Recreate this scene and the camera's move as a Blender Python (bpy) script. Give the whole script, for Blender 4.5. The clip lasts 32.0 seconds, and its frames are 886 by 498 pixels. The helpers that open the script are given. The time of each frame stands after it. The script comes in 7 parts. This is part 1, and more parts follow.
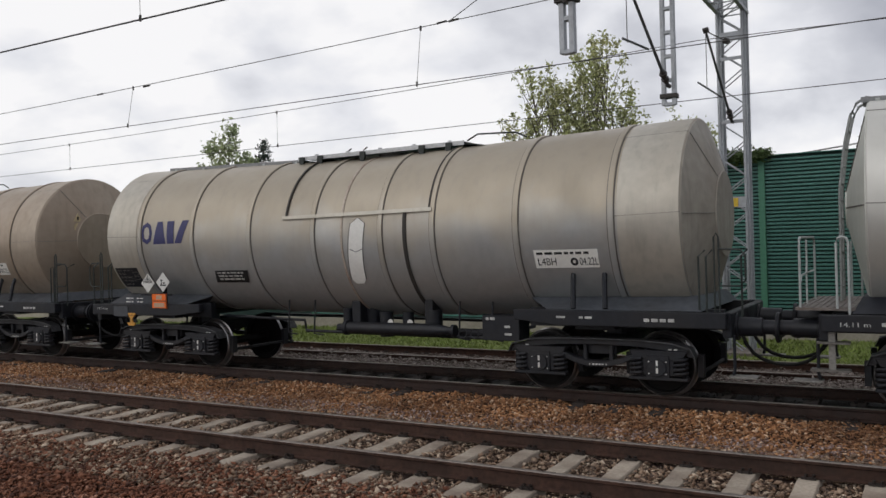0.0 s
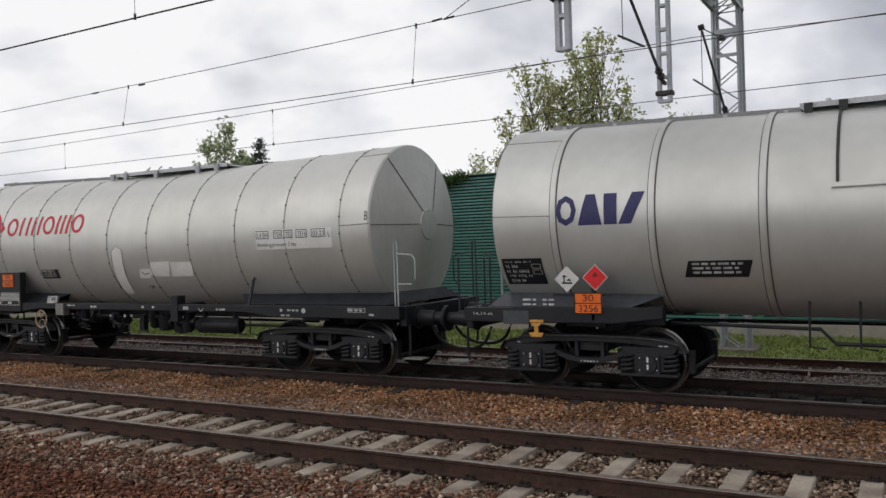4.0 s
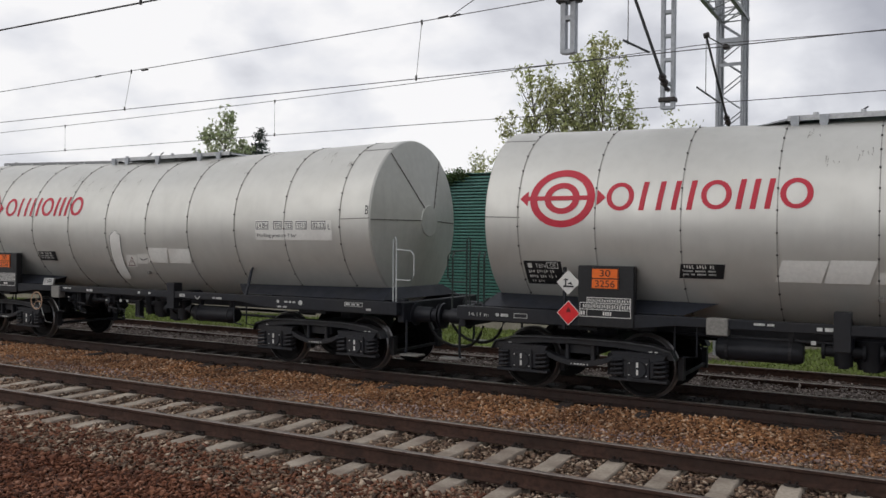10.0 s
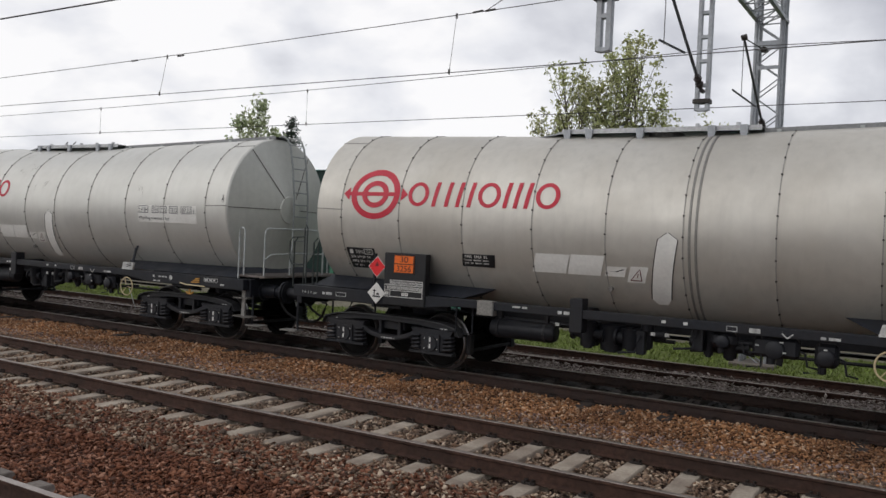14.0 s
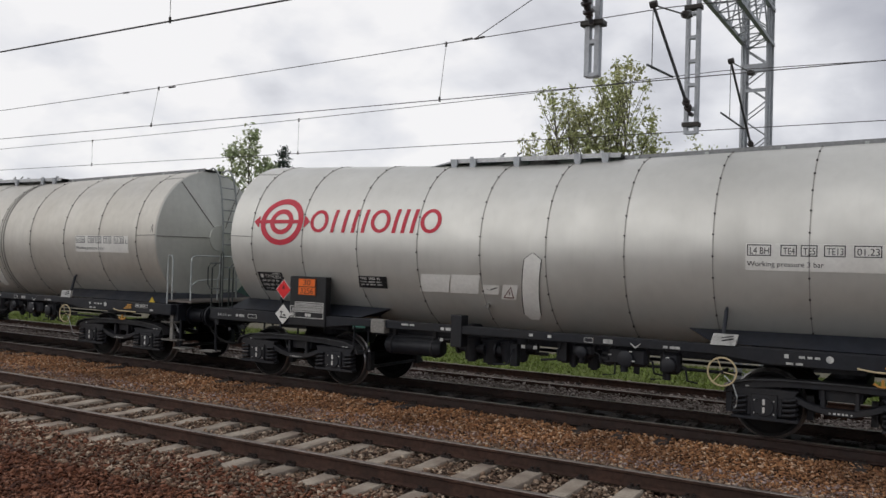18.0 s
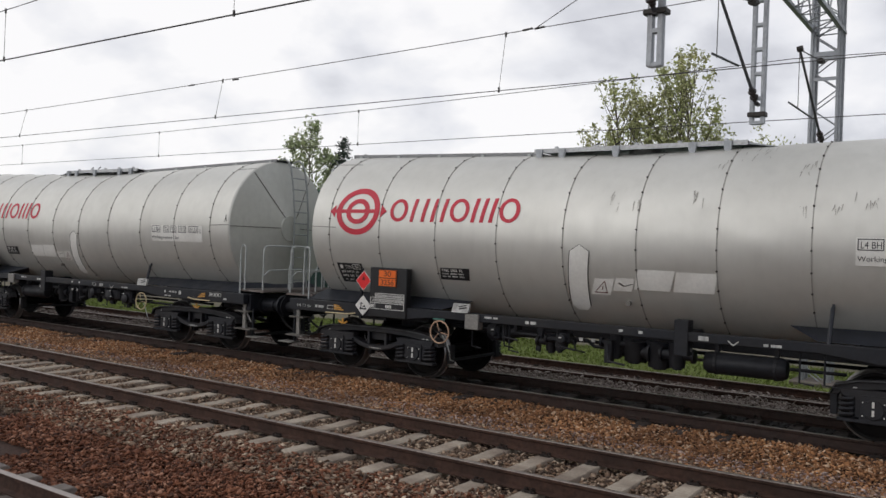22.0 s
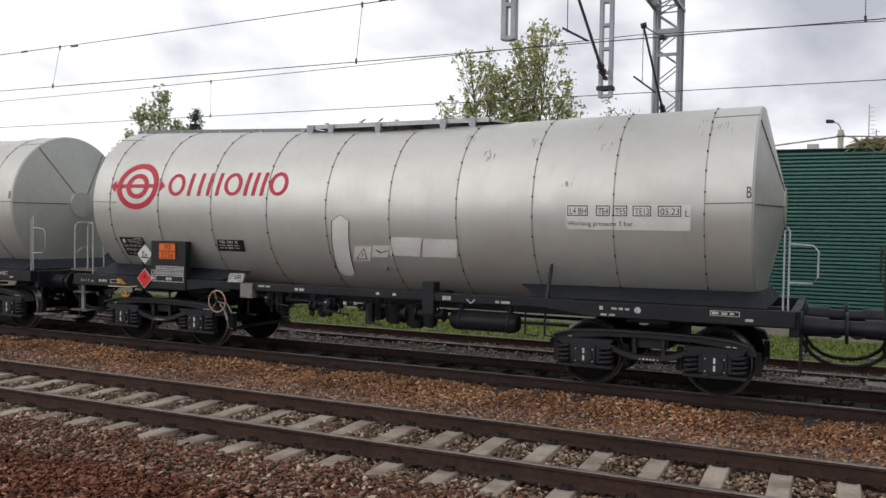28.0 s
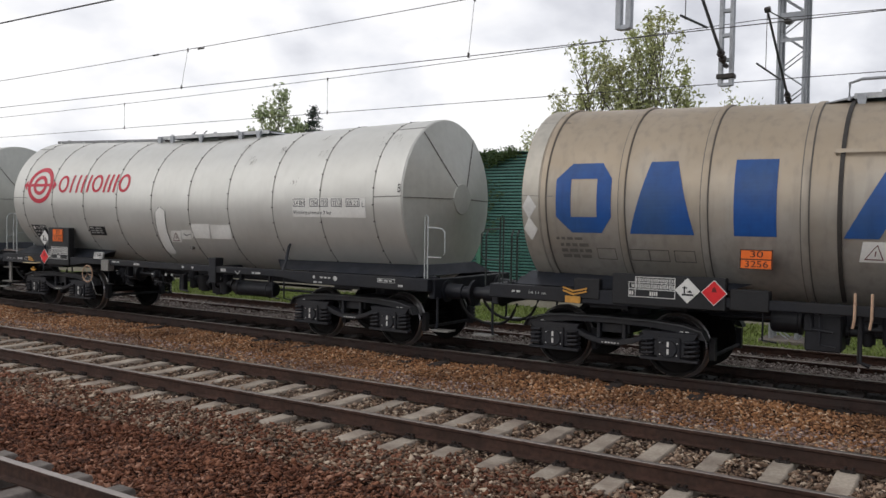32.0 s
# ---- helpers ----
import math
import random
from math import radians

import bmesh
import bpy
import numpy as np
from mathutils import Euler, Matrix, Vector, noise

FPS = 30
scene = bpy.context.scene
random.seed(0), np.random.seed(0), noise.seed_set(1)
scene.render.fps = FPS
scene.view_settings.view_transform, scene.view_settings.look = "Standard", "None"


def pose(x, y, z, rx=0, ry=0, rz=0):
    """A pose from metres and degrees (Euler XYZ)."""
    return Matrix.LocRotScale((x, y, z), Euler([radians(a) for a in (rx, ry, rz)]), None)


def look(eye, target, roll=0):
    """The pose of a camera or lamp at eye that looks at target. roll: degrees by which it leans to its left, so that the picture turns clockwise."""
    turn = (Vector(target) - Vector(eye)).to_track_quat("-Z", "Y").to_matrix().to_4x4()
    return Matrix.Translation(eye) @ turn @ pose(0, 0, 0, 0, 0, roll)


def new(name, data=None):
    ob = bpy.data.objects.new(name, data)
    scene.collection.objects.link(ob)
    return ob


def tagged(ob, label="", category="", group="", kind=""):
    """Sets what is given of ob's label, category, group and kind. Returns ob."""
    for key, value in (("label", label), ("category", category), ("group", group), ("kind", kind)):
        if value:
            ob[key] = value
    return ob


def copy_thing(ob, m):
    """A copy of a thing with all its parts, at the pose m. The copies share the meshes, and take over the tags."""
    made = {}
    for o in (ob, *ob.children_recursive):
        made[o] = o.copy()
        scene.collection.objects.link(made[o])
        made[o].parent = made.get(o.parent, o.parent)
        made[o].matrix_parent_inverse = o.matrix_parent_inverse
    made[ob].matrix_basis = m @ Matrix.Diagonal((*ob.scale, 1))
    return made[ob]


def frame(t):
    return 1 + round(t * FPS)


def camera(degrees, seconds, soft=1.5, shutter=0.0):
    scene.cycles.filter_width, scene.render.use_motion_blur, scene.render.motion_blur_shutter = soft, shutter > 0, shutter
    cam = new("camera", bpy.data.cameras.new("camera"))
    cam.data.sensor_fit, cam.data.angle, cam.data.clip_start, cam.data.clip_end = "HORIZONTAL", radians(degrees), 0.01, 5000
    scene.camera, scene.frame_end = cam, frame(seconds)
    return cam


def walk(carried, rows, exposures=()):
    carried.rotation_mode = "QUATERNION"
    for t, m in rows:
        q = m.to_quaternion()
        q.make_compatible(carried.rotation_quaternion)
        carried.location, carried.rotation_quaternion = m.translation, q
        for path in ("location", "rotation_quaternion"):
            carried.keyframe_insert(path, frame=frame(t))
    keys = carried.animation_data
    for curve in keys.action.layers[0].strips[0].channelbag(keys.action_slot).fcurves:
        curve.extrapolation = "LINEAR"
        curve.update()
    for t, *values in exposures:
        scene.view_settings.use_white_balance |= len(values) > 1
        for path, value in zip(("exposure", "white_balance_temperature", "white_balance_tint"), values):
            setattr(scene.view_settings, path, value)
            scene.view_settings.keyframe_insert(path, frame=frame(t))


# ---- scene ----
cam = camera(56.0, 32.0)
walk(cam, [
    (0, pose(0, 0, 2.22, 89.98, 1.54, 30.06)),
    (0.5, pose(0, 0, 2.22, 89.92, 1.78, 29.84)),
    (1, pose(0, 0, 2.22, 89.92, 1.80, 29.72)),
    (1.5, pose(0, 0, 2.22, 89.89, 1.85, 29.73)),
    (2, pose(0, 0, 2.22, 89.87, 1.89, 29.76)),
    (2.5, pose(0, 0, 2.22, 89.80, 1.98, 29.66)),
    (3, pose(0, 0, 2.22, 89.78, 1.98, 29.65)),
    (3.5, pose(0, 0, 2.22, 89.82, 1.89, 29.63)),
    (5.5, pose(0, 0, 2.22, 89.77, 0.72, 31.16)),
    (6, pose(0, 0, 2.22, 89.75, 0.22, 31.58)),
    (6.5, pose(0, 0, 2.22, 89.69, 0.03, 31.53)),
    (7, pose(0, 0, 2.22, 89.72, -0.02, 31.46)),
    (7.5, pose(0, 0, 2.22, 89.68, -0.32, 31.41)),
    (8, pose(0, 0, 2.22, 89.71, -0.36, 31.40)),
    (8.5, pose(0, 0, 2.22, 89.81, -0.38, 31.32)),
    (9, pose(0, 0, 2.22, 89.77, -0.41, 31.17)),
    (9.5, pose(0, 0, 2.22, 89.75, -0.41, 30.17)),
    (10, pose(0, 0, 2.22, 89.65, -0.54, 29.60)),
    (10.5, pose(0, 0, 2.22, 89.67, -2.28, 29.82)),
    (11, pose(0, 0, 2.22, 89.58, -2.47, 30.23)),
    (11.5, pose(0, 0, 2.22, 89.53, -2.47, 30.93)),
    (12, pose(0, 0, 2.22, 89.50, -2.49, 31.32)),
    (12.5, pose(0, 0, 2.22, 89.48, -2.61, 31.33)),
    (13, pose(0, 0, 2.22, 89.39, -2.67, 31.40)),
    (13.5, pose(0, 0, 2.22, 89.29, -2.70, 31.34)),
    (14, pose(0, 0, 2.22, 89.21, -2.63, 31.44)),
    (14.5, pose(0, 0, 2.22, 89.93, -2.12, 30.91)),
    (15, pose(0, 0, 2.22, 90.04, -1.66, 28.93)),
    (15.5, pose(0, 0, 2.22, 90.44, -1.30, 28.05)),
    (17.5, pose(0, 0, 2.22, 91.06, -1.01, 28.78)),
    (18, pose(0, 0, 2.22, 91.04, -1.69, 30.97)),
    (18.5, pose(0, 0, 2.22, 90.88, -2.03, 33.13)),
    (19, pose(0, 0, 2.22, 90.79, -2.07, 34.02)),
    (19.5, pose(0, 0, 2.22, 90.74, -2.04, 34.80)),
    (20, pose(0, 0, 2.22, 90.67, -1.97, 35.18)),
    (20.5, pose(0, 0, 2.22, 90.54, -2.05, 35.12)),
    (21, pose(0, 0, 2.22, 90.43, -2.04, 35.10)),
    (21.5, pose(0, 0, 2.22, 90.36, -2.10, 34.98)),
    (22, pose(0, 0, 2.22, 90.30, -2.16, 34.96)),
    (22.5, pose(0, 0, 2.22, 89.92, -2.09, 35.00)),
    (23, pose(0, 0, 2.22, 89.57, -1.96, 34.96)),
    (23.5, pose(0, 0, 2.22, 89.35, -1.22, 33.87)),
    (24, pose(0, 0, 2.22, 89.29, -0.88, 29.81)),
    (24.5, pose(0, 0, 2.22, 89.05, -0.85, 28.21)),
    (25, pose(0, 0, 2.22, 89.10, -1.01, 27.15)),
    (25.5, pose(0, 0, 2.22, 89.08, -1.04, 26.40)),
    (27.5, pose(0, 0, 2.22, 88.77, -1.08, 25.44)),
    (28, pose(0, 0, 2.22, 88.68, -1.02, 25.43)),
    (28.5, pose(0, 0, 2.22, 88.69, -1.04, 25.42)),
    (29, pose(0, 0, 2.22, 88.53, -1.06, 25.47)),
    (29.5, pose(0, 0, 2.22, 88.40, -1.20, 25.63)),
    (30, pose(0, 0, 2.22, 88.41, -1.31, 26.81)),
    (30.5, pose(0, 0, 2.22, 88.35, -1.34, 28.43)),
    (31, pose(0, 0, 2.22, 88.23, -1.35, 31.04)),
    (31.5, pose(0, 0, 2.22, 88.19, -1.12, 32.74)),
    (32, pose(0, 0, 2.22, 88.11, -0.96, 33.10)),
], [(0, -0.05, 6500, 11.5), (9, -0.06, 6500, 11.5), (13, 0.07, 6500, 11.5), (15, -0.08, 6500, 11.5), (18, -0.09, 6500, 11.5), (19, -0.15, 6500, 11.5), (20, -0.06, 6500, 11.5), (21, 0.00, 6500, 11.5), (23, 0.00, 6500, 11.5), (25, 0.10, 6500, 11.5), (28, 0.17, 6500, 11.5), (30, 0.04, 6500, 11.5), (32, 0.12, 6500, 11.5)])

# ---- light: bright overcast sky, a soft sun behind the clouds ----
world = bpy.data.worlds.new("world")
scene.world = world
world.use_nodes = True
wn, wl = world.node_tree.nodes, world.node_tree.links
wn.clear()
w_out, w_bg = wn.new("ShaderNodeOutputWorld"), wn.new("ShaderNodeBackground")
w_sky = wn.new("ShaderNodeTexSky")
w_sky.sky_type, w_sky.sun_disc = "NISHITA", False
w_sky.sun_elevation, w_sky.sun_rotation = radians(35), radians(205)
w_tc, w_sep = wn.new("ShaderNodeTexCoord"), wn.new("ShaderNodeSeparateXYZ")


def w_math(kind, a, b):
    x = wn.new("ShaderNodeMath")
    x.operation = kind
    for k, v in enumerate((a, b)):
        if isinstance(v, (int, float)):
            x.inputs[k].default_value = v
        else:
            wl.new(v, x.inputs[k])
    return x.outputs[0]


# a cloud deck seen in perspective: the direction laid on a level sheet overhead
wl.new(w_tc.outputs["Generated"], w_sep.inputs[0])
w_high = w_math("ADD", w_math("ABSOLUTE", w_sep.outputs["Z"], 0), 0.45)
w_vec = wn.new("ShaderNodeCombineXYZ")
wl.new(w_math("DIVIDE", w_sep.outputs["X"], w_high), w_vec.inputs[0])
wl.new(w_math("DIVIDE", w_sep.outputs["Y"], w_high), w_vec.inputs[1])
w_vec.inputs[2].default_value = 3.7
w_n1, w_n2 = wn.new("ShaderNodeTexNoise"), wn.new("ShaderNodeTexNoise")
w_n1.inputs["Scale"].default_value, w_n1.inputs["Detail"].default_value, w_n1.inputs["Roughness"].default_value = 3.4, 6.0, 0.47
w_n1.inputs["Distortion"].default_value = 0.15
w_n2.inputs["Scale"].default_value, w_n2.inputs["Detail"].default_value = 0.8, 3.0
for node in (w_n1, w_n2):
    wl.new(w_vec.outputs[0], node.inputs["Vector"])
w_mix = w_math("ADD", w_math("MULTIPLY", w_n1.outputs["Fac"], 0.68), w_math("MULTIPLY", w_n2.outputs["Fac"], 0.32))
# the cloud thins towards the hidden sun and near the horizon
w_low = w_math("MULTIPLY", w_math("MAXIMUM", w_math("SUBTRACT", 0.17, w_sep.outputs["Z"]), 0.0), 0.4)
w_fac = w_math("ADD", w_math("ADD", w_mix, w_low), w_math("ADD", w_math("MULTIPLY", w_sep.outputs["X"], -0.125), -0.036))
w_ramp = wn.new("ShaderNodeValToRGB")
for pos, c in ((0.36, (0.46, 0.475, 0.525)), (0.45, (0.63, 0.645, 0.69)), (0.52, (0.83, 0.845, 0.88)), (0.59, (1.0, 1.0, 1.0))):
    e = w_ramp.color_ramp.elements.new(pos)
    e.color = (*c, 1)
w_ramp.color_ramp.elements.remove(w_ramp.color_ramp.elements[0])
w_ramp.color_ramp.elements.remove(w_ramp.color_ramp.elements[-1])
wl.new(w_fac, w_ramp.inputs["Fac"])
w_cover, w_dim = wn.new("ShaderNodeMix"), wn.new("ShaderNodeMix")
w_cover.data_type = w_dim.data_type = "RGBA"
w_cover.blend_type, w_dim.blend_type = "MIX", "MULTIPLY"
w_cover.inputs["Factor"].default_value, w_dim.inputs["Factor"].default_value = 0.95, 1.0
w_dim.inputs["B"].default_value = (0.1, 0.1, 0.1, 1)
wl.new(w_sky.outputs["Color"], w_dim.inputs["A"])
wl.new(w_dim.outputs["Result"], w_cover.inputs["A"])
wl.new(w_ramp.outputs["Color"], w_cover.inputs["B"])
wl.new(w_cover.outputs["Result"], w_bg.inputs["Color"])
w_bg.inputs["Strength"].default_value = 1.0
wl.new(w_bg.outputs["Background"], w_out.inputs["Surface"])

sun = new("sun", bpy.data.lights.new("sun", "SUN"))
sun.data.energy, sun.data.angle, sun.data.color = 0.6, radians(60), (1.0, 0.98, 0.95)
sun.matrix_world = look((-14, -34, 26), (0, 0, 0))
scene.view_settings.exposure = 0.0


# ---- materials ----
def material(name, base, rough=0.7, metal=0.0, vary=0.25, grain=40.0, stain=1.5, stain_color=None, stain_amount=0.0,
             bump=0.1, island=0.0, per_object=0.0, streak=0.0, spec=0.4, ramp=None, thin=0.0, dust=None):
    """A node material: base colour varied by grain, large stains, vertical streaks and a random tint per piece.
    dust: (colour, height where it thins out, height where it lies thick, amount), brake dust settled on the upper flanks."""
    m = bpy.data.materials.new(name)
    m.use_nodes = True
    n, l = m.node_tree.nodes, m.node_tree.links
    bsdf = n["Principled BSDF"]
    bsdf.inputs["Roughness"].default_value, bsdf.inputs["Metallic"].default_value = rough, metal
    bsdf.inputs["Specular IOR Level"].default_value = spec
    tc = n.new("ShaderNodeTexCoord")
    coord = tc.outputs["Object"]
    if per_object:
        # every piece takes its pattern from another place
        place_of, shift, added = n.new("ShaderNodeObjectInfo"), n.new("ShaderNodeVectorMath"), n.new("ShaderNodeVectorMath")
        shift.operation, added.operation = "MULTIPLY", "ADD"
        shift.inputs[1].default_value = (37.0, 17.0, 53.0)
        l.new(place_of.outputs["Random"], shift.inputs[0])
        l.new(coord, added.inputs[0])
        l.new(shift.outputs[0], added.inputs[1])
        coord = added.outputs[0]

    def noise_of(scale, detail=4.0, stretch=None):
        t = n.new("ShaderNodeTexNoise")
        t.inputs["Scale"].default_value, t.inputs["Detail"].default_value = scale, detail
        if stretch:
            mp = n.new("ShaderNodeMapping")
            mp.inputs["Scale"].default_value = stretch
            l.new(coord, mp.inputs["Vector"])
            l.new(mp.outputs["Vector"], t.inputs["Vector"])
        else:
            l.new(coord, t.inputs["Vector"])
        return t

    def mixed(a, b, factor, kind="MIX"):
        x = n.new("ShaderNodeMix")
        x.data_type, x.blend_type = "RGBA", kind
        for sock, v in (("A", a), ("B", b), ("Factor", factor)):
            if isinstance(v, (tuple, list)):
                x.inputs[sock].default_value = (*v, 1)
            elif isinstance(v, float):
                x.inputs[sock].default_value = v
            else:
                l.new(v, x.inputs[sock])
        return x.outputs["Result"]

    def span(sock, low, high, to0=0.0, to1=1.0):
        r = n.new("ShaderNodeMapRange")
        for k, v in (("From Min", low), ("From Max", high), ("To Min", to0), ("To Max", to1)):
            r.inputs[k].default_value = v
        l.new(sock, r.inputs["Value"])
        return r.outputs["Result"]

    g = noise_of(grain)
    dark, light = tuple(c * (1 - vary) for c in base), tuple(min(1.0, c * (1 + vary)) for c in base)
    col = mixed(dark, light, span(g.outputs["Fac"], 0.3, 0.7))
    if ramp:
        geo = n.new("ShaderNodeNewGeometry")
        rr = n.new("ShaderNodeValToRGB")
        el = rr.color_ramp.elements
        el[0].color, el[1].color = (*ramp[0], 1), (*ramp[-1], 1)
        rr.color_ramp.interpolation = "CONSTANT"
        el[1].position = 1 - 1 / len(ramp)
        for k, c in enumerate(ramp[1:-1], 1):
            e = el.new(k / len(ramp))
            e.color = (*c, 1)
        l.new(geo.outputs["Random Per Island"], rr.inputs["Fac"])
        col = mixed(rr.outputs["Color"], col, 0.25)
    if stain_color:
        s = noise_of(stain, 6.0)
        col = mixed(col, stain_color, span(s.outputs["Fac"], 0.42, 0.68, 0.0, stain_amount))
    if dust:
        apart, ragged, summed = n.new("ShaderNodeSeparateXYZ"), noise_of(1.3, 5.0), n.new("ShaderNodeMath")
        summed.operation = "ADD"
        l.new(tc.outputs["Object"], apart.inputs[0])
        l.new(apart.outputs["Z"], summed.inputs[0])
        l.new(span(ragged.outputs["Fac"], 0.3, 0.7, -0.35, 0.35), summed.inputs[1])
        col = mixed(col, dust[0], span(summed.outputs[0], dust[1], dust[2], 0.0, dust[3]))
    if streak:
        s = noise_of(1.0, 5.0, (9.0, 9.0, 0.7))
        col = mixed(col, tuple(c * 0.45 for c in base), span(s.outputs["Fac"], 0.5, 0.78, 0.0, streak))
    if island:
        geo = n.new("ShaderNodeNewGeometry")
        v = span(geo.outputs["Random Per Island"], 0, 1, 1 - island, 1 + island)
        cc = n.new("ShaderNodeCombineColor")
        for k in range(3):
            l.new(v, cc.inputs[k])
        col = mixed(col, cc.outputs["Color"], 1.0, "MULTIPLY")
    if per_object:
        oi = n.new("ShaderNodeObjectInfo")
        v = span(oi.outputs["Random"], 0, 1, 1 - per_object, 1 + per_object)
        cc = n.new("ShaderNodeCombineColor")
        for k in range(3):
            l.new(v, cc.inputs[k])
        col = mixed(col, cc.outputs["Color"], 1.0, "MULTIPLY")
    l.new(col, bsdf.inputs["Base Color"])
    rs = noise_of(stain * 2 + 1.0)
    l.new(span(rs.outputs["Fac"], 0.3, 0.7, max(0.05, rough - 0.1), min(1.0, rough + 0.1)), bsdf.inputs["Roughness"])
    if thin:
        tr, mx = n.new("ShaderNodeBsdfTranslucent"), n.new("ShaderNodeMixShader")
        mx.inputs[0].default_value = thin
        l.new(col, tr.inputs["Color"])
        l.new(bsdf.outputs[0], mx.inputs[1])
        l.new(tr.outputs[0], mx.inputs[2])
        l.new(mx.outputs[0], n["Material Output"].inputs["Surface"])
    if bump:
        b = n.new("ShaderNodeBump")
        b.inputs["Strength"].default_value, b.inputs["Distance"].default_value = bump, 0.02
        l.new(g.outputs["Fac"], b.inputs["Height"])
        l.new(b.outputs["Normal"], bsdf.inputs["Normal"])
    return m


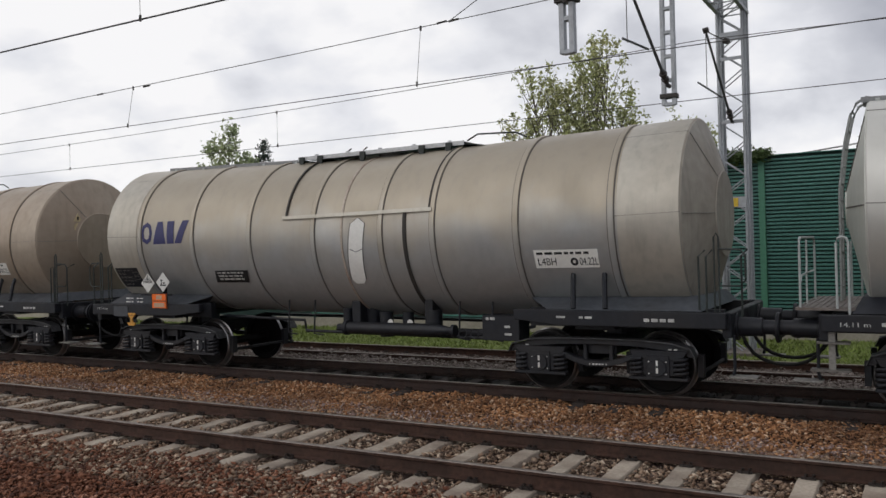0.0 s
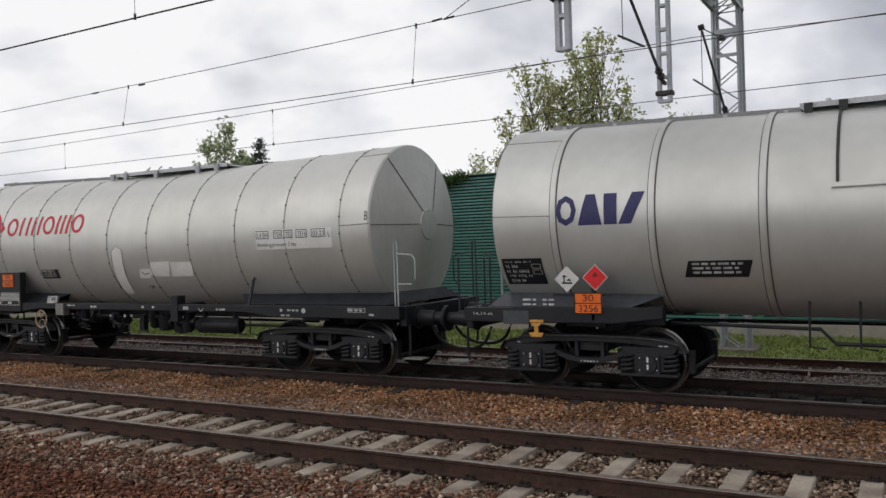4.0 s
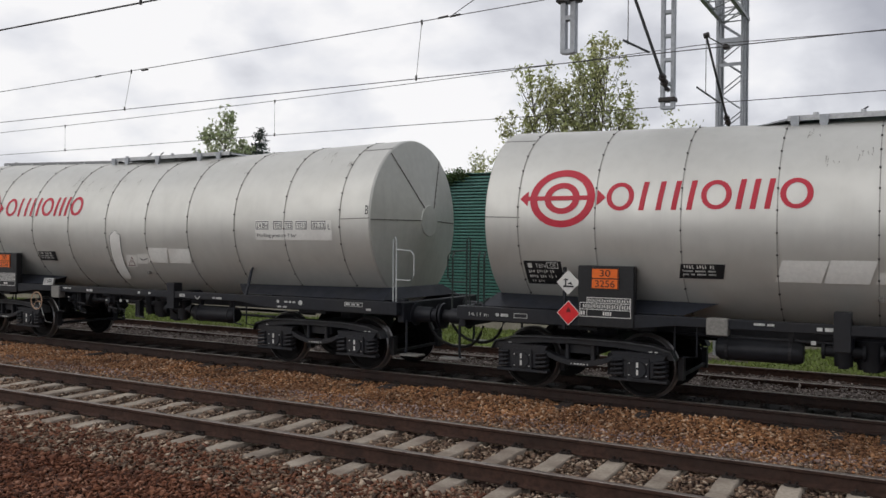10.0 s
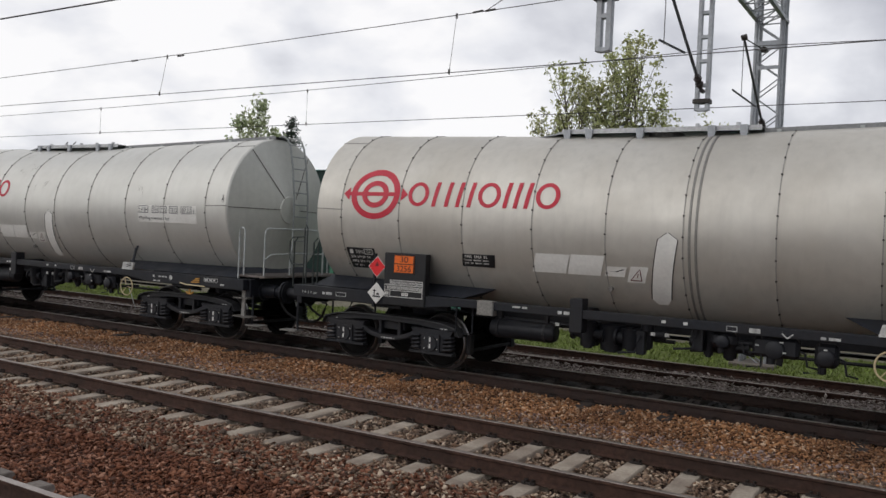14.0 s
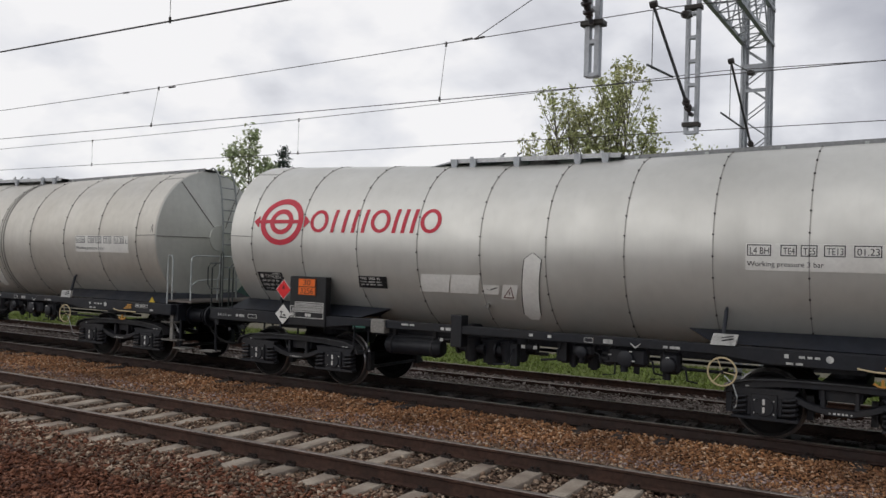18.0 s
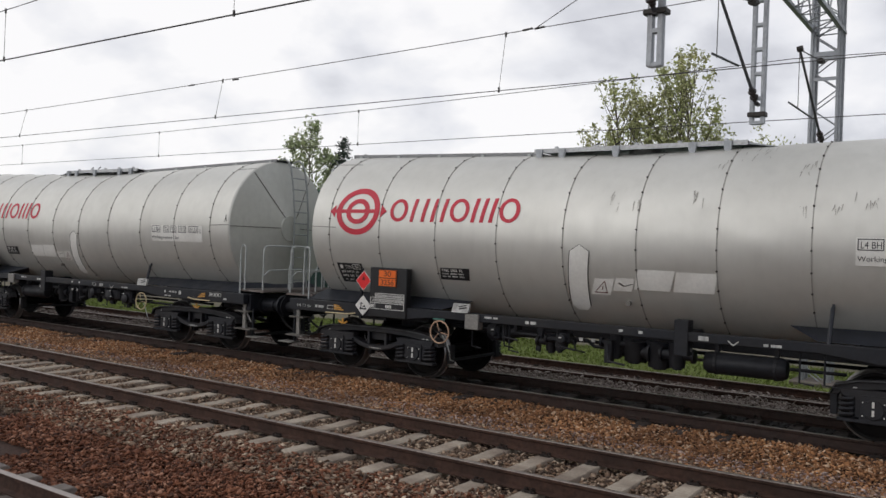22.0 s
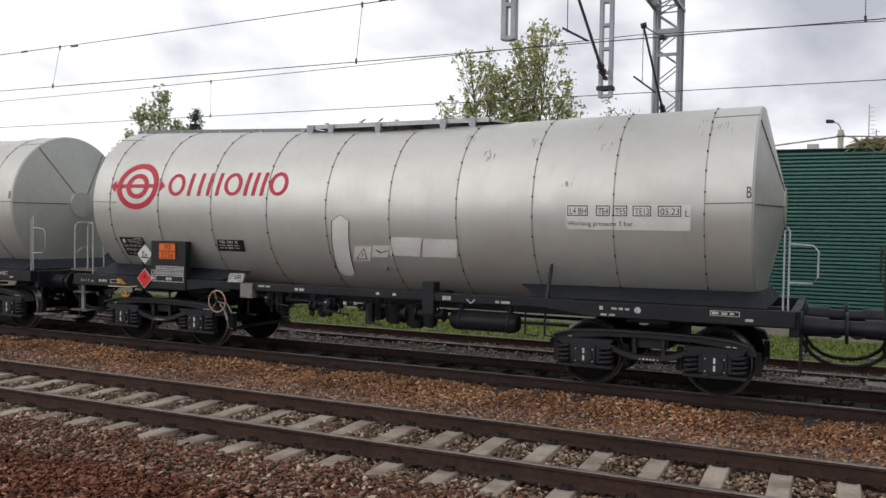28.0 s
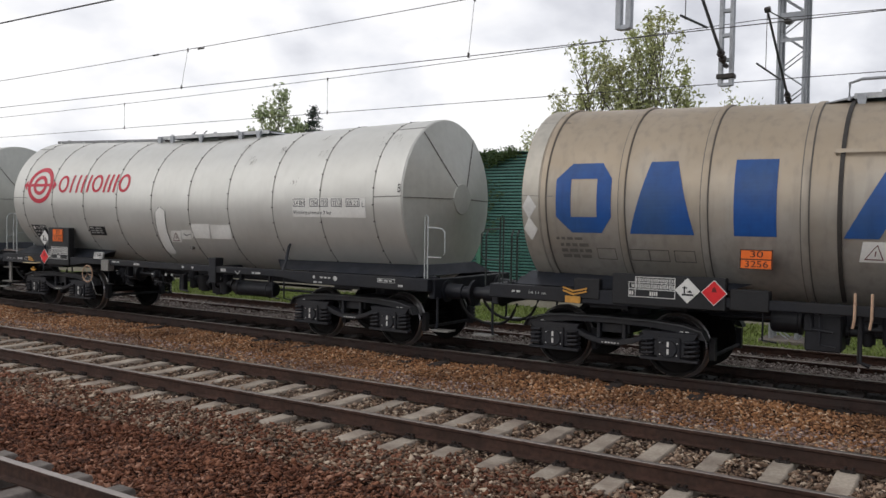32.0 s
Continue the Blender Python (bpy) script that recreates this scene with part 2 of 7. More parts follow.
M = {
    "tank": material("tank_cladding", (0.645, 0.637, 0.59), 0.45, 0.52, 0.025, 5, 0.6, (0.54, 0.525, 0.475), 0.3, 0.006, 0, 0.035, 0.07),
    "tank_warm": material("tank_cladding_grimy", (0.60, 0.575, 0.515), 0.46, 0.48, 0.04, 6, 0.6, (0.43, 0.39, 0.325), 0.4, 0.01, 0, 0.03, 0.14),
    "tank_grey": material("tank_grey_paint", (0.61, 0.61, 0.57), 0.44, 0.52, 0.03, 5, 0.4, (0.49, 0.46, 0.405), 0.28, 0.006, 0, 0.03, 0.06),
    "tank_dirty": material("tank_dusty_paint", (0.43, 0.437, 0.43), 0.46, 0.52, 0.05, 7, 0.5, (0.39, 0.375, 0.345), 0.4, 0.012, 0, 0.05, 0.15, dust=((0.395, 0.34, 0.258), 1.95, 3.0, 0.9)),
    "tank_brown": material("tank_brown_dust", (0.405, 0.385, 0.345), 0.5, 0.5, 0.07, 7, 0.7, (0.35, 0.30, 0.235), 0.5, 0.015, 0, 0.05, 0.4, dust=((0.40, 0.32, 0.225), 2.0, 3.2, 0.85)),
    "tank_rusty": material("tank_rust_brown_dust", (0.39, 0.325, 0.255), 0.5, 0.45, 0.07, 7, 0.7, (0.33, 0.25, 0.18), 0.55, 0.015, 0, 0.05, 0.3),
    "cap": material("tank_end_sheet", (0.56, 0.565, 0.515), 0.48, 0.35, 0.04, 9, 0.7, (0.36, 0.355, 0.315), 0.3, 0.008, 0, 0.06, 0.12),
    "sheet_pale": material("tank_pale_dusty_sheet", (0.49, 0.46, 0.395), 0.45, 0.45, 0.06, 7, 0.6, (0.40, 0.35, 0.28), 0.6, 0.015, 0, 0, 0.3),
    "cap_dirty": material("tank_end_dusty", (0.36, 0.335, 0.285), 0.6, 0.1, 0.1, 7, 0.7, (0.15, 0.11, 0.08), 0.5, 0.03, 0, 0, 0.4),
    "seam": material("cladding_seam", (0.36, 0.345, 0.315), 0.5, 0.3, 0.2, 30),
    "strap": material("strap_steel", (0.24, 0.23, 0.21), 0.5, 0.3, 0.2, 30),
    "scrape": material("cladding_scrape", (0.34, 0.325, 0.29), 0.6, 0.2, 0.2, 30),
    "strap_dark": material("strap_edge_dark", (0.15, 0.14, 0.125), 0.6, 0.2, 0.2, 30),
    "ladder": material("ladder_steel", (0.28, 0.295, 0.285), 0.5, 0.2, 0.15, 20),
    "bolt": material("bolt_dark", (0.05, 0.045, 0.04), 0.6, 0.3, 0.2, 30),
    "frame": material("underframe_paint", (0.0105, 0.012, 0.0165), 0.5, 0.0, 0.3, 12, 1.2, (0.022, 0.020, 0.019), 0.5, 0.06, spec=0.35),
    "saddle": material("saddle_paint", (0.017, 0.020, 0.028), 0.5, 0.0, 0.2, 10, 1.2, (0.028, 0.027, 0.028), 0.5, 0.05, spec=0.35),
    "saddle_grey": material("saddle_grey_paint", (0.075, 0.083, 0.095), 0.45, 0.0, 0.2, 10, 1.2, (0.04, 0.038, 0.038), 0.5, 0.05),
    "bogie": material("bogie_paint", (0.014, 0.015, 0.019), 0.58, 0.0, 0.3, 14, 2.0, (0.034, 0.029, 0.026), 0.5, 0.1, spec=0.4),
    # flange paler than the side frame: its edge highlight is in the colour
    "bogie_edge": material("bogie_flange_worn", (0.075, 0.076, 0.080), 0.55, 0.2, 0.3, 14, 2.0, (0.02, 0.018, 0.016), 0.5, 0.1),
    "wheel": material("wheel_steel", (0.006, 0.0055, 0.0055), 0.7, 0.1, 0.25, 14, 2.0, (0.016, 0.012, 0.010), 0.5, 0.08, spec=0.2),
    "tread": material("tread_polished", (0.30, 0.29, 0.285), 0.36, 0.85, 0.1, 30),
    "galv": material("galvanised_steel", (0.40, 0.42, 0.44), 0.5, 0.35, 0.12, 18, 1.5, (0.28, 0.28, 0.28), 0.4, 0.03),
    "walk": material("walkway_grating", (0.52, 0.53, 0.53), 0.5, 0.3, 0.15, 25),
    "walk_thin": material("narrow_walkway_grating", (0.25, 0.255, 0.255), 0.55, 0.3, 0.15, 25),
    "deck": material("platform_deck_worn", (0.20, 0.18, 0.165), 0.7, 0.1, 0.25, 22, 2.0, (0.12, 0.09, 0.07), 0.6, 0.1),
    "handrail": material("handrail_paint", (0.42, 0.44, 0.43), 0.5, 0.1, 0.15, 20),
    "dark_rail": material("handrail_dark", (0.03, 0.036, 0.033), 0.5, 0.1, 0.15, 20),
    "white": material("white_paint", (0.72, 0.71, 0.67), 0.6, 0.0, 0.06, 25, 3, (0.4, 0.37, 0.33), 0.3, 0.0),
    "pale": material("pale_patch", (0.80, 0.79, 0.74), 0.6, 0.0, 0.05, 20, 2, (0.55, 0.52, 0.47), 0.3, 0.0),
    "stencil": material("worn_white_lettering", (0.58, 0.58, 0.55), 0.7, 0.0, 0.25, 60, 6, (0.12, 0.12, 0.12), 0.6, 0.0),
    "tan": material("brake_wheel_tan", (0.50, 0.33, 0.22), 0.6, 0.0, 0.15, 20),
    "black": material("black_paint", (0.012, 0.012, 0.013), 0.55, 0.0, 0.2, 25, bump=0.0),
    "red": material("red_paint", (0.58, 0.030, 0.055), 0.5, 0.0, 0.06, 12, 1.5, (0.50, 0.06, 0.075), 0.3, 0.0),
    "sign_red": material("red_sign", (0.70, 0.018, 0.022), 0.5, 0.0, 0.08, 15, bump=0.0),
    "warning_line": material("warning_label_line", (0.16, 0.05, 0.045), 0.6, 0.0, 0.1, 15, bump=0.0),
    "flame_dark": material("flame_dark_red", (0.16, 0.012, 0.012), 0.5, 0.0, 0.1, 15, bump=0.0),
    "blue": material("blue_paint", (0.014, 0.085, 0.31), 0.45, 0.0, 0.1, 8, 1.2, (0.055, 0.10, 0.16), 0.5, 0.0, streak=0.3),
    "navy": material("navy_paint", (0.035, 0.035, 0.12), 0.5, 0.0, 0.1, 10, bump=0.0),
    "orange": material("orange_plate", (0.85, 0.16, 0.015), 0.5, 0.0, 0.06, 15, bump=0.0),
    "yellow": material("yellow_paint", (0.62, 0.43, 0.04), 0.55, 0.0, 0.15, 15),
    "amber": material("hook_amber_paint", (0.60, 0.30, 0.055), 0.6, 0.0, 0.2, 20, 4, (0.24, 0.12, 0.04), 0.4),
    "rust_stain": material("rust_streak", (0.45, 0.385, 0.32), 0.6, 0.1, 0.2, 20, 3, (0.22, 0.13, 0.09), 0.5),
    "cream": material("brake_wheel_cream", (0.55, 0.45, 0.27), 0.6, 0.0, 0.15, 20),
    "hose": material("brake_hose_rubber", (0.012, 0.012, 0.012), 0.6, 0, 0.2, 20),
    "arm": material("cantilever_tube_grey", (0.085, 0.085, 0.09), 0.5, 0.3, 0.2, 12),
    "wire": material("overhead_wire_copper", (0.10, 0.095, 0.09), 0.6, 0.3, 0.2, 8),
    "rail_side": material("rail_rust", (0.062, 0.032, 0.0225), 0.75, 0.1, 0.35, 18, 2.5, (0.028, 0.018, 0.014), 0.65, 0.2, spec=0.3),
    "rail_head": material("rail_head_worn", (0.30, 0.255, 0.225), 0.36, 0.7, 0.2, 18),
    "rail_bright": material("rail_head_bright", (0.33, 0.29, 0.265), 0.38, 0.8, 0.1, 18),
    "sleeper": material("sleeper_concrete", (0.37, 0.315, 0.25), 0.9, 0, 0.16, 30, 2.6, (0.15, 0.105, 0.08), 0.7, 0.25, 0, 0.18),
    "sleeper_dark": material("sleeper_grimy", (0.18, 0.155, 0.135), 0.9, 0, 0.2, 25, 2.0, (0.09, 0.075, 0.065), 0.6, 0.2, 0, 0.2),
    "clip": material("rail_clip_steel", (0.04, 0.032, 0.028), 0.7, 0.3, 0.3, 25),
    "soil": material("track_bed_soil", (0.045, 0.022, 0.014), 0.95, 0, 0.4, 25, 0.6, (0.025, 0.013, 0.010), 0.7, 0.6),
    "stone_brown": material("ballast_brown", (0.12, 0.065, 0.042), 0.9, 0, 0.3, 45, 0.5, (0.085, 0.028, 0.014), 0.55, 0.2,
                            ramp=((0.048, 0.015, 0.008), (0.228, 0.080, 0.038), (0.126, 0.040, 0.018), (0.295, 0.117, 0.059), (0.188, 0.067, 0.034), (0.072, 0.024, 0.011), (0.349, 0.151, 0.083), (0.163, 0.051, 0.022), (0.481, 0.249, 0.159), (0.258, 0.096, 0.047))),
    # near-black stones, bed and sleepers: the train's shade is put into the colour
    "stone_shaded": material("ballast_oily", (0.018, 0.015, 0.013), 0.85, 0, 0.4, 45, 0.7, (0.010, 0.009, 0.009), 0.6, 0.2, 0.4),
    "bed_shaded": material("oily_track_bed", (0.016, 0.013, 0.011), 0.9, 0, 0.4, 30, 0.8, (0.008, 0.007, 0.007), 0.6, 0.4),
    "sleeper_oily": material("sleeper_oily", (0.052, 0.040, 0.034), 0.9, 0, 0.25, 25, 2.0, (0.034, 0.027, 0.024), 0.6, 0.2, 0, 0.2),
    "stone_grey": material("ballast_grey", (0.16, 0.135, 0.115), 0.9, 0, 0.3, 45, 0.7, (0.10, 0.07, 0.05), 0.6, 0.2,
                           ramp=((0.073, 0.042, 0.025), (0.349, 0.224, 0.142), (0.198, 0.113, 0.065), (0.496, 0.349, 0.237), (0.276, 0.158, 0.091), (0.141, 0.086, 0.056), (0.750, 0.590, 0.429), (0.396, 0.268, 0.172))),
    "stone_pale": material("ballast_pale_far", (0.30, 0.235, 0.21), 0.9, 0, 0.3, 45, 0.7, (0.17, 0.14, 0.11), 0.5, 0.2,
                           ramp=((0.075, 0.057, 0.047), (0.20, 0.168, 0.148), (0.13, 0.104, 0.09), (0.27, 0.232, 0.205), (0.44, 0.385, 0.345))),
    "soil_far": material("far_track_bed", (0.19, 0.158, 0.138), 0.95, 0, 0.4, 40, 0.8, (0.11, 0.09, 0.075), 0.6, 0.5),
    # rusty rail, darkened in its colour for the shade under the train
    "rail_sooty": material("rail_sooty", (0.037, 0.020, 0.015), 0.75, 0.1, 0.3, 18, 2.5, (0.018, 0.013, 0.012), 0.6, 0.15),
    "stone_rust": material("ballast_rust", (0.22, 0.11, 0.045), 0.9, 0, 0.3, 45, 0.6, (0.12, 0.06, 0.035), 0.6, 0.2,
                           ramp=((0.150, 0.068, 0.036), (0.546, 0.258, 0.111), (0.683, 0.361, 0.170), (0.273, 0.126, 0.062), (0.463, 0.218, 0.100), (0.900, 0.655, 0.450), (0.614, 0.314, 0.147), (0.382, 0.185, 0.091))),
    "stone_pinkish": material("ballast_pinkish_grey", (0.30, 0.22, 0.20), 0.9, 0, 0.3, 45, 0.7, (0.17, 0.11, 0.09), 0.5, 0.2,
                              ramp=((0.14, 0.085, 0.07), (0.36, 0.27, 0.24), (0.22, 0.145, 0.12), (0.55, 0.45, 0.41), (0.30, 0.19, 0.15))),
    "grass": material("grass_blades", (0.185, 0.24, 0.058), 0.8, 0, 0.3, 6, 0.5, (0.13, 0.15, 0.035), 0.5, 0.0, 0.35),
    "turf": material("grass_ground", (0.165, 0.205, 0.058), 0.95, 0, 0.4, 14, 0.7, (0.10, 0.10, 0.03), 0.5, 0.4),
    "wall_green": material("barrier_green_sheet", (0.090, 0.232, 0.195), 0.38, 0.1, 0.10, 6, 0.7, (0.07, 0.19, 0.165), 0.5, 0.03, 0, 0.05),
    # green sheet between the ribs, painted near-black for the shade in the gaps
    "wall_shade": material("barrier_green_recess", (0.008, 0.03, 0.024), 0.7, 0, 0.2, 10),
    "post_green": material("barrier_post_green", (0.07, 0.21, 0.135), 0.5, 0.0, 0.1, 8),
    "plinth": material("concrete_plinth", (0.36, 0.33, 0.27), 0.9, 0, 0.12, 14, 1.2, (0.22, 0.2, 0.16), 0.5, 0.15),
    "bark": material("bark", (0.16, 0.14, 0.11), 0.95, 0, 0.3, 18, 2, (0.05, 0.04, 0.03), 0.5, 0.3),
    "leaf": material("leaves_light_green", (0.43, 0.46, 0.22), 0.45, 0, 0.2, 5, 0.6, (0.42, 0.39, 0.21), 0.6, 0, 0.5, thin=0.55),
    "leaf_mid": material("leaves_grey_green", (0.37, 0.43, 0.25), 0.45, 0, 0.2, 5, 0.6, (0.44, 0.45, 0.28), 0.6, 0, 0.45, thin=0.5),
    "leaf_dark": material("leaves_ivy", (0.09, 0.14, 0.05), 0.55, 0, 0.2, 5, 0.6, (0.10, 0.095, 0.03), 0.5, 0, 0.4, thin=0.3),
    "straw": material("dry_blades", (0.33, 0.27, 0.15), 0.7, 0, 0.25, 8, 1.0, (0.16, 0.20, 0.08), 0.6, 0, 0.4, thin=0.3),
    "needle": material("fir_needles", (0.04, 0.065, 0.05), 0.7, 0, 0.2, 6, 0.8, (0.05, 0.05, 0.03), 0.4, 0, 0.3),
    "roof": material("roof_sheet", (0.17, 0.17, 0.165), 0.8, 0, 0.15, 8),
    "plaster": material("plaster_pale", (0.5, 0.48, 0.44), 0.9, 0, 0.1, 8),
    "insulator": material("insulator_brown", (0.05, 0.04, 0.038), 0.35, 0, 0.1, 8),
}


# ---- building helpers ----
def box(bm, x0, x1, y0, y1, z0, z1):
    bmesh.ops.create_cube(bm, size=1.0, matrix=Matrix.Translation(((x0 + x1) / 2, (y0 + y1) / 2, (z0 + z1) / 2))
                          @ Matrix.Diagonal((abs(x1 - x0), abs(y1 - y0), abs(z1 - z0), 1)))
    return bm


def rod(bm, p0, p1, r, r2=None, n=10):
    """A capped cylinder or cone from p0 to p1."""
    p0, p1 = Vector(p0), Vector(p1)
    d = p1 - p0
    bmesh.ops.create_cone(bm, cap_ends=True, segments=n, radius1=r, radius2=r if r2 is None else r2, depth=d.length,
                          matrix=Matrix.Translation((p0 + p1) / 2) @ d.to_track_quat("Z", "Y").to_matrix().to_4x4())
    return bm


def pipe(bm, pts, r, n=7):
    """A tube swept along a line of points."""
    pts = [Vector(p) for p in pts]
    rings = []
    for i, p in enumerate(pts):
        d = (pts[min(i + 1, len(pts) - 1)] - pts[max(i - 1, 0)]).normalized()
        a = d.cross(Vector((0, 0, 1)) if abs(d.z) < 0.9 else Vector((1, 0, 0))).normalized()
        b = d.cross(a)
        rings.append([bm.verts.new(p + r * (math.cos(2 * math.pi * k / n) * a + math.sin(2 * math.pi * k / n) * b)) for k in range(n)])
    for q, s in zip(rings, rings[1:]):
        for k in range(n):
            bm.faces.new((q[k], q[(k + 1) % n], s[(k + 1) % n], s[k]))
    bm.faces.new(rings[0][::-1])
    bm.faces.new(rings[-1])
    return bm


def prism(bm, outline, y0, y1):
    """A flat outline of (x, z) given depth from y0 to y1."""
    a = [bm.verts.new((x, y0, z)) for x, z in outline]
    b = [bm.verts.new((x, y1, z)) for x, z in outline]
    bm.faces.new(a)
    bm.faces.new(b[::-1])
    for k in range(len(a)):
        j = (k + 1) % len(a)
        bm.faces.new((a[k], b[k], b[j], a[j]))
    bmesh.ops.recalc_face_normals(bm, faces=bm.faces)
    return bm


def lathe(bm, profile, n=48, axis="x", centre=(0, 0, 0), a0=0.0, a1=2 * math.pi):
    """A profile of (along, radius) turned round an axis; between two angles it stays open (0 is up, pi/2 is -y)."""
    full = abs(a1 - a0 - 2 * math.pi) < 1e-6
    steps = n if full else n + 1
    rings = []
    for u, r in profile:
        ring = []
        for k in range(steps):
            a = a0 + (a1 - a0) * k / n
            s, c = r * math.sin(a), r * math.cos(a)
            p = (u, -s, c) if axis == "x" else (s, u, c)
            ring.append(bm.verts.new(Vector(centre) + Vector(p)))
        rings.append(ring)
    for q, s in zip(rings, rings[1:]):
        for k in range(n):
            j = (k + 1) % steps
            bm.faces.new((q[k], q[j], s[j], s[k]))
    bmesh.ops.remove_doubles(bm, verts=bm.verts, dist=1e-5)
    bmesh.ops.recalc_face_normals(bm, faces=bm.faces)
    return bm


def ring_of(bm, centre, radius, r, axis="y", n=20, m=6):
    """A hoop."""
    c = Vector(centre)
    u, v = {"y": (Vector((1, 0, 0)), Vector((0, 0, 1))), "x": (Vector((0, 1, 0)), Vector((0, 0, 1)))}[axis]
    w = u.cross(v)
    rows = []
    for k in range(n):
        a = 2 * math.pi * k / n
        d = math.cos(a) * u + math.sin(a) * v
        rows.append([bm.verts.new(c + d * (radius + r * math.cos(2 * math.pi * j / m)) + w * r * math.sin(2 * math.pi * j / m)) for j in range(m)])
    for k in range(n):
        for j in range(m):
            bm.faces.new((rows[k][j], rows[(k + 1) % n][j], rows[(k + 1) % n][(j + 1) % m], rows[k][(j + 1) % m]))
    bmesh.ops.recalc_face_normals(bm, faces=bm.faces)
    return bm


def part(name, bm, mat, parent=None, label="", smooth=False, bevel=0.0, at=None):
    """Links a bmesh as one mesh object under a thing or a part."""
    if bevel:
        sharp = [e for e in bm.edges if len(e.link_faces) == 2 and e.calc_face_angle(0) > 0.6]
        bmesh.ops.bevel(bm, geom=sharp, offset=bevel, segments=1, affect="EDGES", clamp_overlap=True)
    me = bpy.data.meshes.new(name)
    bm.to_mesh(me)
    bm.free()
    me.materials.append(M[mat])
    if smooth:
        for p in me.polygons:
            p.use_smooth = True
        me.set_sharp_from_angle(angle=radians(35))
    ob = new(name, me)
    ob.parent = parent
    if at is not None:
        ob.matrix_basis = at
    if label:
        ob["label"] = label
    return ob


def clone(name, mesh_ob, parent, m, label=""):
    """One more piece on the mesh of another."""
    ob = new(name, mesh_ob.data)
    ob.parent = parent
    ob.matrix_basis = m
    if label:
        ob["label"] = label
    return ob


def empty(name, m, label, category, group="", kind=""):
    ob = new(name)
    ob.matrix_basis = m
    return tagged(ob, label, category, group, kind)


B = bmesh.new


# ---- the plan: metres, x along the tracks, y away from the camera ----
TRACK_D, TRACK_A, TRACK_B, TRACK_C = 3.38, 8.31, 12.82, 16.9
C_DROP = -0.2
WALL_Y, WALL_TOP = 23.2, 4.42
GANTRY_X = -3.83
GAUGE = 0.7525


def stones(name, rects, density, size, mat, label, z_of, skip=None, seed=1):
    """Loose stones scattered over rectangles (x0, x1, y0, y1), as one heap."""
    rng = np.random.default_rng(seed)
    bm = B()
    ring = [bm.verts.new((0.8 * math.cos(a), 0.8 * math.sin(a), 0.0)) for a in (0.2, 1.7, 3.4, 4.9)]
    tops = [bm.verts.new((0.2, 0.1, 0.75)), bm.verts.new((-0.15, -0.1, -0.75))]
    for k in range(4):
        bm.faces.new((ring[k], ring[(k + 1) % 4], tops[0]))
        bm.faces.new((ring[(k + 1) % 4], ring[k], tops[1]))
    bm.verts.index_update()
    base = np.array([v.co for v in bm.verts])
    tri = np.array([[v.index for v in f.verts] for f in bm.faces])
    bm.free()
    xs = []
    for x0, x1, y0, y1 in rects:
        k = int((x1 - x0) * (y1 - y0) * density)
        xs.append(np.stack([rng.uniform(x0, x1, k), rng.uniform(y0, y1, k)], 1))
    p = np.concatenate(xs)
    if skip is not None:
        p = p[~skip(p[:, 0], p[:, 1])]
    n = len(p)
    r = size * rng.uniform(0.4, 1.45, (n, 1)) * 0.5
    scl = r[:, :, None] * rng.uniform(0.45, 1.6, (n, 1, 3)) * np.array([1.25, 1.15, 0.62])
    v = base[None] * rng.uniform(0.3, 1.45, (n, len(base), 3)) * scl
    a, b = rng.uniform(0, 2 * np.pi, n), rng.uniform(-0.9, 0.9, n)
    ca, sa, cb, sb = np.cos(a)[:, None], np.sin(a)[:, None], np.cos(b)[:, None], np.sin(b)[:, None]
    x, y, z = v[..., 0], v[..., 1], v[..., 2]
    y, z = cb * y - sb * z, sb * y + cb * z
    x, y = ca * x - sa * y, sa * x + ca * y
    out = np.stack([x + p[:, :1], y + p[:, 1:], z + (z_of(p[:, 0], p[:, 1]) + r[:, 0] * rng.uniform(-0.4, 1.2, n))[:, None]], -1).reshape(-1, 3)
    faces = (tri[None] + (np.arange(n) * len(base))[:, None, None]).reshape(-1, 3)
    me = bpy.data.meshes.new(name)
    me.vertices.add(len(out))
    me.vertices.foreach_set("co", out.astype(np.float32).ravel())
    me.loops.add(len(faces) * 3)
    me.loops.foreach_set("vertex_index", faces.astype(np.int32).ravel())
    me.polygons.add(len(faces))
    me.polygons.foreach_set("loop_start", np.arange(0, len(faces) * 3, 3, dtype=np.int32))
    me.update(calc_edges=True)
    me.materials.append(M[mat])
    return tagged(new(name, me), label, "ballast", kind="stuff")


# bed height across the tracks
def bed(x, y):
    knots_y = [-60, 2.0, 4.6, 5.2, 6.6, 7.0, 9.65, 10.2, 10.9, 11.5, 13.9, 14.25, 15.0, 15.9, 16.08, 16.24, 17.56, 17.7, 18.4, 19.0, 19.6, 23, 60]
    knots_z = [-0.35, -0.27, -0.27, -0.33, -0.26, -0.23, -0.23, -0.27, -0.24, -0.20, -0.22, -0.23, -0.25, -0.265, -0.29, -0.38, -0.38, -0.31, -0.36, -0.44, -0.42, -0.36, -0.4]
    return np.interp(y, knots_y, knots_z) + 0.012 * np.sin(x * 1.7 + y * 2.1) + 0.01 * np.sin(x * 4.3 - y * 3.2)


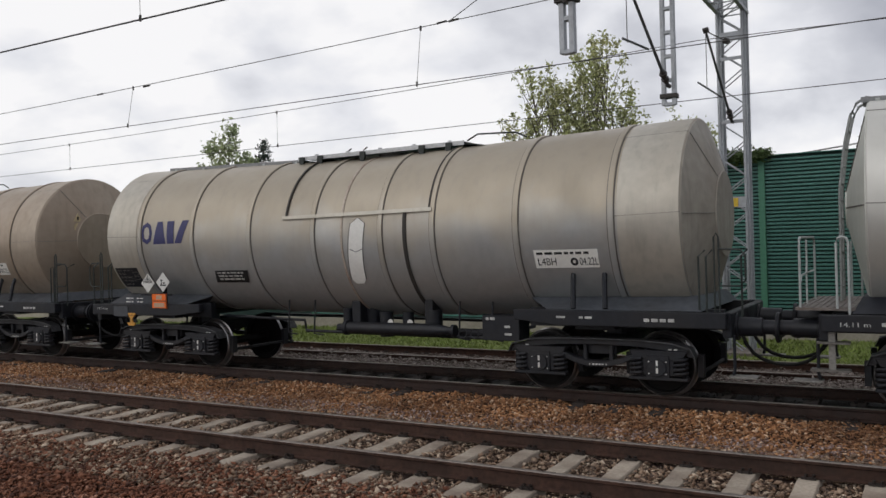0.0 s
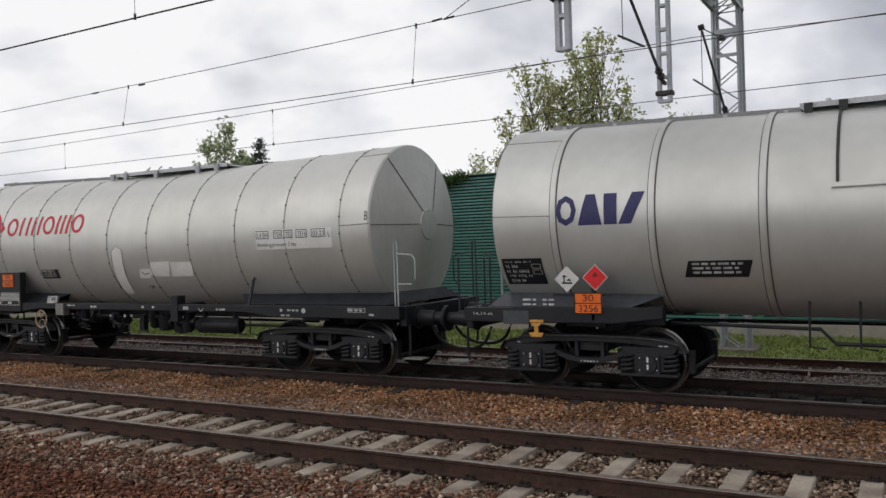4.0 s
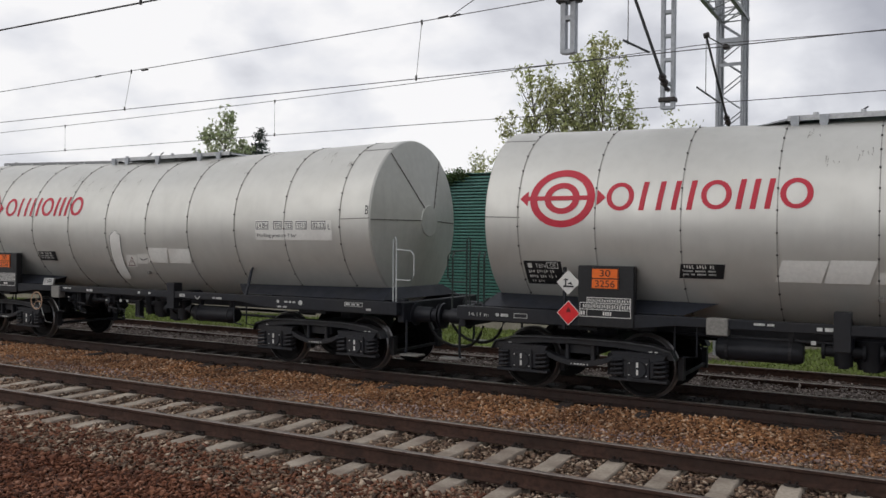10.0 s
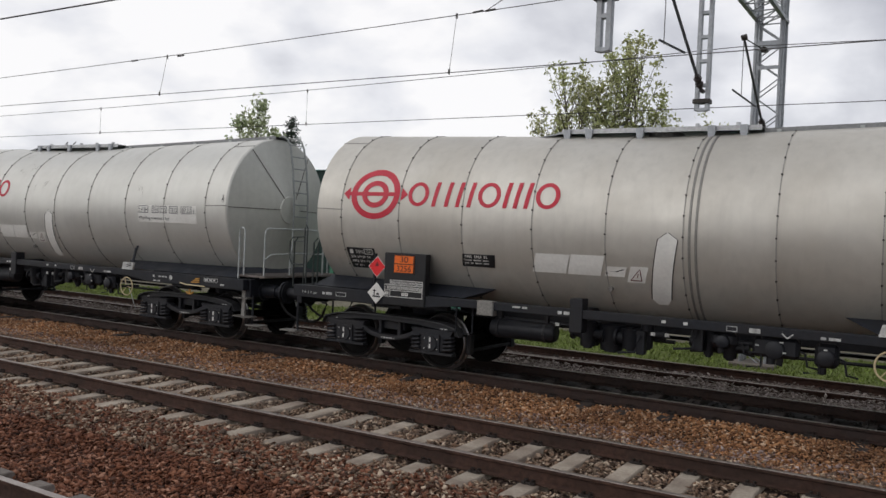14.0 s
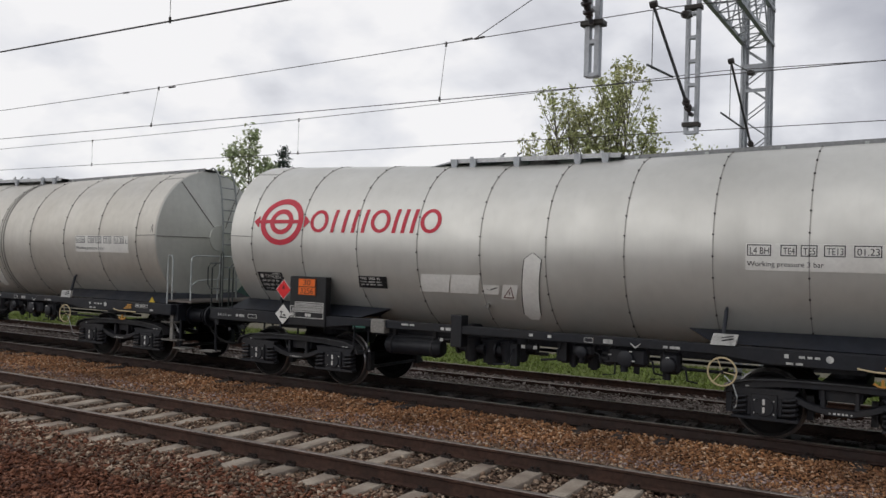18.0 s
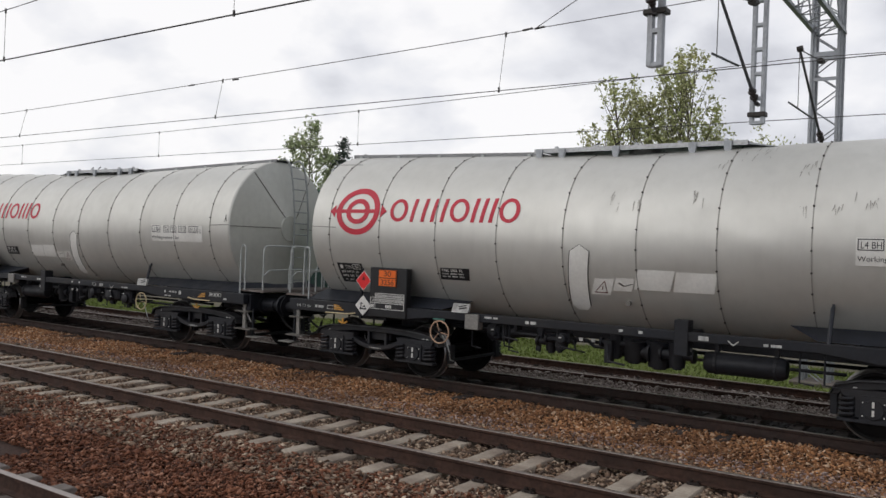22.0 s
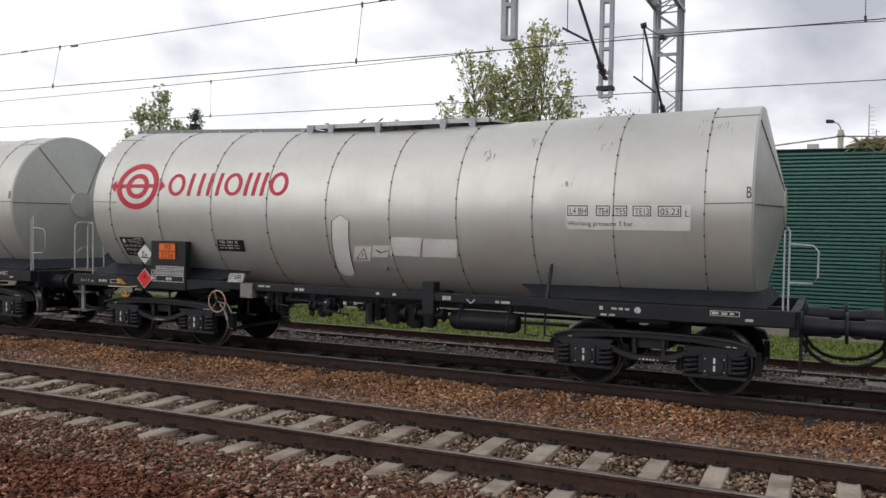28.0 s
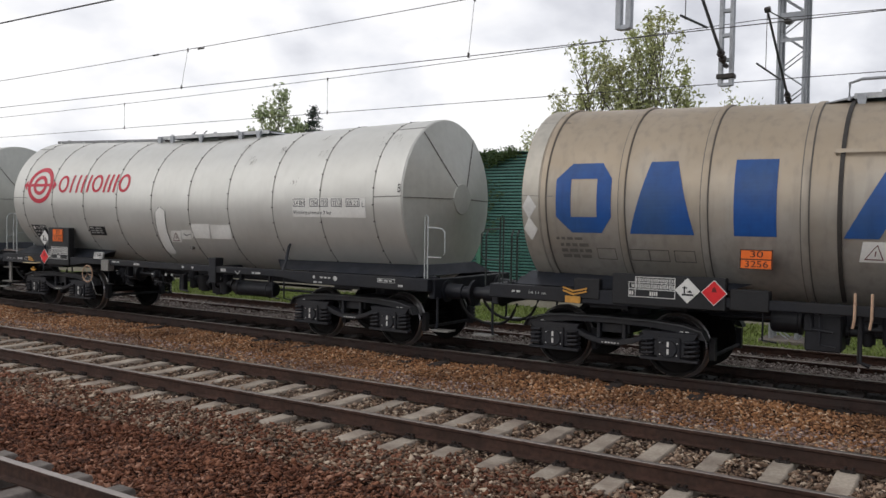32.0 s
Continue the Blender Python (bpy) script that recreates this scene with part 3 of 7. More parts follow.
def build_ground():
    xs = np.concatenate([np.linspace(-1500, -60, 12), np.arange(-50, 20.1, 0.4), np.linspace(30, 1500, 12)])
    ys = np.concatenate([np.linspace(-1500, -20, 8), np.arange(-8, 25.1, 0.22), np.linspace(30, 1500, 14)])
    gx, gy = np.meshgrid(xs, ys, indexing="ij")
    z = bed(gx, gy) - 0.02
    v = np.stack([gx, gy, z], -1).reshape(-1, 3)
    nx, ny = len(xs), len(ys)
    i, j = np.meshgrid(np.arange(nx - 1), np.arange(ny - 1), indexing="ij")
    q = np.stack([i * ny + j, (i + 1) * ny + j, (i + 1) * ny + j + 1, i * ny + j + 1], -1).reshape(-1, 4)
    me = bpy.data.meshes.new("ground")
    me.from_pydata(v.tolist(), [], q.tolist())
    me.materials.append(M["soil"])
    me.materials.append(M["turf"])
    me.materials.append(M["bed_shaded"])
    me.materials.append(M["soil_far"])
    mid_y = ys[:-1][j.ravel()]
    # index 2: the strip beneath the train, its shade painted into the colour
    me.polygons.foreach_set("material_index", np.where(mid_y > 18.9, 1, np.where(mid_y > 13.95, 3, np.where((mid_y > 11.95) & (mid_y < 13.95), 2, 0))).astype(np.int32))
    me.update()
    tagged(new("ground", me), "dark brown trackside soil with a grass verge", "ground", kind="structure")


build_ground()


def rail_outline():
    return [(-0.06, -0.172), (0.06, -0.172), (0.06, -0.158), (0.012, -0.14), (0.009, -0.05), (0.034, -0.036), (0.036, -0.006), (0.028, 0.0),
            (-0.028, 0.0), (-0.036, -0.006), (-0.034, -0.036), (-0.009, -0.05), (-0.012, -0.14), (-0.06, -0.158)]


def rail(parent, y, z, x0, x1, head="rail_head", side="rail_side"):
    bm = B()
    o = rail_outline()
    a = [bm.verts.new((x0, y + u, z + w)) for u, w in o]
    b = [bm.verts.new((x1, y + u, z + w)) for u, w in o]
    for k in range(len(o)):
        j = (k + 1) % len(o)
        f = bm.faces.new((a[k], b[k], b[j], a[j]))
        f.material_index = 1 if k in (6, 7, 8) else 0
    bm.faces.new(a)
    bm.faces.new(b[::-1])
    bmesh.ops.recalc_face_normals(bm, faces=bm.faces)
    ob = part("rail", bm, side, parent)
    ob.data.materials.append(M[head])
    return ob


def sleeper_mesh(mat, length=2.56):
    """Concrete sleeper: sloping sides, lower waist in the middle, rail seats."""
    bm = B()
    h = length / 2
    rows = []
    for y, top in ((-h, -0.20), (-h + 0.02, -0.185), (-0.45, -0.178), (-0.3, -0.188), (0.3, -0.188), (0.45, -0.178), (h - 0.02, -0.185), (h, -0.20)):
        rows.append([bm.verts.new((x, y, z)) for x, z in ((-0.145, -0.40), (-0.105, top - 0.012), (-0.095, top), (0.095, top), (0.105, top - 0.012), (0.145, -0.40))])
    for q, s in zip(rows, rows[1:]):
        for k in range(5):
            bm.faces.new((q[k], q[k + 1], s[k + 1], s[k]))
    bm.faces.new(rows[0][::-1])
    bm.faces.new(rows[-1])
    bmesh.ops.recalc_face_normals(bm, faces=bm.faces)
    return part("sleeper", bm, mat)


def clip_mesh():
    """The pair of spring clips that hold one rail on one sleeper."""
    bm = B()
    for s in (-1, 1):
        box(bm, -0.07, 0.07, s * 0.065 - 0.03, s * 0.065 + 0.03, -0.178, -0.155)
        for k in (-0.035, 0.035):
            pipe(bm, [(k, s * 0.115, -0.17), (k + 0.01, s * 0.10, -0.125), (k + 0.02, s * 0.06, -0.135), (k + 0.005, s * 0.045, -0.15)], 0.011, 5)
    return part("rail_clip", bm, "clip")


def track(name, yc, z, x0, x1, phase, step, mat, label, head="rail_head", clips=True):
    root = empty(name, pose(0, 0, 0), label, "railway track", kind="structure")
    for s in (-1, 1):
        # rails of the train's own track have its shade in their colour
        rail(root, yc + s * GAUGE, z, -140, 60, head, "rail_sooty" if name == "track_train" else "rail_side")
    first = sleeper_mesh(mat)
    cm = clip_mesh() if clips else None
    k0, k1 = math.ceil((x0 - phase) / step), math.floor((x1 - phase) / step)
    for k in range(k0, k1 + 1):
        x = phase + k * step
        tilt = 1.2 * math.sin(k * 12.9898)
        sl = clone("sleeper", first, root, pose(x, yc, z + 0.006 * math.sin(k * 7.3), 0, 0, tilt * 0.5))
        if clips:
            for s in (-1, 1):
                clone("rail_clip", cm, sl, pose(0, s * GAUGE, 0))
    bpy.data.objects.remove(first)
    if cm:
        bpy.data.objects.remove(cm)
    return root


PHASE_A = -4.67
track("track_near", TRACK_A, 0.0, -26, 9, PHASE_A, 0.602, "sleeper", "rusty rails on pale concrete sleepers in brown ballast")
# sleepers here are painted as dark as the shade under the wagons
track("track_train", TRACK_B, 0.0, -36, 6, -4.6, 0.62, "sleeper_oily", "dark rails and sleepers coloured for the shade under the tank train", "rail_head")
track("track_far", TRACK_C, C_DROP, -46, 8, -4.5, 0.62, "sleeper_dark", "rusty rails on grimy sleepers beyond the train", "rail_head")
track("track_front", TRACK_D, 0.0, -20, 9, -4.5, 0.62, "sleeper_dark", "bright-headed rail of the closest track", "rail_bright", False)


def on_sleeper(x, y):
    near = np.abs((x - PHASE_A + 0.301) % 0.602 - 0.301) < 0.115
    side = np.abs(y - TRACK_A) < 1.27
    rails = np.abs(np.abs(y - TRACK_A) - GAUGE) < 0.075
    return (near & side) | rails


def on_train_track(x, y):
    return (np.abs(np.abs(y - TRACK_B) - GAUGE) < 0.08) | (np.abs(np.abs(y - TRACK_C) - GAUGE) < 0.08)


stones("ballast_front", [(-9.5, -2.0, 4.3, 5.4), (-11.5, -1.0, 5.4, 6.4), (-14, 0.5, 6.4, 7.2)], 1750, 0.056, "stone_brown",
       "dark brown loose ballast stones in front of the track", bed, on_sleeper, 1)
stones("ballast_shoulder", [(-13, 0.3, 6.2, 6.6), (-15, 0.6, 6.6, 7.3)], 800, 0.056, "stone_grey",
       "grey-brown ballast stones along the sleeper ends", lambda x, y: bed(x, y) + 0.012, on_sleeper, 6)
stones("ballast_near_track", [(-19, 1.0, 7.0, 10.3)], 1000, 0.055, "stone_grey",
       "grey and brown ballast stones between the sleepers", bed, on_sleeper, 2)
stones("ballast_rusty", [(-24.5, 1.4, 10.0, 12.02)], 1500, 0.044, "stone_rust",
       "rust-orange ballast stones along the train's track", bed, None, 3)
stones("ballast_verge", [(-22, 1.4, 10.05, 10.75)], 420, 0.046, "stone_pinkish",
       "pale pinkish-grey chippings along the sleeper ends", lambda x, y: bed(x, y) + 0.012, on_sleeper, 9)
# the shade beneath the train is in these stones' colour
stones("ballast_dark", [(-30, 2.0, 12.15, 13.9)], 110, 0.06, "stone_shaded",
       "ballast stones under the train, its shade in their colour", bed, on_train_track, 4)
stones("ballast_far", [(-34, 2.0, 14.0, 18.7)], 300, 0.060, "stone_pale",
       "pale grey ballast stones between the far tracks", bed, on_train_track, 5)


def build_grass():
    rng = np.random.default_rng(7)
    n = 24000
    x, y = rng.uniform(-34, 4, n), rng.uniform(19.0, 23.0, n)
    h, a, lean = rng.uniform(0.03, 0.09, n), rng.uniform(0, 6.28, n), rng.uniform(-0.08, 0.08, (n, 2))
    z = bed(x, y)
    wdt = rng.uniform(0.012, 0.03, n)
    p0 = np.stack([x - np.cos(a) * wdt, y - np.sin(a) * wdt, z - 0.02], 1)
    p1 = np.stack([x + np.cos(a) * wdt, y + np.sin(a) * wdt, z - 0.02], 1)
    p2 = np.stack([x + lean[:, 0], y + lean[:, 1], z + h], 1)
    v = np.stack([p0, p1, p2], 1).reshape(-1, 3)
    me = bpy.data.meshes.new("grass")
    me.from_pydata(v.tolist(), [], np.arange(n * 3).reshape(-1, 3).tolist())
    me.materials.append(M["grass"])
    tagged(new("grass", me), "mown green grass strip before the barrier", "grass", kind="stuff")


build_grass()


# ---- noise barrier ----
def build_barrier():
    root = empty("noise_barrier", pose(0, WALL_Y, 0), "green ribbed metal noise barrier with ivy over it", "noise barrier", kind="structure")
    part("plinth", box(B(), -60, 12, -0.09, 0.25, -0.6, -0.07), "plinth", root, "pale concrete plinth", bevel=0.01)
    posts = [GANTRY_X + 0.15 + 5.0 * k for k in range(-9, 4)]
    post = None
    for x in posts:
        if post is None:
            bm = B()
            box(bm, -0.08, 0.08, -0.10, -0.085, -0.07, WALL_TOP + 0.03)
            box(bm, -0.012, 0.012, -0.085, 0.09, -0.07, WALL_TOP + 0.03)
            box(bm, -0.08, 0.08, 0.09, 0.105, -0.07, WALL_TOP + 0.03)
            post = part("post", bm, "post_green", root, "bright green steel post", at=pose(x, 0, 0))
        else:
            clone("post", post, root, pose(x, 0, 0), "bright green steel post")
    step = 0.0985
    count = int((WALL_TOP + 0.05) / step)
    slat = back = None
    for i, (x0, x1) in enumerate(zip(posts, posts[1:])):
        xm = (x0 + x1) / 2
        if back is None:
            # back sheet whose colour holds the shade between the ribs
            back = part("panel", box(B(), -2.41, 2.41, 0.0, 0.06, -0.07, WALL_TOP), "wall_shade", root, "back sheet behind the ribs, the gaps' shade in its dark green", at=pose(xm, 0, 0))
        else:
            clone("panel", back, root, pose(xm, 0, 0), "back sheet behind the ribs, the gaps' shade in its dark green")
        if i < 6 or i > 11:
            continue
        for k in range(count):
            if slat is None:
                bm = B()
                o = [(-0.001, 0.0), (-0.042, 0.012), (-0.042, 0.052), (-0.001, 0.064)]
                a = [bm.verts.new((-2.41, y, z)) for y, z in o]
                b = [bm.verts.new((2.41, y, z)) for y, z in o]
                for q in range(4):
                    bm.faces.new((a[q], b[q], b[(q + 1) % 4], a[(q + 1) % 4]))
                bm.faces.new(a)
                bm.faces.new(b[::-1])
                bmesh.ops.recalc_face_normals(bm, faces=bm.faces)
                slat = part("slat", bm, "wall_green", root, at=pose(xm, 0, -0.05))
            else:
                clone("slat", slat, root, pose(xm, 0, -0.05 + k * step))
    bm = B()
    box(bm, posts[0], posts[-1], -0.075, 0.075, WALL_TOP, WALL_TOP + 0.025)
    part("coping", bm, "wall_green", root, bevel=0.006)


build_barrier()


# ---- foliage ----
def leaves(name, parent, centres, per, spread, size, mat, seed, droop=0.0, flat=0.6):
    """Many small folded leaves in clumps round the given centres, as one mesh."""
    rng = np.random.default_rng(seed)
    c = np.repeat(np.array(centres, float), per, 0)
    n = len(c)
    d = rng.normal(0, 1, (n, 3)) * np.array([1, 1, flat]) * spread * rng.uniform(0.3, 1.0, (n, 1))
    p = c + d
    p[:, 2] -= droop * rng.uniform(0, 1, n)
    u = rng.normal(0, 1, (n, 3))
    u /= np.linalg.norm(u, axis=1)[:, None]
    w = np.cross(u, rng.normal(0, 1, (n, 3)))
    w /= np.linalg.norm(w, axis=1)[:, None]
    nn = np.cross(u, w)
    s = size * rng.uniform(0.6, 1.3, (n, 1))
    a, b = p - u * s, p + u * s
    l, r = p + w * s * 0.45 + nn * s * 0.15, p - w * s * 0.45 + nn * s * 0.15
    v = np.stack([a, l, b, r], 1).reshape(-1, 3)
    k = np.arange(n)[:, None] * 4
    f = np.concatenate([k + [0, 1, 2], k + [0, 2, 3]])
    me = bpy.data.meshes.new(name)
    me.from_pydata(v.tolist(), [], f.tolist())
    me.materials.append(M[mat])
    ob = new(name, me)
    ob.parent = parent
    return ob


def tree(name, x, y, top, crown_low, width, label, seed, clumps, per, leaf, mat="leaf", stems=((0.0, 1.0),), base=-0.4, spread=0.28, rise=0.5, cone=False):
    """A trunk of one or more stems (offset at the top, share of the height) with rising limbs that carry clumps of leaves."""
    rng = random.Random(seed)
    root = empty(name, pose(x, y, base), label, "tree")
    h = top - base
    tips = []
    bm = B()
    for s, (off, share) in enumerate(stems):
        oy, hs = rng.uniform(-0.5, 0.5) if len(stems) > 1 else 0.0, h * share
        pts = [Vector((off * t ** 0.8 + 0.06 * math.sin(5 * t + s), oy * t, hs * 0.97 * t)) for t in (0, 0.2, 0.4, 0.6, 0.8, 1.0)]
        for i in range(5):
            rod(bm, pts[i], pts[i + 1], 0.009 * h * (1 - i / 5.3), 0.009 * h * (1 - (i + 1) / 5.3), 7)
        tips.append(pts[-1])
        for i in range(int(clumps / len(stems))):
            t = rng.uniform(0, 1) ** 0.8
            z = (crown_low - base) + t * (hs * 0.98 - (crown_low - base))
            reach = width * 0.5 * (0.22 + 0.95 * math.sin(math.pi * (0.10 + 0.8 * (1 - t)) ** 0.9)) * rng.uniform(0.3, 1.0)
            if cone:
                reach = width * 0.5 * (1.05 - 0.95 * t) * rng.uniform(0.35, 1.0) + 0.06
            a = rng.uniform(0, 2 * math.pi)
            f = min(z / hs, 0.98)
            drop = min(reach * rise, z * 0.4)
            f = max((z - drop) / hs, 0.02)
            i = min(int(f * 5), 4)
            foot = pts[i].lerp(pts[i + 1], f * 5 - i)
            tip = Vector((foot.x + math.cos(a) * reach, foot.y + math.sin(a) * reach, z + rng.uniform(0, 0.3)))
            m = foot.lerp(tip, 0.55) + Vector((0, 0, -0.08 * reach))
            rod(bm, foot, m, 0.0022 * h, 0.0013 * h, 4)
            rod(bm, m, tip, 0.0013 * h, 0.0005 * h, 4)
            tips += [tip, foot.lerp(tip, 0.75)]
            if rng.random() < 0.6:
                tips.append(tip + Vector((rng.uniform(-0.1, 0.1), rng.uniform(-0.1, 0.1), rng.uniform(0.1, 0.35))))
    part("trunk", bm, "bark", root)
    leaves("crown", root, [tuple(p) for p in tips], per, spread, leaf, mat, seed, 0.0, 1.0)
    return root


tree("birch_tree", -10.75, 28, 9.6, 3.2, 2.4, "tall loose-crowned birch with green and yellowing leaves behind the barrier", 5, 330, 13, 0.084, "leaf",
     ((-1.6, 0.90), (-0.85, 0.86), (-0.15, 0.84), (0.5, 0.93), (1.1, 1.0), (1.6, 0.96), (2.2, 0.80), (-2.1, 0.74)), spread=0.16, rise=1.5)
tree("poplar_sapling", -33.9, 35, 9.75, 3.6, 5.4, "young light green poplar far behind the barrier", 8, 132, 11, 0.14, "leaf_mid", ((0.0, 1.0), (-3.1, 0.72), (-1.3, 0.86), (1.3, 0.80)), spread=0.21, rise=0.7, cone=True)
tree("hazel_bush", -12.0, 24.4, 5.15, 3.4, 1.3, "loose leafy bush rising behind the barrier", 15, 60, 24, 0.055, "leaf", ((-0.9, 0.92), (-0.1, 1.0), (0.6, 0.9), (1.1, 0.86)), spread=0.2, rise=0.9)
tree("alder_sapling", -6.55, 26, 6.05, 3.0, 1.3, "thin leafy sapling behind the barrier", 11, 48, 22, 0.06, "leaf", ((-0.7, 0.9), (0.1, 1.0), (0.8, 0.93)), spread=0.2, rise=0.9)


def fir(x, y, top, base):
    root = empty("fir_tree", pose(x, y, base), "small dark fir tree behind the barrier", "tree")
    h = top - base
    bm = B()
    rod(bm, (0, 0, 0), (0, 0, h), 0.09, 0.015, 7)
    tips = []
    rng = random.Random(3)
    for k in range(22):
        z0 = h * (0.35 + 0.65 * k / 22)
        reach = 1.5 * (1 - k / 23) + 0.1
        for j in range(7):
            a = j * 0.9 + k * 1.7 + rng.uniform(-0.2, 0.2)
            z = z0 + rng.uniform(-0.18, 0.18)
            r = reach * rng.uniform(0.5, 1.05)
            tip = Vector((math.cos(a) * r, math.sin(a) * r, z + 0.25 * r - 0.1))
            rod(bm, (0, 0, z), tip, 0.02, 0.006, 4)
            tips += [tuple(tip.lerp(Vector((0, 0, z)), u)) for u in (0.0, 0.3, 0.6)]
    part("trunk", bm, "bark", root)
    leaves("crown", root, tips, 10, 0.13, 0.07, "needle", 4)


fir(-31.55, 35, 8.55, -0.4)


def build_ivy():
    rng = random.Random(21)
    c = []

    def hang(x):
        return float(np.interp(x, [-8.6, -7.4, -6.9, -6.3, -5.6, -4.7, -3.5], [0.1, 0.35, 1.05, 0.95, 0.6, 0.25, 0.05]))

    for _ in range(420):
        x = rng.uniform(-8.6, -3.5)
        c.append((x, WALL_Y - 0.14 - rng.uniform(0, 0.2), WALL_TOP + 0.14 - rng.uniform(0, 1) ** 1.4 * hang(x) + 0.05 * math.sin(x * 5.3)))
    for _ in range(170):
        x = rng.uniform(-8.6, -3.6)
        c.append((x, WALL_Y + rng.uniform(0.1, 0.6), WALL_TOP + rng.uniform(-0.1, 0.38) * (1 if x < -4.6 else 0.4)))
    for _ in range(70):
        x = rng.uniform(-14.1, -12.3)
        c.append((x, WALL_Y - 0.14 - rng.uniform(0, 0.15), WALL_TOP + 0.1 - rng.uniform(0, 1) ** 1.3 * max(0.1, 0.62 - 0.5 * abs(x + 13.5))))
    ob = leaves("ivy", None, c, 24, 0.13, 0.05, "leaf_dark", 12, 0.12)
    tagged(ob, "dark green ivy hanging over the top of the barrier", "ivy", kind="stuff")
    c = [(rng.gauss(-8.0, 0.4), WALL_Y - 0.12 - rng.uniform(0, 0.05), rng.gauss(2.0, 0.35)) for _ in range(26)]
    c += [(rng.gauss(-6.6, 0.2), WALL_Y - 0.12 - rng.uniform(0, 0.05), rng.gauss(2.9, 0.3)) for _ in range(12)]
    c += [(rng.gauss(-13.3, 0.28), WALL_Y - 0.12 - rng.uniform(0, 0.05), rng.uniform(1.7, 3.7)) for _ in range(36)]
    ob = leaves("ivy", None, c, 14, 0.12, 0.045, "leaf_dark", 14, 0.1)
    tagged(ob, "sparse climbing ivy on the green ribbed barrier", "ivy", kind="stuff")


build_ivy()


# ---- overhead line: gantry, masts, wires ----
def lattice(bm, p, width, depth, z0, z1, step, leg=0.05, bar=0.022):
    """Four angle legs with zigzag bars on the faces; p is the foot (x, y)."""
    x, y = p
    for sx in (-1, 1):
        for sy in (-1, 1):
            cx, cy = x + sx * width / 2, y + sy * depth / 2
            box(bm, cx - leg * 0.5, cx + leg * 0.5, cy - 0.006, cy + 0.006, z0, z1)
            box(bm, cx - 0.006, cx + 0.006, cy - leg * 0.5, cy + leg * 0.5, z0, z1)
    n = max(1, round((z1 - z0) / step))
    dz = (z1 - z0) / n
    for k in range(n):
        a, b = z0 + k * dz, z0 + (k + 1) * dz
        s = 1 if k % 2 else -1
        for sy in (-1, 1):
            rod(bm, (x - s * width / 2, y + sy * depth / 2, a), (x + s * width / 2, y + sy * depth / 2, b), bar, n=5)
        for sx in (-1, 1):
            rod(bm, (x + sx * width / 2, y - s * depth / 2, a), (x + sx * width / 2, y + s * depth / 2, b), bar * 0.8, n=5)


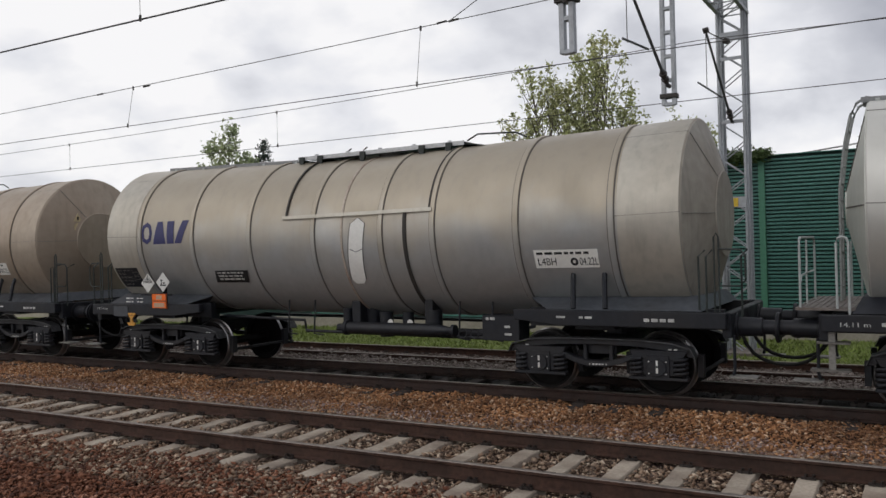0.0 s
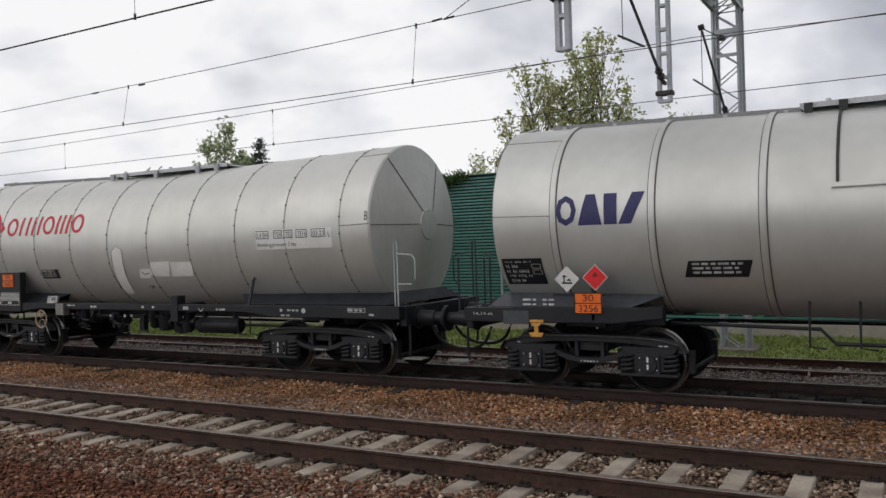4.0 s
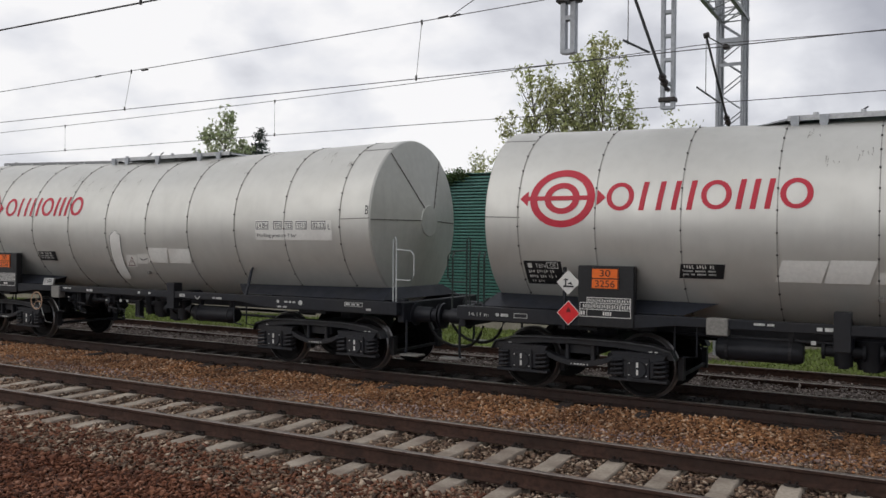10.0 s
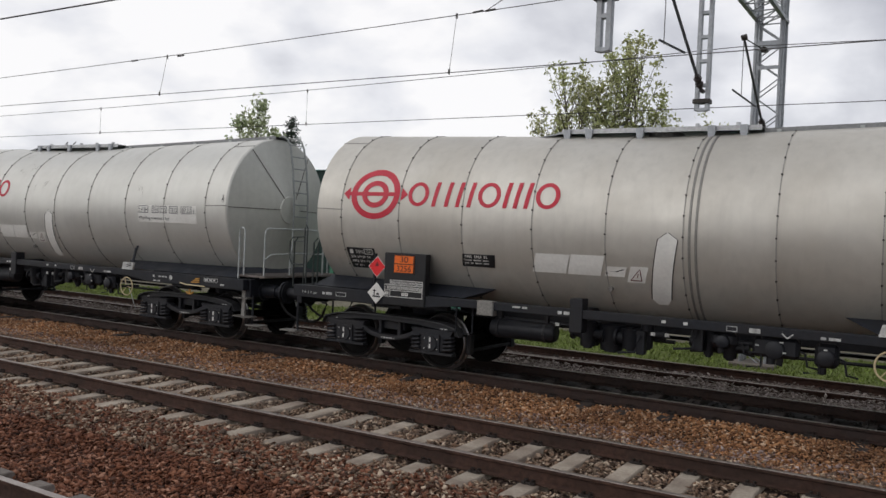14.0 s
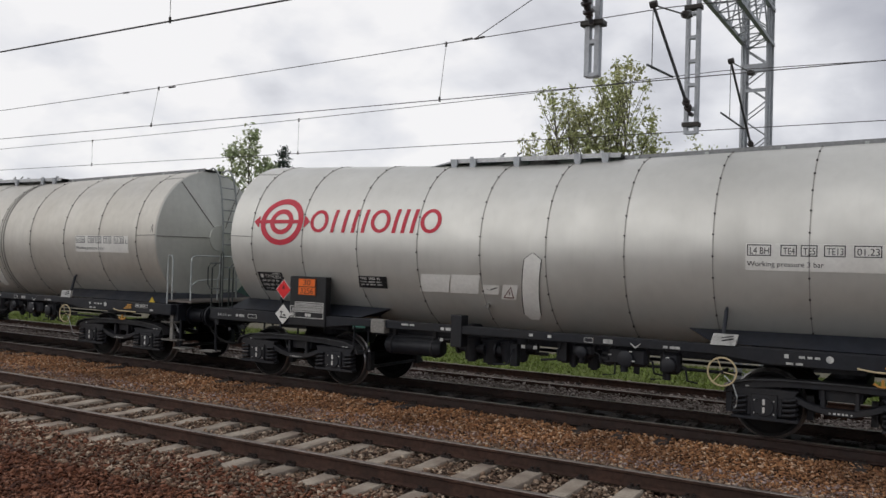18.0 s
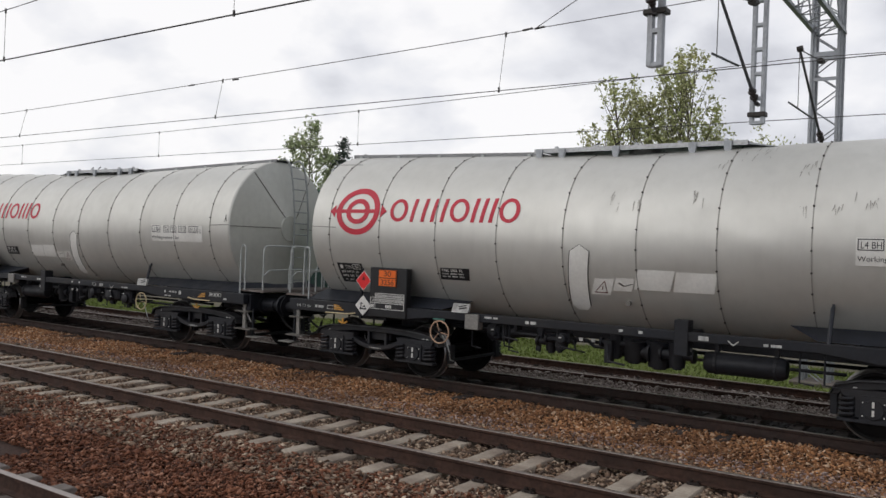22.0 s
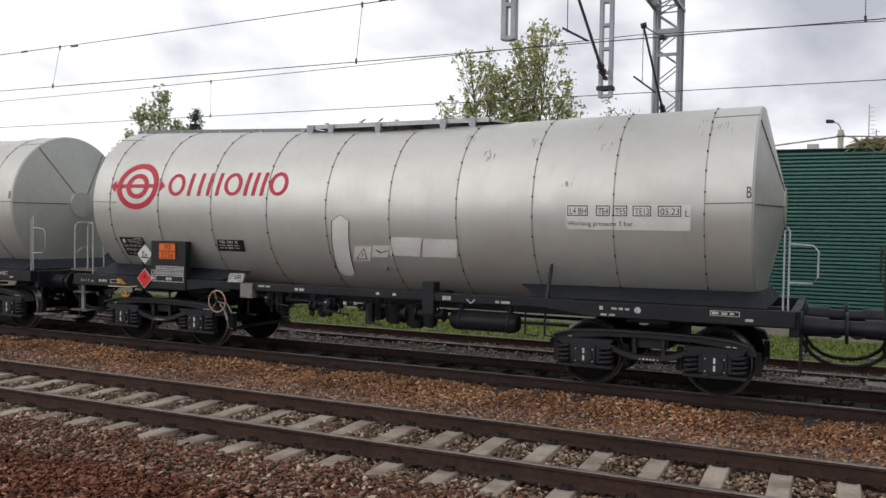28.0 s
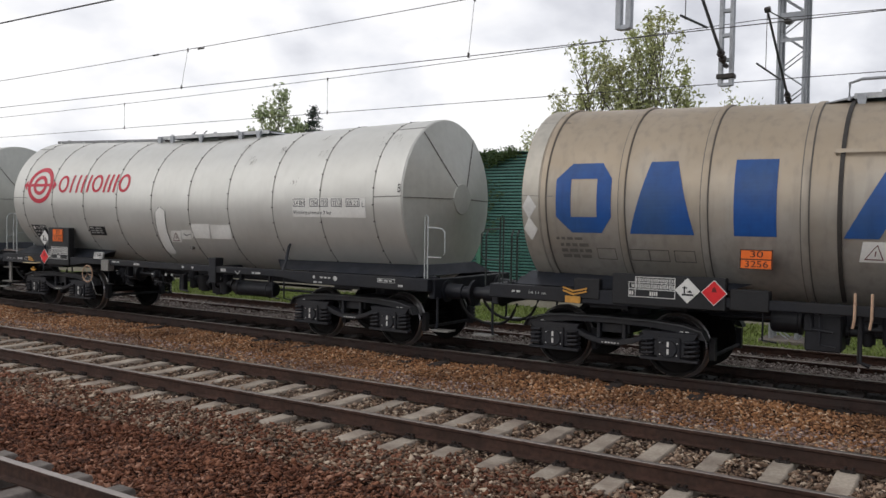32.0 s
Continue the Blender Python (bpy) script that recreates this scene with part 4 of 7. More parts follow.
def build_gantry():
    X = GANTRY_X
    my = 20.5
    root = empty("catenary_gantry", pose(0, 0, 0), "galvanised lattice gantry mast with hanging posts over the tracks", "catenary gantry")
    bm = B()
    lattice(bm, (X, my), 0.56, 0.36, -0.5, 9.2, 0.42, 0.115, 0.016)
    mast = part("mast", bm, "galv", root, "galvanised lattice mast")
    for z in (0.62, 6.95, 6.5, 5.02):
        part("bracket_plate", box(B(), X - 0.29, X + 0.29, my - 0.21, my - 0.192, z - 0.05, z + (0.16 if z > 6.8 else 0.03)), "galv", mast)
    part("number_plate", box(B(), X - 0.10, X + 0.08, my - 0.24, my - 0.22, 3.02, 3.22), "yellow", mast, "small yellow sign")
    part("sign_plate", box(B(), X - 0.24, X + 0.26, my - 0.218, my - 0.20, 3.0, 3.25), "galv", mast)
    bm = B()
    box(bm, X - 0.5, X + 0.5, my - 0.5, my + 0.5, -0.7, -0.35)
    part("foundation", bm, "sleeper_dark", mast, bevel=0.02)
    # lattice cross beam, out over the tracks
    bm = B()
    n = 30
    y0, y1 = my + 0.3, 2.0
    zl, zh = 7.62, 8.45
    for z in (zl, zh):
        for dx in (-0.29, 0.29):
            box(bm, X + dx - 0.045, X + dx + 0.045, y1, y0, z - 0.04, z + 0.04)
    beam = part("beam", bm, "galv", root, "galvanised lattice cross beam")
    bm = B()
    for k in range(n):
        ya, yb = y0 + (y1 - y0) * k / n, y0 + (y1 - y0) * (k + 1) / n
        za, zb = (zl, zh) if k % 2 else (zh, zl)
        for dx in (-0.29, 0.29):
            rod(bm, (X + dx, ya, za), (X + dx, yb, zb), 0.02, n=5)
        for z in (zl, zh):
            rod(bm, (X - 0.29, ya, z), (X + 0.29, yb, z), 0.016, n=5)
            rod(bm, (X - 0.29, ya, z), (X + 0.29, ya, z), 0.016, n=5)
    part("lacing", bm, "galv", beam)
    # hanging posts
    for y, w, low in ((9.9, 0.13, 4.63), (14.7, 0.18, 4.63)):
        bm = B()
        for dx in (-w / 2, w / 2):
            box(bm, X + dx - 0.035, X + dx + 0.035, y - 0.05, y + 0.05, low, 8.41)
        z = low + 0.02
        while z < 8.35:
            box(bm, X - w / 2, X + w / 2, y - 0.045, y + 0.045, z - 0.03, z + 0.03)
            z += 0.42
        post = part("hanging_post", bm, "galv", root, "galvanised ladder-like hanging post", bevel=0.006)
        for z, h in (((low + 0.64, 0.07),) if y < 12 else ((low + 0.12, 0.08), (6.82, 0.08))):
            part("clamp", box(B(), X - 0.15, X + 0.15, y - 0.085, y + 0.085, z, z + h), "bolt", post, bevel=0.01)
    # cantilever arms: foot on post or mast, head at the carrying cable
    for foot, head, tip, joint in (((X, 9.8, 5.3), (X - 0.02, 8.4, 7.05), (X - 0.1, 8.0, 5.75), (X - 0.05, 8.9, 6.0)),
                                   ((X, 14.6, 4.97), (X - 0.17, 12.9, 6.42), (X - 0.15, 12.6, 5.4), (X - 0.05, 13.65, 5.42)),
                                   ((X, 20.2, 5.0), (X + 0.0, 17.7, 6.58), (X - 0.02, 17.0, 5.4), (X + 0.0, 19.15, 5.41))):
        arm = part("cantilever_arm", rod(B(), foot, head, 0.029, 0.025, 8), "arm", root, "dark tubular cantilever arm")
        bm = B()
        f, h = Vector(foot), Vector(head)
        for k in range(5):
            p = f.lerp(h, 0.03 + 0.025 * k)
            rod(bm, p, f.lerp(h, 0.045 + 0.025 * k), 0.07 if k % 2 else 0.045, n=10)
        rod(bm, f, Vector((foot[0], foot[1] + 0.12, foot[2])), 0.04, n=8)
        part("insulator", bm, "insulator", arm, "ribbed brown insulator")
        part("steady_arm", pipe(B(), [joint, tip], 0.019, 6), "arm", arm)
        part("tie_wire", pipe(B(), [h, Vector((head[0], head[1], 0)) * 1 + Vector((0, 0, tip[2]))], 0.008, 5), "wire", arm)
        bm = B()
        rod(bm, h + Vector((-0.05, 0, 0)), h + Vector((0.06, 0, 0.02)), 0.06, n=8)
        rod(bm, h, (foot[0], foot[1], head[2] + 0.25), 0.014, n=5)
        q = h.lerp(Vector((foot[0], foot[1], head[2] + 0.25)), 0.84)
        rod(bm, q - Vector((0.0, 0.12, 0.02)), q + Vector((0.0, 0.10, 0.02)), 0.07, n=10)
        part("top_tie", bm, "bolt", arm)


build_gantry()


def overhead(y, z, span_sag, drops, label, twin=False, cat_y=None, sup=None):
    """A contact wire at height z, its carrying cable above, and droppers at the given x."""
    root = empty("overhead_line", pose(0, 0, 0), label, "overhead wire")
    cy = y if cat_y is None else cat_y

    def cable(x):
        u = (x - GANTRY_X + 60) % 60 / 60
        return z + sup - span_sag * 4 * u * (1 - u)

    for k in range(2 if twin else 1):
        part("contact_wire", pipe(B(), [(x, y + 0.06 * k, z + 0.015 * k) for x in range(-180, 61, 20)], 0.0085, 5), "wire", root)
    part("carrying_cable", pipe(B(), [(x, cy, cable(x)) for x in np.arange(-183.83, 60, 3.0)], 0.0085, 5), "wire", root)
    for x in drops:
        bm = B()
        pipe(bm, [(x, y, z), (x, cy, cable(x))], 0.0055, 4)
        rod(bm, (x, y, z - 0.03), (x, y, z + 0.06), 0.02, n=6)
        rod(bm, (x, cy, cable(x) - 0.06), (x, cy, cable(x) + 0.03), 0.02, n=6)
        part("dropper", bm, "wire", root)


overhead(8.2, 5.62, 0.75, (-16.2, -9.65, -3.2), "contact wires and cable above the near track", True, sup=1.45)
overhead(12.95, 5.22, 0.45, (-34, -24.5, -15.75, -7.95, 0.25), "contact wire and carrying cable above the train", cat_y=13.13, sup=1.2)
overhead(17.05, 5.07, 0.45, (-42, -32, -23.5, -14.87, 5.0), "contact wire and carrying cable above the far track", sup=1.18)


# ---- beyond the barrier ----
def street_lamp(x, y, top):
    root = empty("street_lamp", pose(x, y, -0.4), "grey street lamp on a concrete pole behind the barrier", "street lamp")
    part("pole", rod(B(), (0, 0, 0), (0, 0, top), 0.17, 0.12, 10), "plaster", root, "pale concrete pole")
    part("arm", pipe(B(), [(0, 0, top - 0.1), (-0.02, 0, top + 0.12), (-0.12, 0, top + 0.28), (-0.3, 0, top + 0.36)], 0.03), "galv", root)
    bm = B()
    prism(bm, [(-0.62, top + 0.36), (-0.58, top + 0.47), (-0.3, top + 0.44), (-0.24, top + 0.36), (-0.3, top + 0.32), (-0.55, top + 0.31)], -0.11, 0.11)
    part("head", bm, "bolt", root, "dark lamp head", bevel=0.02)
    for k, z in enumerate((top - 0.28, top - 0.18)):
        part("insulator", rod(B(), (-0.16, -0.1 + 0.2 * k, z), (0.16, -0.1 + 0.2 * k, z), 0.035, n=8), "insulator", root)


street_lamp(-0.05, 40, 7.24)


def power_wires():
    """House wires slung from pole to pole behind the barrier."""
    root = empty("power_wires", pose(0, 0, 0), "sagging black house wires on the lamp pole", "power wire")
    for d in (0.0, 0.12):
        part("wire", pipe(B(), [(-0.05 - 12.0 * u, 40 + d, 6.55 - 1.6 * u + 0.5 * u * u + 0.4 * d) for u in (0, 0.1, 0.2, 0.3, 0.5, 0.75, 1.0)], 0.016, 5), "wire", root)
        part("wire", pipe(B(), [(-0.05 + 20.0 * u, 40 + d, 6.55 - 0.9 * u + 0.9 * u * u + 0.4 * d) for u in (0, 0.2, 0.4, 0.7, 1.0)], 0.016, 5), "wire", root)


power_wires()


def far_house(x, y):
    """A long low house whose roof just shows over the barrier."""
    root = empty("house", pose(x, y, -0.4), "long low house with a grey sheet roof behind the barrier", "house")
    part("wall", box(B(), 0.3, 16.7, 0.3, 7.7, 0, 5.6), "plaster", root)
    bm = B()
    a = [bm.verts.new(p) for p in ((0, 0, 5.6), (17, 0, 5.6), (17, 8, 5.6), (0, 8, 5.6), (2.6, 4, 7.0), (14.4, 4, 6.95))]
    for q in ((0, 1, 5, 4), (1, 2, 5), (2, 3, 4, 5), (3, 0, 4), (3, 2, 1, 0)):
        bm.faces.new([a[k] for k in q])
    roof = part("roof", bm, "roof", root, "grey hipped sheet roof")
    for cx, w, h in ((4.9, 0.55, 7.25), (6.9, 0.4, 7.1)):
        part("chimney", box(B(), cx - w / 2, cx + w / 2, 3.7, 4.3, 6.5, h), "plaster", roof, "pale chimney", bevel=0.02)


far_house(-6.2, 42)


def roof_antenna(x, y, foot, top):
    """A thin mast with short cross rods, standing on the house roof."""
    root = empty("roof_antenna", pose(x, y, foot), "thin grey aerial mast on the house roof", "antenna")
    h = top - foot
    part("mast", rod(B(), (0, 0, 0), (0, 0, h), 0.028, 0.02, 8), "galv", root)
    for k in range(7):
        z = h * (0.42 + 0.085 * k)
        part("cross_rod", rod(B(), (0.04, -0.05, z), (0.30 - 0.012 * k, -0.05, z), 0.012, n=6), "galv", root)
    side = part("side_mast", rod(B(), (0.34, 0, 0), (0.34, 0, h * 0.5), 0.024, n=8), "galv", root)
    part("side_rod", rod(B(), (0.16, 0, h * 0.46), (0.50, 0, h * 0.46), 0.012, n=6), "galv", side)


roof_antenna(1.18, 46, 6.25, 8.75)


def dry_creeper():
    """Yellowed long-bladed creeper that spills over the barrier's coping."""
    rng = np.random.default_rng(31)
    n = 420
    x = rng.uniform(0.35, 2.4, n)
    root_p = np.stack([x, WALL_Y + rng.uniform(-0.05, 0.25, n), WALL_TOP + rng.uniform(0.0, 0.22, n)], 1)
    way = np.stack([rng.uniform(-0.5, 0.35, n), rng.uniform(-0.35, 0.05, n), rng.uniform(-0.35, 0.12, n)], 1)
    side = np.stack([rng.uniform(-0.012, 0.012, n), np.full(n, 0.004), np.full(n, 0.02)], 1)
    mid = root_p + way * 0.5 + np.array([0, 0, 0.06])
    v = np.stack([root_p - side, root_p + side, mid + side, mid - side, root_p + way], 1).reshape(-1, 3)
    k = np.arange(n)[:, None] * 5
    me = bpy.data.meshes.new("creeper")
    me.from_pydata(v.tolist(), [], [*(k + [0, 1, 2, 3]).tolist(), *(k + [3, 2, 4]).tolist()])
    me.materials.append(M["straw"])
    tagged(new("creeper", me), "yellowed dry creeper hanging over the barrier's top", "creeper", kind="stuff")


dry_creeper()


def stay_wire():
    """The slanting stay from the carrying cable up to the gantry beam, with its clamps."""
    root = empty("stay_wire", pose(0, 0, 0), "thin slanting stay wire clamped to the carrying cable", "overhead wire")
    part("wire", pipe(B(), [(-7.35, 13.13, 6.32), (-5.75, 13.1, 7.1), (-4.12, 13.0, 8.45)], 0.008, 5), "wire", root)
    for x in (-7.5, -7.25, -15.3, -16.9):
        part("clamp", rod(B(), (x - 0.1, 13.13, 6.32 if x > -10 else 6.11), (x + 0.1, 13.13, 6.335 if x > -10 else 6.115), 0.02, n=6), "bolt", root)


stay_wire()


# ---- the tank train: wagon space has x along, -y to the camera, z from the rail ----
R, ZC = 1.45, 2.635
WHEEL_R = 0.46


def sag(x):
    """The tank's two halves slope down to its middle outlet."""
    return -0.16 + 0.0245 * abs(x)


def bend(bm):
    """Lets a part that was built along a level axis follow the sloping tank."""
    for v in bm.verts:
        v.co.z += sag(v.co.x)
    return bm


def skin(x, z, off=0.006):
    """A point on the near side of the tank's skin."""
    return (x, -math.sqrt(max((R + off) ** 2 - (z - ZC - sag(x)) ** 2, 0.01)), z)


def strip(bm, xl0, xr0, z0, xl1, xr1, z1, off=0.006):
    """A painted patch on the skin with straight slanting sides."""
    n = max(1, int(abs(z1 - z0) / 0.06))
    last = None
    for k in range(n + 1):
        t = k / n
        z = z0 + (z1 - z0) * t
        row = [bm.verts.new(skin(xl0 + (xl1 - xl0) * t, z, off)), bm.verts.new(skin(xr0 + (xr1 - xr0) * t, z, off))]
        if last:
            bm.faces.new((last[0], last[1], row[1], row[0]))
        last = row
    return bm


def patch(bm, x0, x1, z0, z1, off=0.006):
    return strip(bm, x0, x1, z0, x0, x1, z1, off)


def hoop(bm, cx, cz, ax, az, bx, bz, n=36, off=0.006, a0=0.0, a1=2 * math.pi):
    """A painted ring on the skin: outer half axes ax, az, inner ones bx, bz."""
    last = None
    for k in range(n + 1):
        a = a0 + (a1 - a0) * k / n
        row = [bm.verts.new(skin(cx + math.cos(a) * ax, cz + math.sin(a) * az, off)), bm.verts.new(skin(cx + math.cos(a) * bx, cz + math.sin(a) * bz, off))]
        if last:
            bm.faces.new((last[1], last[0], row[0], row[1]))
        last = row
    return bm


def text_points(words, height):
    """Vertices and faces of words in the built-in font with capitals of that height."""
    cu = bpy.data.curves.new("words", "FONT")
    cu.body, cu.size = words, height / 0.7
    ob = bpy.data.objects.new("words", cu)
    me = bpy.data.meshes.new_from_object(ob)
    v, f = [tuple(p.co) for p in me.vertices], [tuple(p.vertices) for p in me.polygons]
    bpy.data.objects.remove(ob)
    bpy.data.curves.remove(cu)
    bpy.data.meshes.remove(me)
    return v, f


def words_on(bm, words, x, z, height, off=0.010, flat_y=None, width=None):
    v, f = text_points(words, height)
    if not v:
        return bm
    wide = max(p[0] for p in v)
    k = width / wide if width else 1.0
    vs = [bm.verts.new((x + p[0] * k, flat_y, z + p[1]) if flat_y is not None else skin(x + p[0] * k, z + p[1], off)) for p in v]
    for q in f:
        try:
            bm.faces.new([vs[i] for i in q])
        except ValueError:
            pass
    return bm


def leaning(bm, x0, x1, z0, z1, lean, off=0.007):
    """A patch whose foot is set over by lean."""
    return strip(bm, x0 + lean, x1 + lean, z0, x0, x1, z1, off)


def outline_on(bm, x0, x1, z0, z1, t=0.014, off=0.010):
    for a, b, c, d in ((x0, x1, z0, z0 + t), (x0, x1, z1 - t, z1), (x0, x0 + t, z0, z1), (x1 - t, x1, z0, z1)):
        patch(bm, a, b, c, d, off)
    return bm


def plate(bm, x0, x1, z0, z1, y, t=0.012):
    return box(bm, x0, x1, y - t, y, z0, z1)


def diamond(bm, x, z, r, y, t=0.010):
    return prism(bm, [(x, z - r), (x + r, z), (x, z + r), (x - r, z)], y - t, y)


def wheelset_mesh():
    bm = B()
    for s in (-1, 1):
        prof = [(s * 0.84, 0.10), (s * 0.845, 0.17), (s * 0.80, 0.19), (s * 0.79, 0.37), (s * 0.825, 0.40), (s * 0.825, 0.438), (s * 0.806, 0.458), (s * 0.80, 0.46),
                (s * 0.715, 0.463), (s * 0.70, 0.488), (s * 0.685, 0.488), (s * 0.683, 0.40), (s * 0.72, 0.37), (s * 0.73, 0.19), (s * 0.68, 0.17), (s * 0.68, 0.10)]
        lathe(bm, prof, 36, "y")
    lathe(bm, [(-1.0, 0.0), (-1.0, 0.065), (-0.84, 0.065), (-0.84, 0.10), (-0.68, 0.10), (-0.6, 0.08), (0.6, 0.08), (0.68, 0.10), (0.84, 0.10), (0.84, 0.065), (1.0, 0.065), (1.0, 0)], 14, "y")
    for f in bm.faces:
        c = f.calc_center_median()
        r = math.hypot(c.x, c.z)
        f.material_index = 1 if r > 0.444 and abs(c.y) > 0.7 else 0
    ob = part("wheelset", bm, "wheel", smooth=True)
    ob.data.materials.append(M["tread"])
    return ob


WHEELSET = wheelset_mesh()


def bogie_parts():
    """Meshes of one two-axle bogie, built once."""
    out = {}
    for s in (-1, 1):
        y = s * 1.05
        bm = B()
        prism(bm, [(-1.42, 0.60), (-1.36, 0.72), (-1.1, 0.79), (-0.7, 0.82), (0, 0.83), (0.7, 0.82), (1.1, 0.79), (1.36, 0.72), (1.42, 0.60), (1.32, 0.61), (1.24, 0.675), (0.6, 0.735), (0, 0.75),
                   (-0.6, 0.735), (-1.24, 0.675), (-1.32, 0.61)], y - 0.05, y + 0.05)
        belly = [(-0.74, 0.72), (-0.56, 0.65), (-0.36, 0.565), (-0.14, 0.515), (0.14, 0.515), (0.36, 0.565), (0.56, 0.65), (0.74, 0.72)]
        prism(bm, belly + [(x, z - 0.085) for x, z in belly[::-1]], y - 0.085, y + 0.085)
        for x in (-0.2, 0.2):
            prism(bm, [(x - 0.035, 0.5), (x + 0.035, 0.5), (x + 0.02, 0.77), (x - 0.02, 0.77)], y - 0.03, y + 0.05)
        for a in (-0.9, 0.9):
            prism(bm, [(a - 0.42, 0.70), (a - 0.36, 0.60), (a - 0.2, 0.57), (a + 0.2, 0.57), (a + 0.36, 0.60), (a + 0.42, 0.70)], y - 0.09, y + 0.09)
            for d in (-0.19, 0.19):
                prism(bm, [(a + d - 0.03, 0.34), (a + d + 0.03, 0.34), (a + d + 0.045, 0.7), (a + d - 0.045, 0.7)], y - 0.08, y + 0.08)
        # thin top flange, coloured lighter as the highlight along the frame's edge
        flange = B()
        top = [(-1.42, 0.61), (-1.36, 0.73), (-1.1, 0.80), (-0.7, 0.83), (0, 0.84), (0.7, 0.83), (1.1, 0.80), (1.36, 0.73), (1.42, 0.61)]
        prism(flange, [(x, z + 0.012) for x, z in top] + [(x, z - 0.006) for x, z in top[::-1]], y - 0.11, y + 0.11)
        out["flange", s] = part("flange", flange, "bogie_edge")
        if s < 0:
            for x, w in ((-0.12, 0.02), (-0.07, 0.03), (-0.02, 0.03), (0.03, 0.025), (0.07, 0.03), (0.13, 0.02)):
                out["frame_mark", x] = part("frame_mark", box(B(), x, x + w, y - 0.089, y - 0.086, 0.455, 0.477), "stencil")
            for x in (-1.15, 1.04, 1.12):
                out["frame_mark", x] = part("frame_mark", box(B(), x, x + 0.05, y - 0.056, y - 0.052, 0.705, 0.722), "stencil")
        out["side_frame", s] = part("side_frame", bm, "bogie", bevel=0.010)
    for a in (-0.9, 0.9):
        for s in (-1, 1):
            y = s * 1.09
            bm = B()
            box(bm, a - 0.165, a + 0.165, y - 0.07, y + 0.07, 0.30, 0.63)
            box(bm, a - 0.42, a + 0.42, y - 0.075, y + 0.075, 0.28, 0.325)
            rod(bm, (a, s * 1.12, 0.46), (a, s * 1.185, 0.46), 0.135, 0.125, 16)
            for k in range(4):
                q = math.pi / 4 + k * math.pi / 2
                rod(bm, (a + 0.115 * math.cos(q), s * 1.16, 0.46 + 0.115 * math.sin(q)), (a + 0.115 * math.cos(q), s * 1.2, 0.46 + 0.115 * math.sin(q)), 0.018, n=6)
            out["axle_box", a, s] = part("axle_box", bm, "bogie", bevel=0.008)
            for d in (-0.31, 0.31):
                turns = [(a + d + 0.095 * math.cos(q * math.pi / 4), y + 0.095 * math.sin(q * math.pi / 4), 0.33 + 0.26 * q / 32) for q in range(33)]
                out["spring", a, s, d] = part("coil_spring", pipe(B(), turns, 0.024, 5), "bogie", smooth=True)
            if s < 0:
                for z in (0.49, 0.385):
                    out["mark", a, z] = part("axle_mark", box(B(), a - 0.014, a + 0.014, -1.197, -1.187, z, z + 0.075), "white")
                for q in (0.6, 2.54, 3.74, 5.68):
                    p = Vector((a + 0.15 * math.cos(q), -1.158, 0.46 + 0.15 * math.sin(q)))
                    out["cap_bolt", a, q] = part("cap_bolt", rod(B(), p, p + Vector((0, -0.012, 0)), 0.009, n=6), "white")
    bm = B()
    box(bm, -0.26, 0.26, -1.0, 1.0, 0.60, 0.82)
    rod(bm, (0, 0, 0.8), (0, 0, 0.98), 0.22, n=16)
    out["bolster"] = part("bolster", bm, "bogie", bevel=0.01)
    for a in (-0.9, 0.9):
        for d in (-0.52, 0.52):
            bm = B()
            for s in (-0.75, 0.75):
                box(bm, a + d - 0.04, a + d + 0.04, s - 0.06, s + 0.06, 0.3, 0.62)
            rod(bm, (a + d, -0.8, 0.36), (a + d, 0.8, 0.36), 0.03, n=6)
            out["brake", a, d] = part("brake_beam", bm, "bogie")
    return out


BOGIE = bogie_parts()


def add_bogie(wagon, x):
    bog = clone("bogie", BOGIE["bolster"], wagon, pose(x, 0, 0), "dark grimy two-axle bogie")
    for key, ob in BOGIE.items():
        if key != "bolster":
            clone(ob.name.split(".")[0], ob, bog, pose(0, 0, 0))
    for a in (-0.9, 0.9):
        clone("wheelset", WHEELSET, bog, pose(a, 0, WHEEL_R), "dark steel wheelset with polished treads")
    return bog


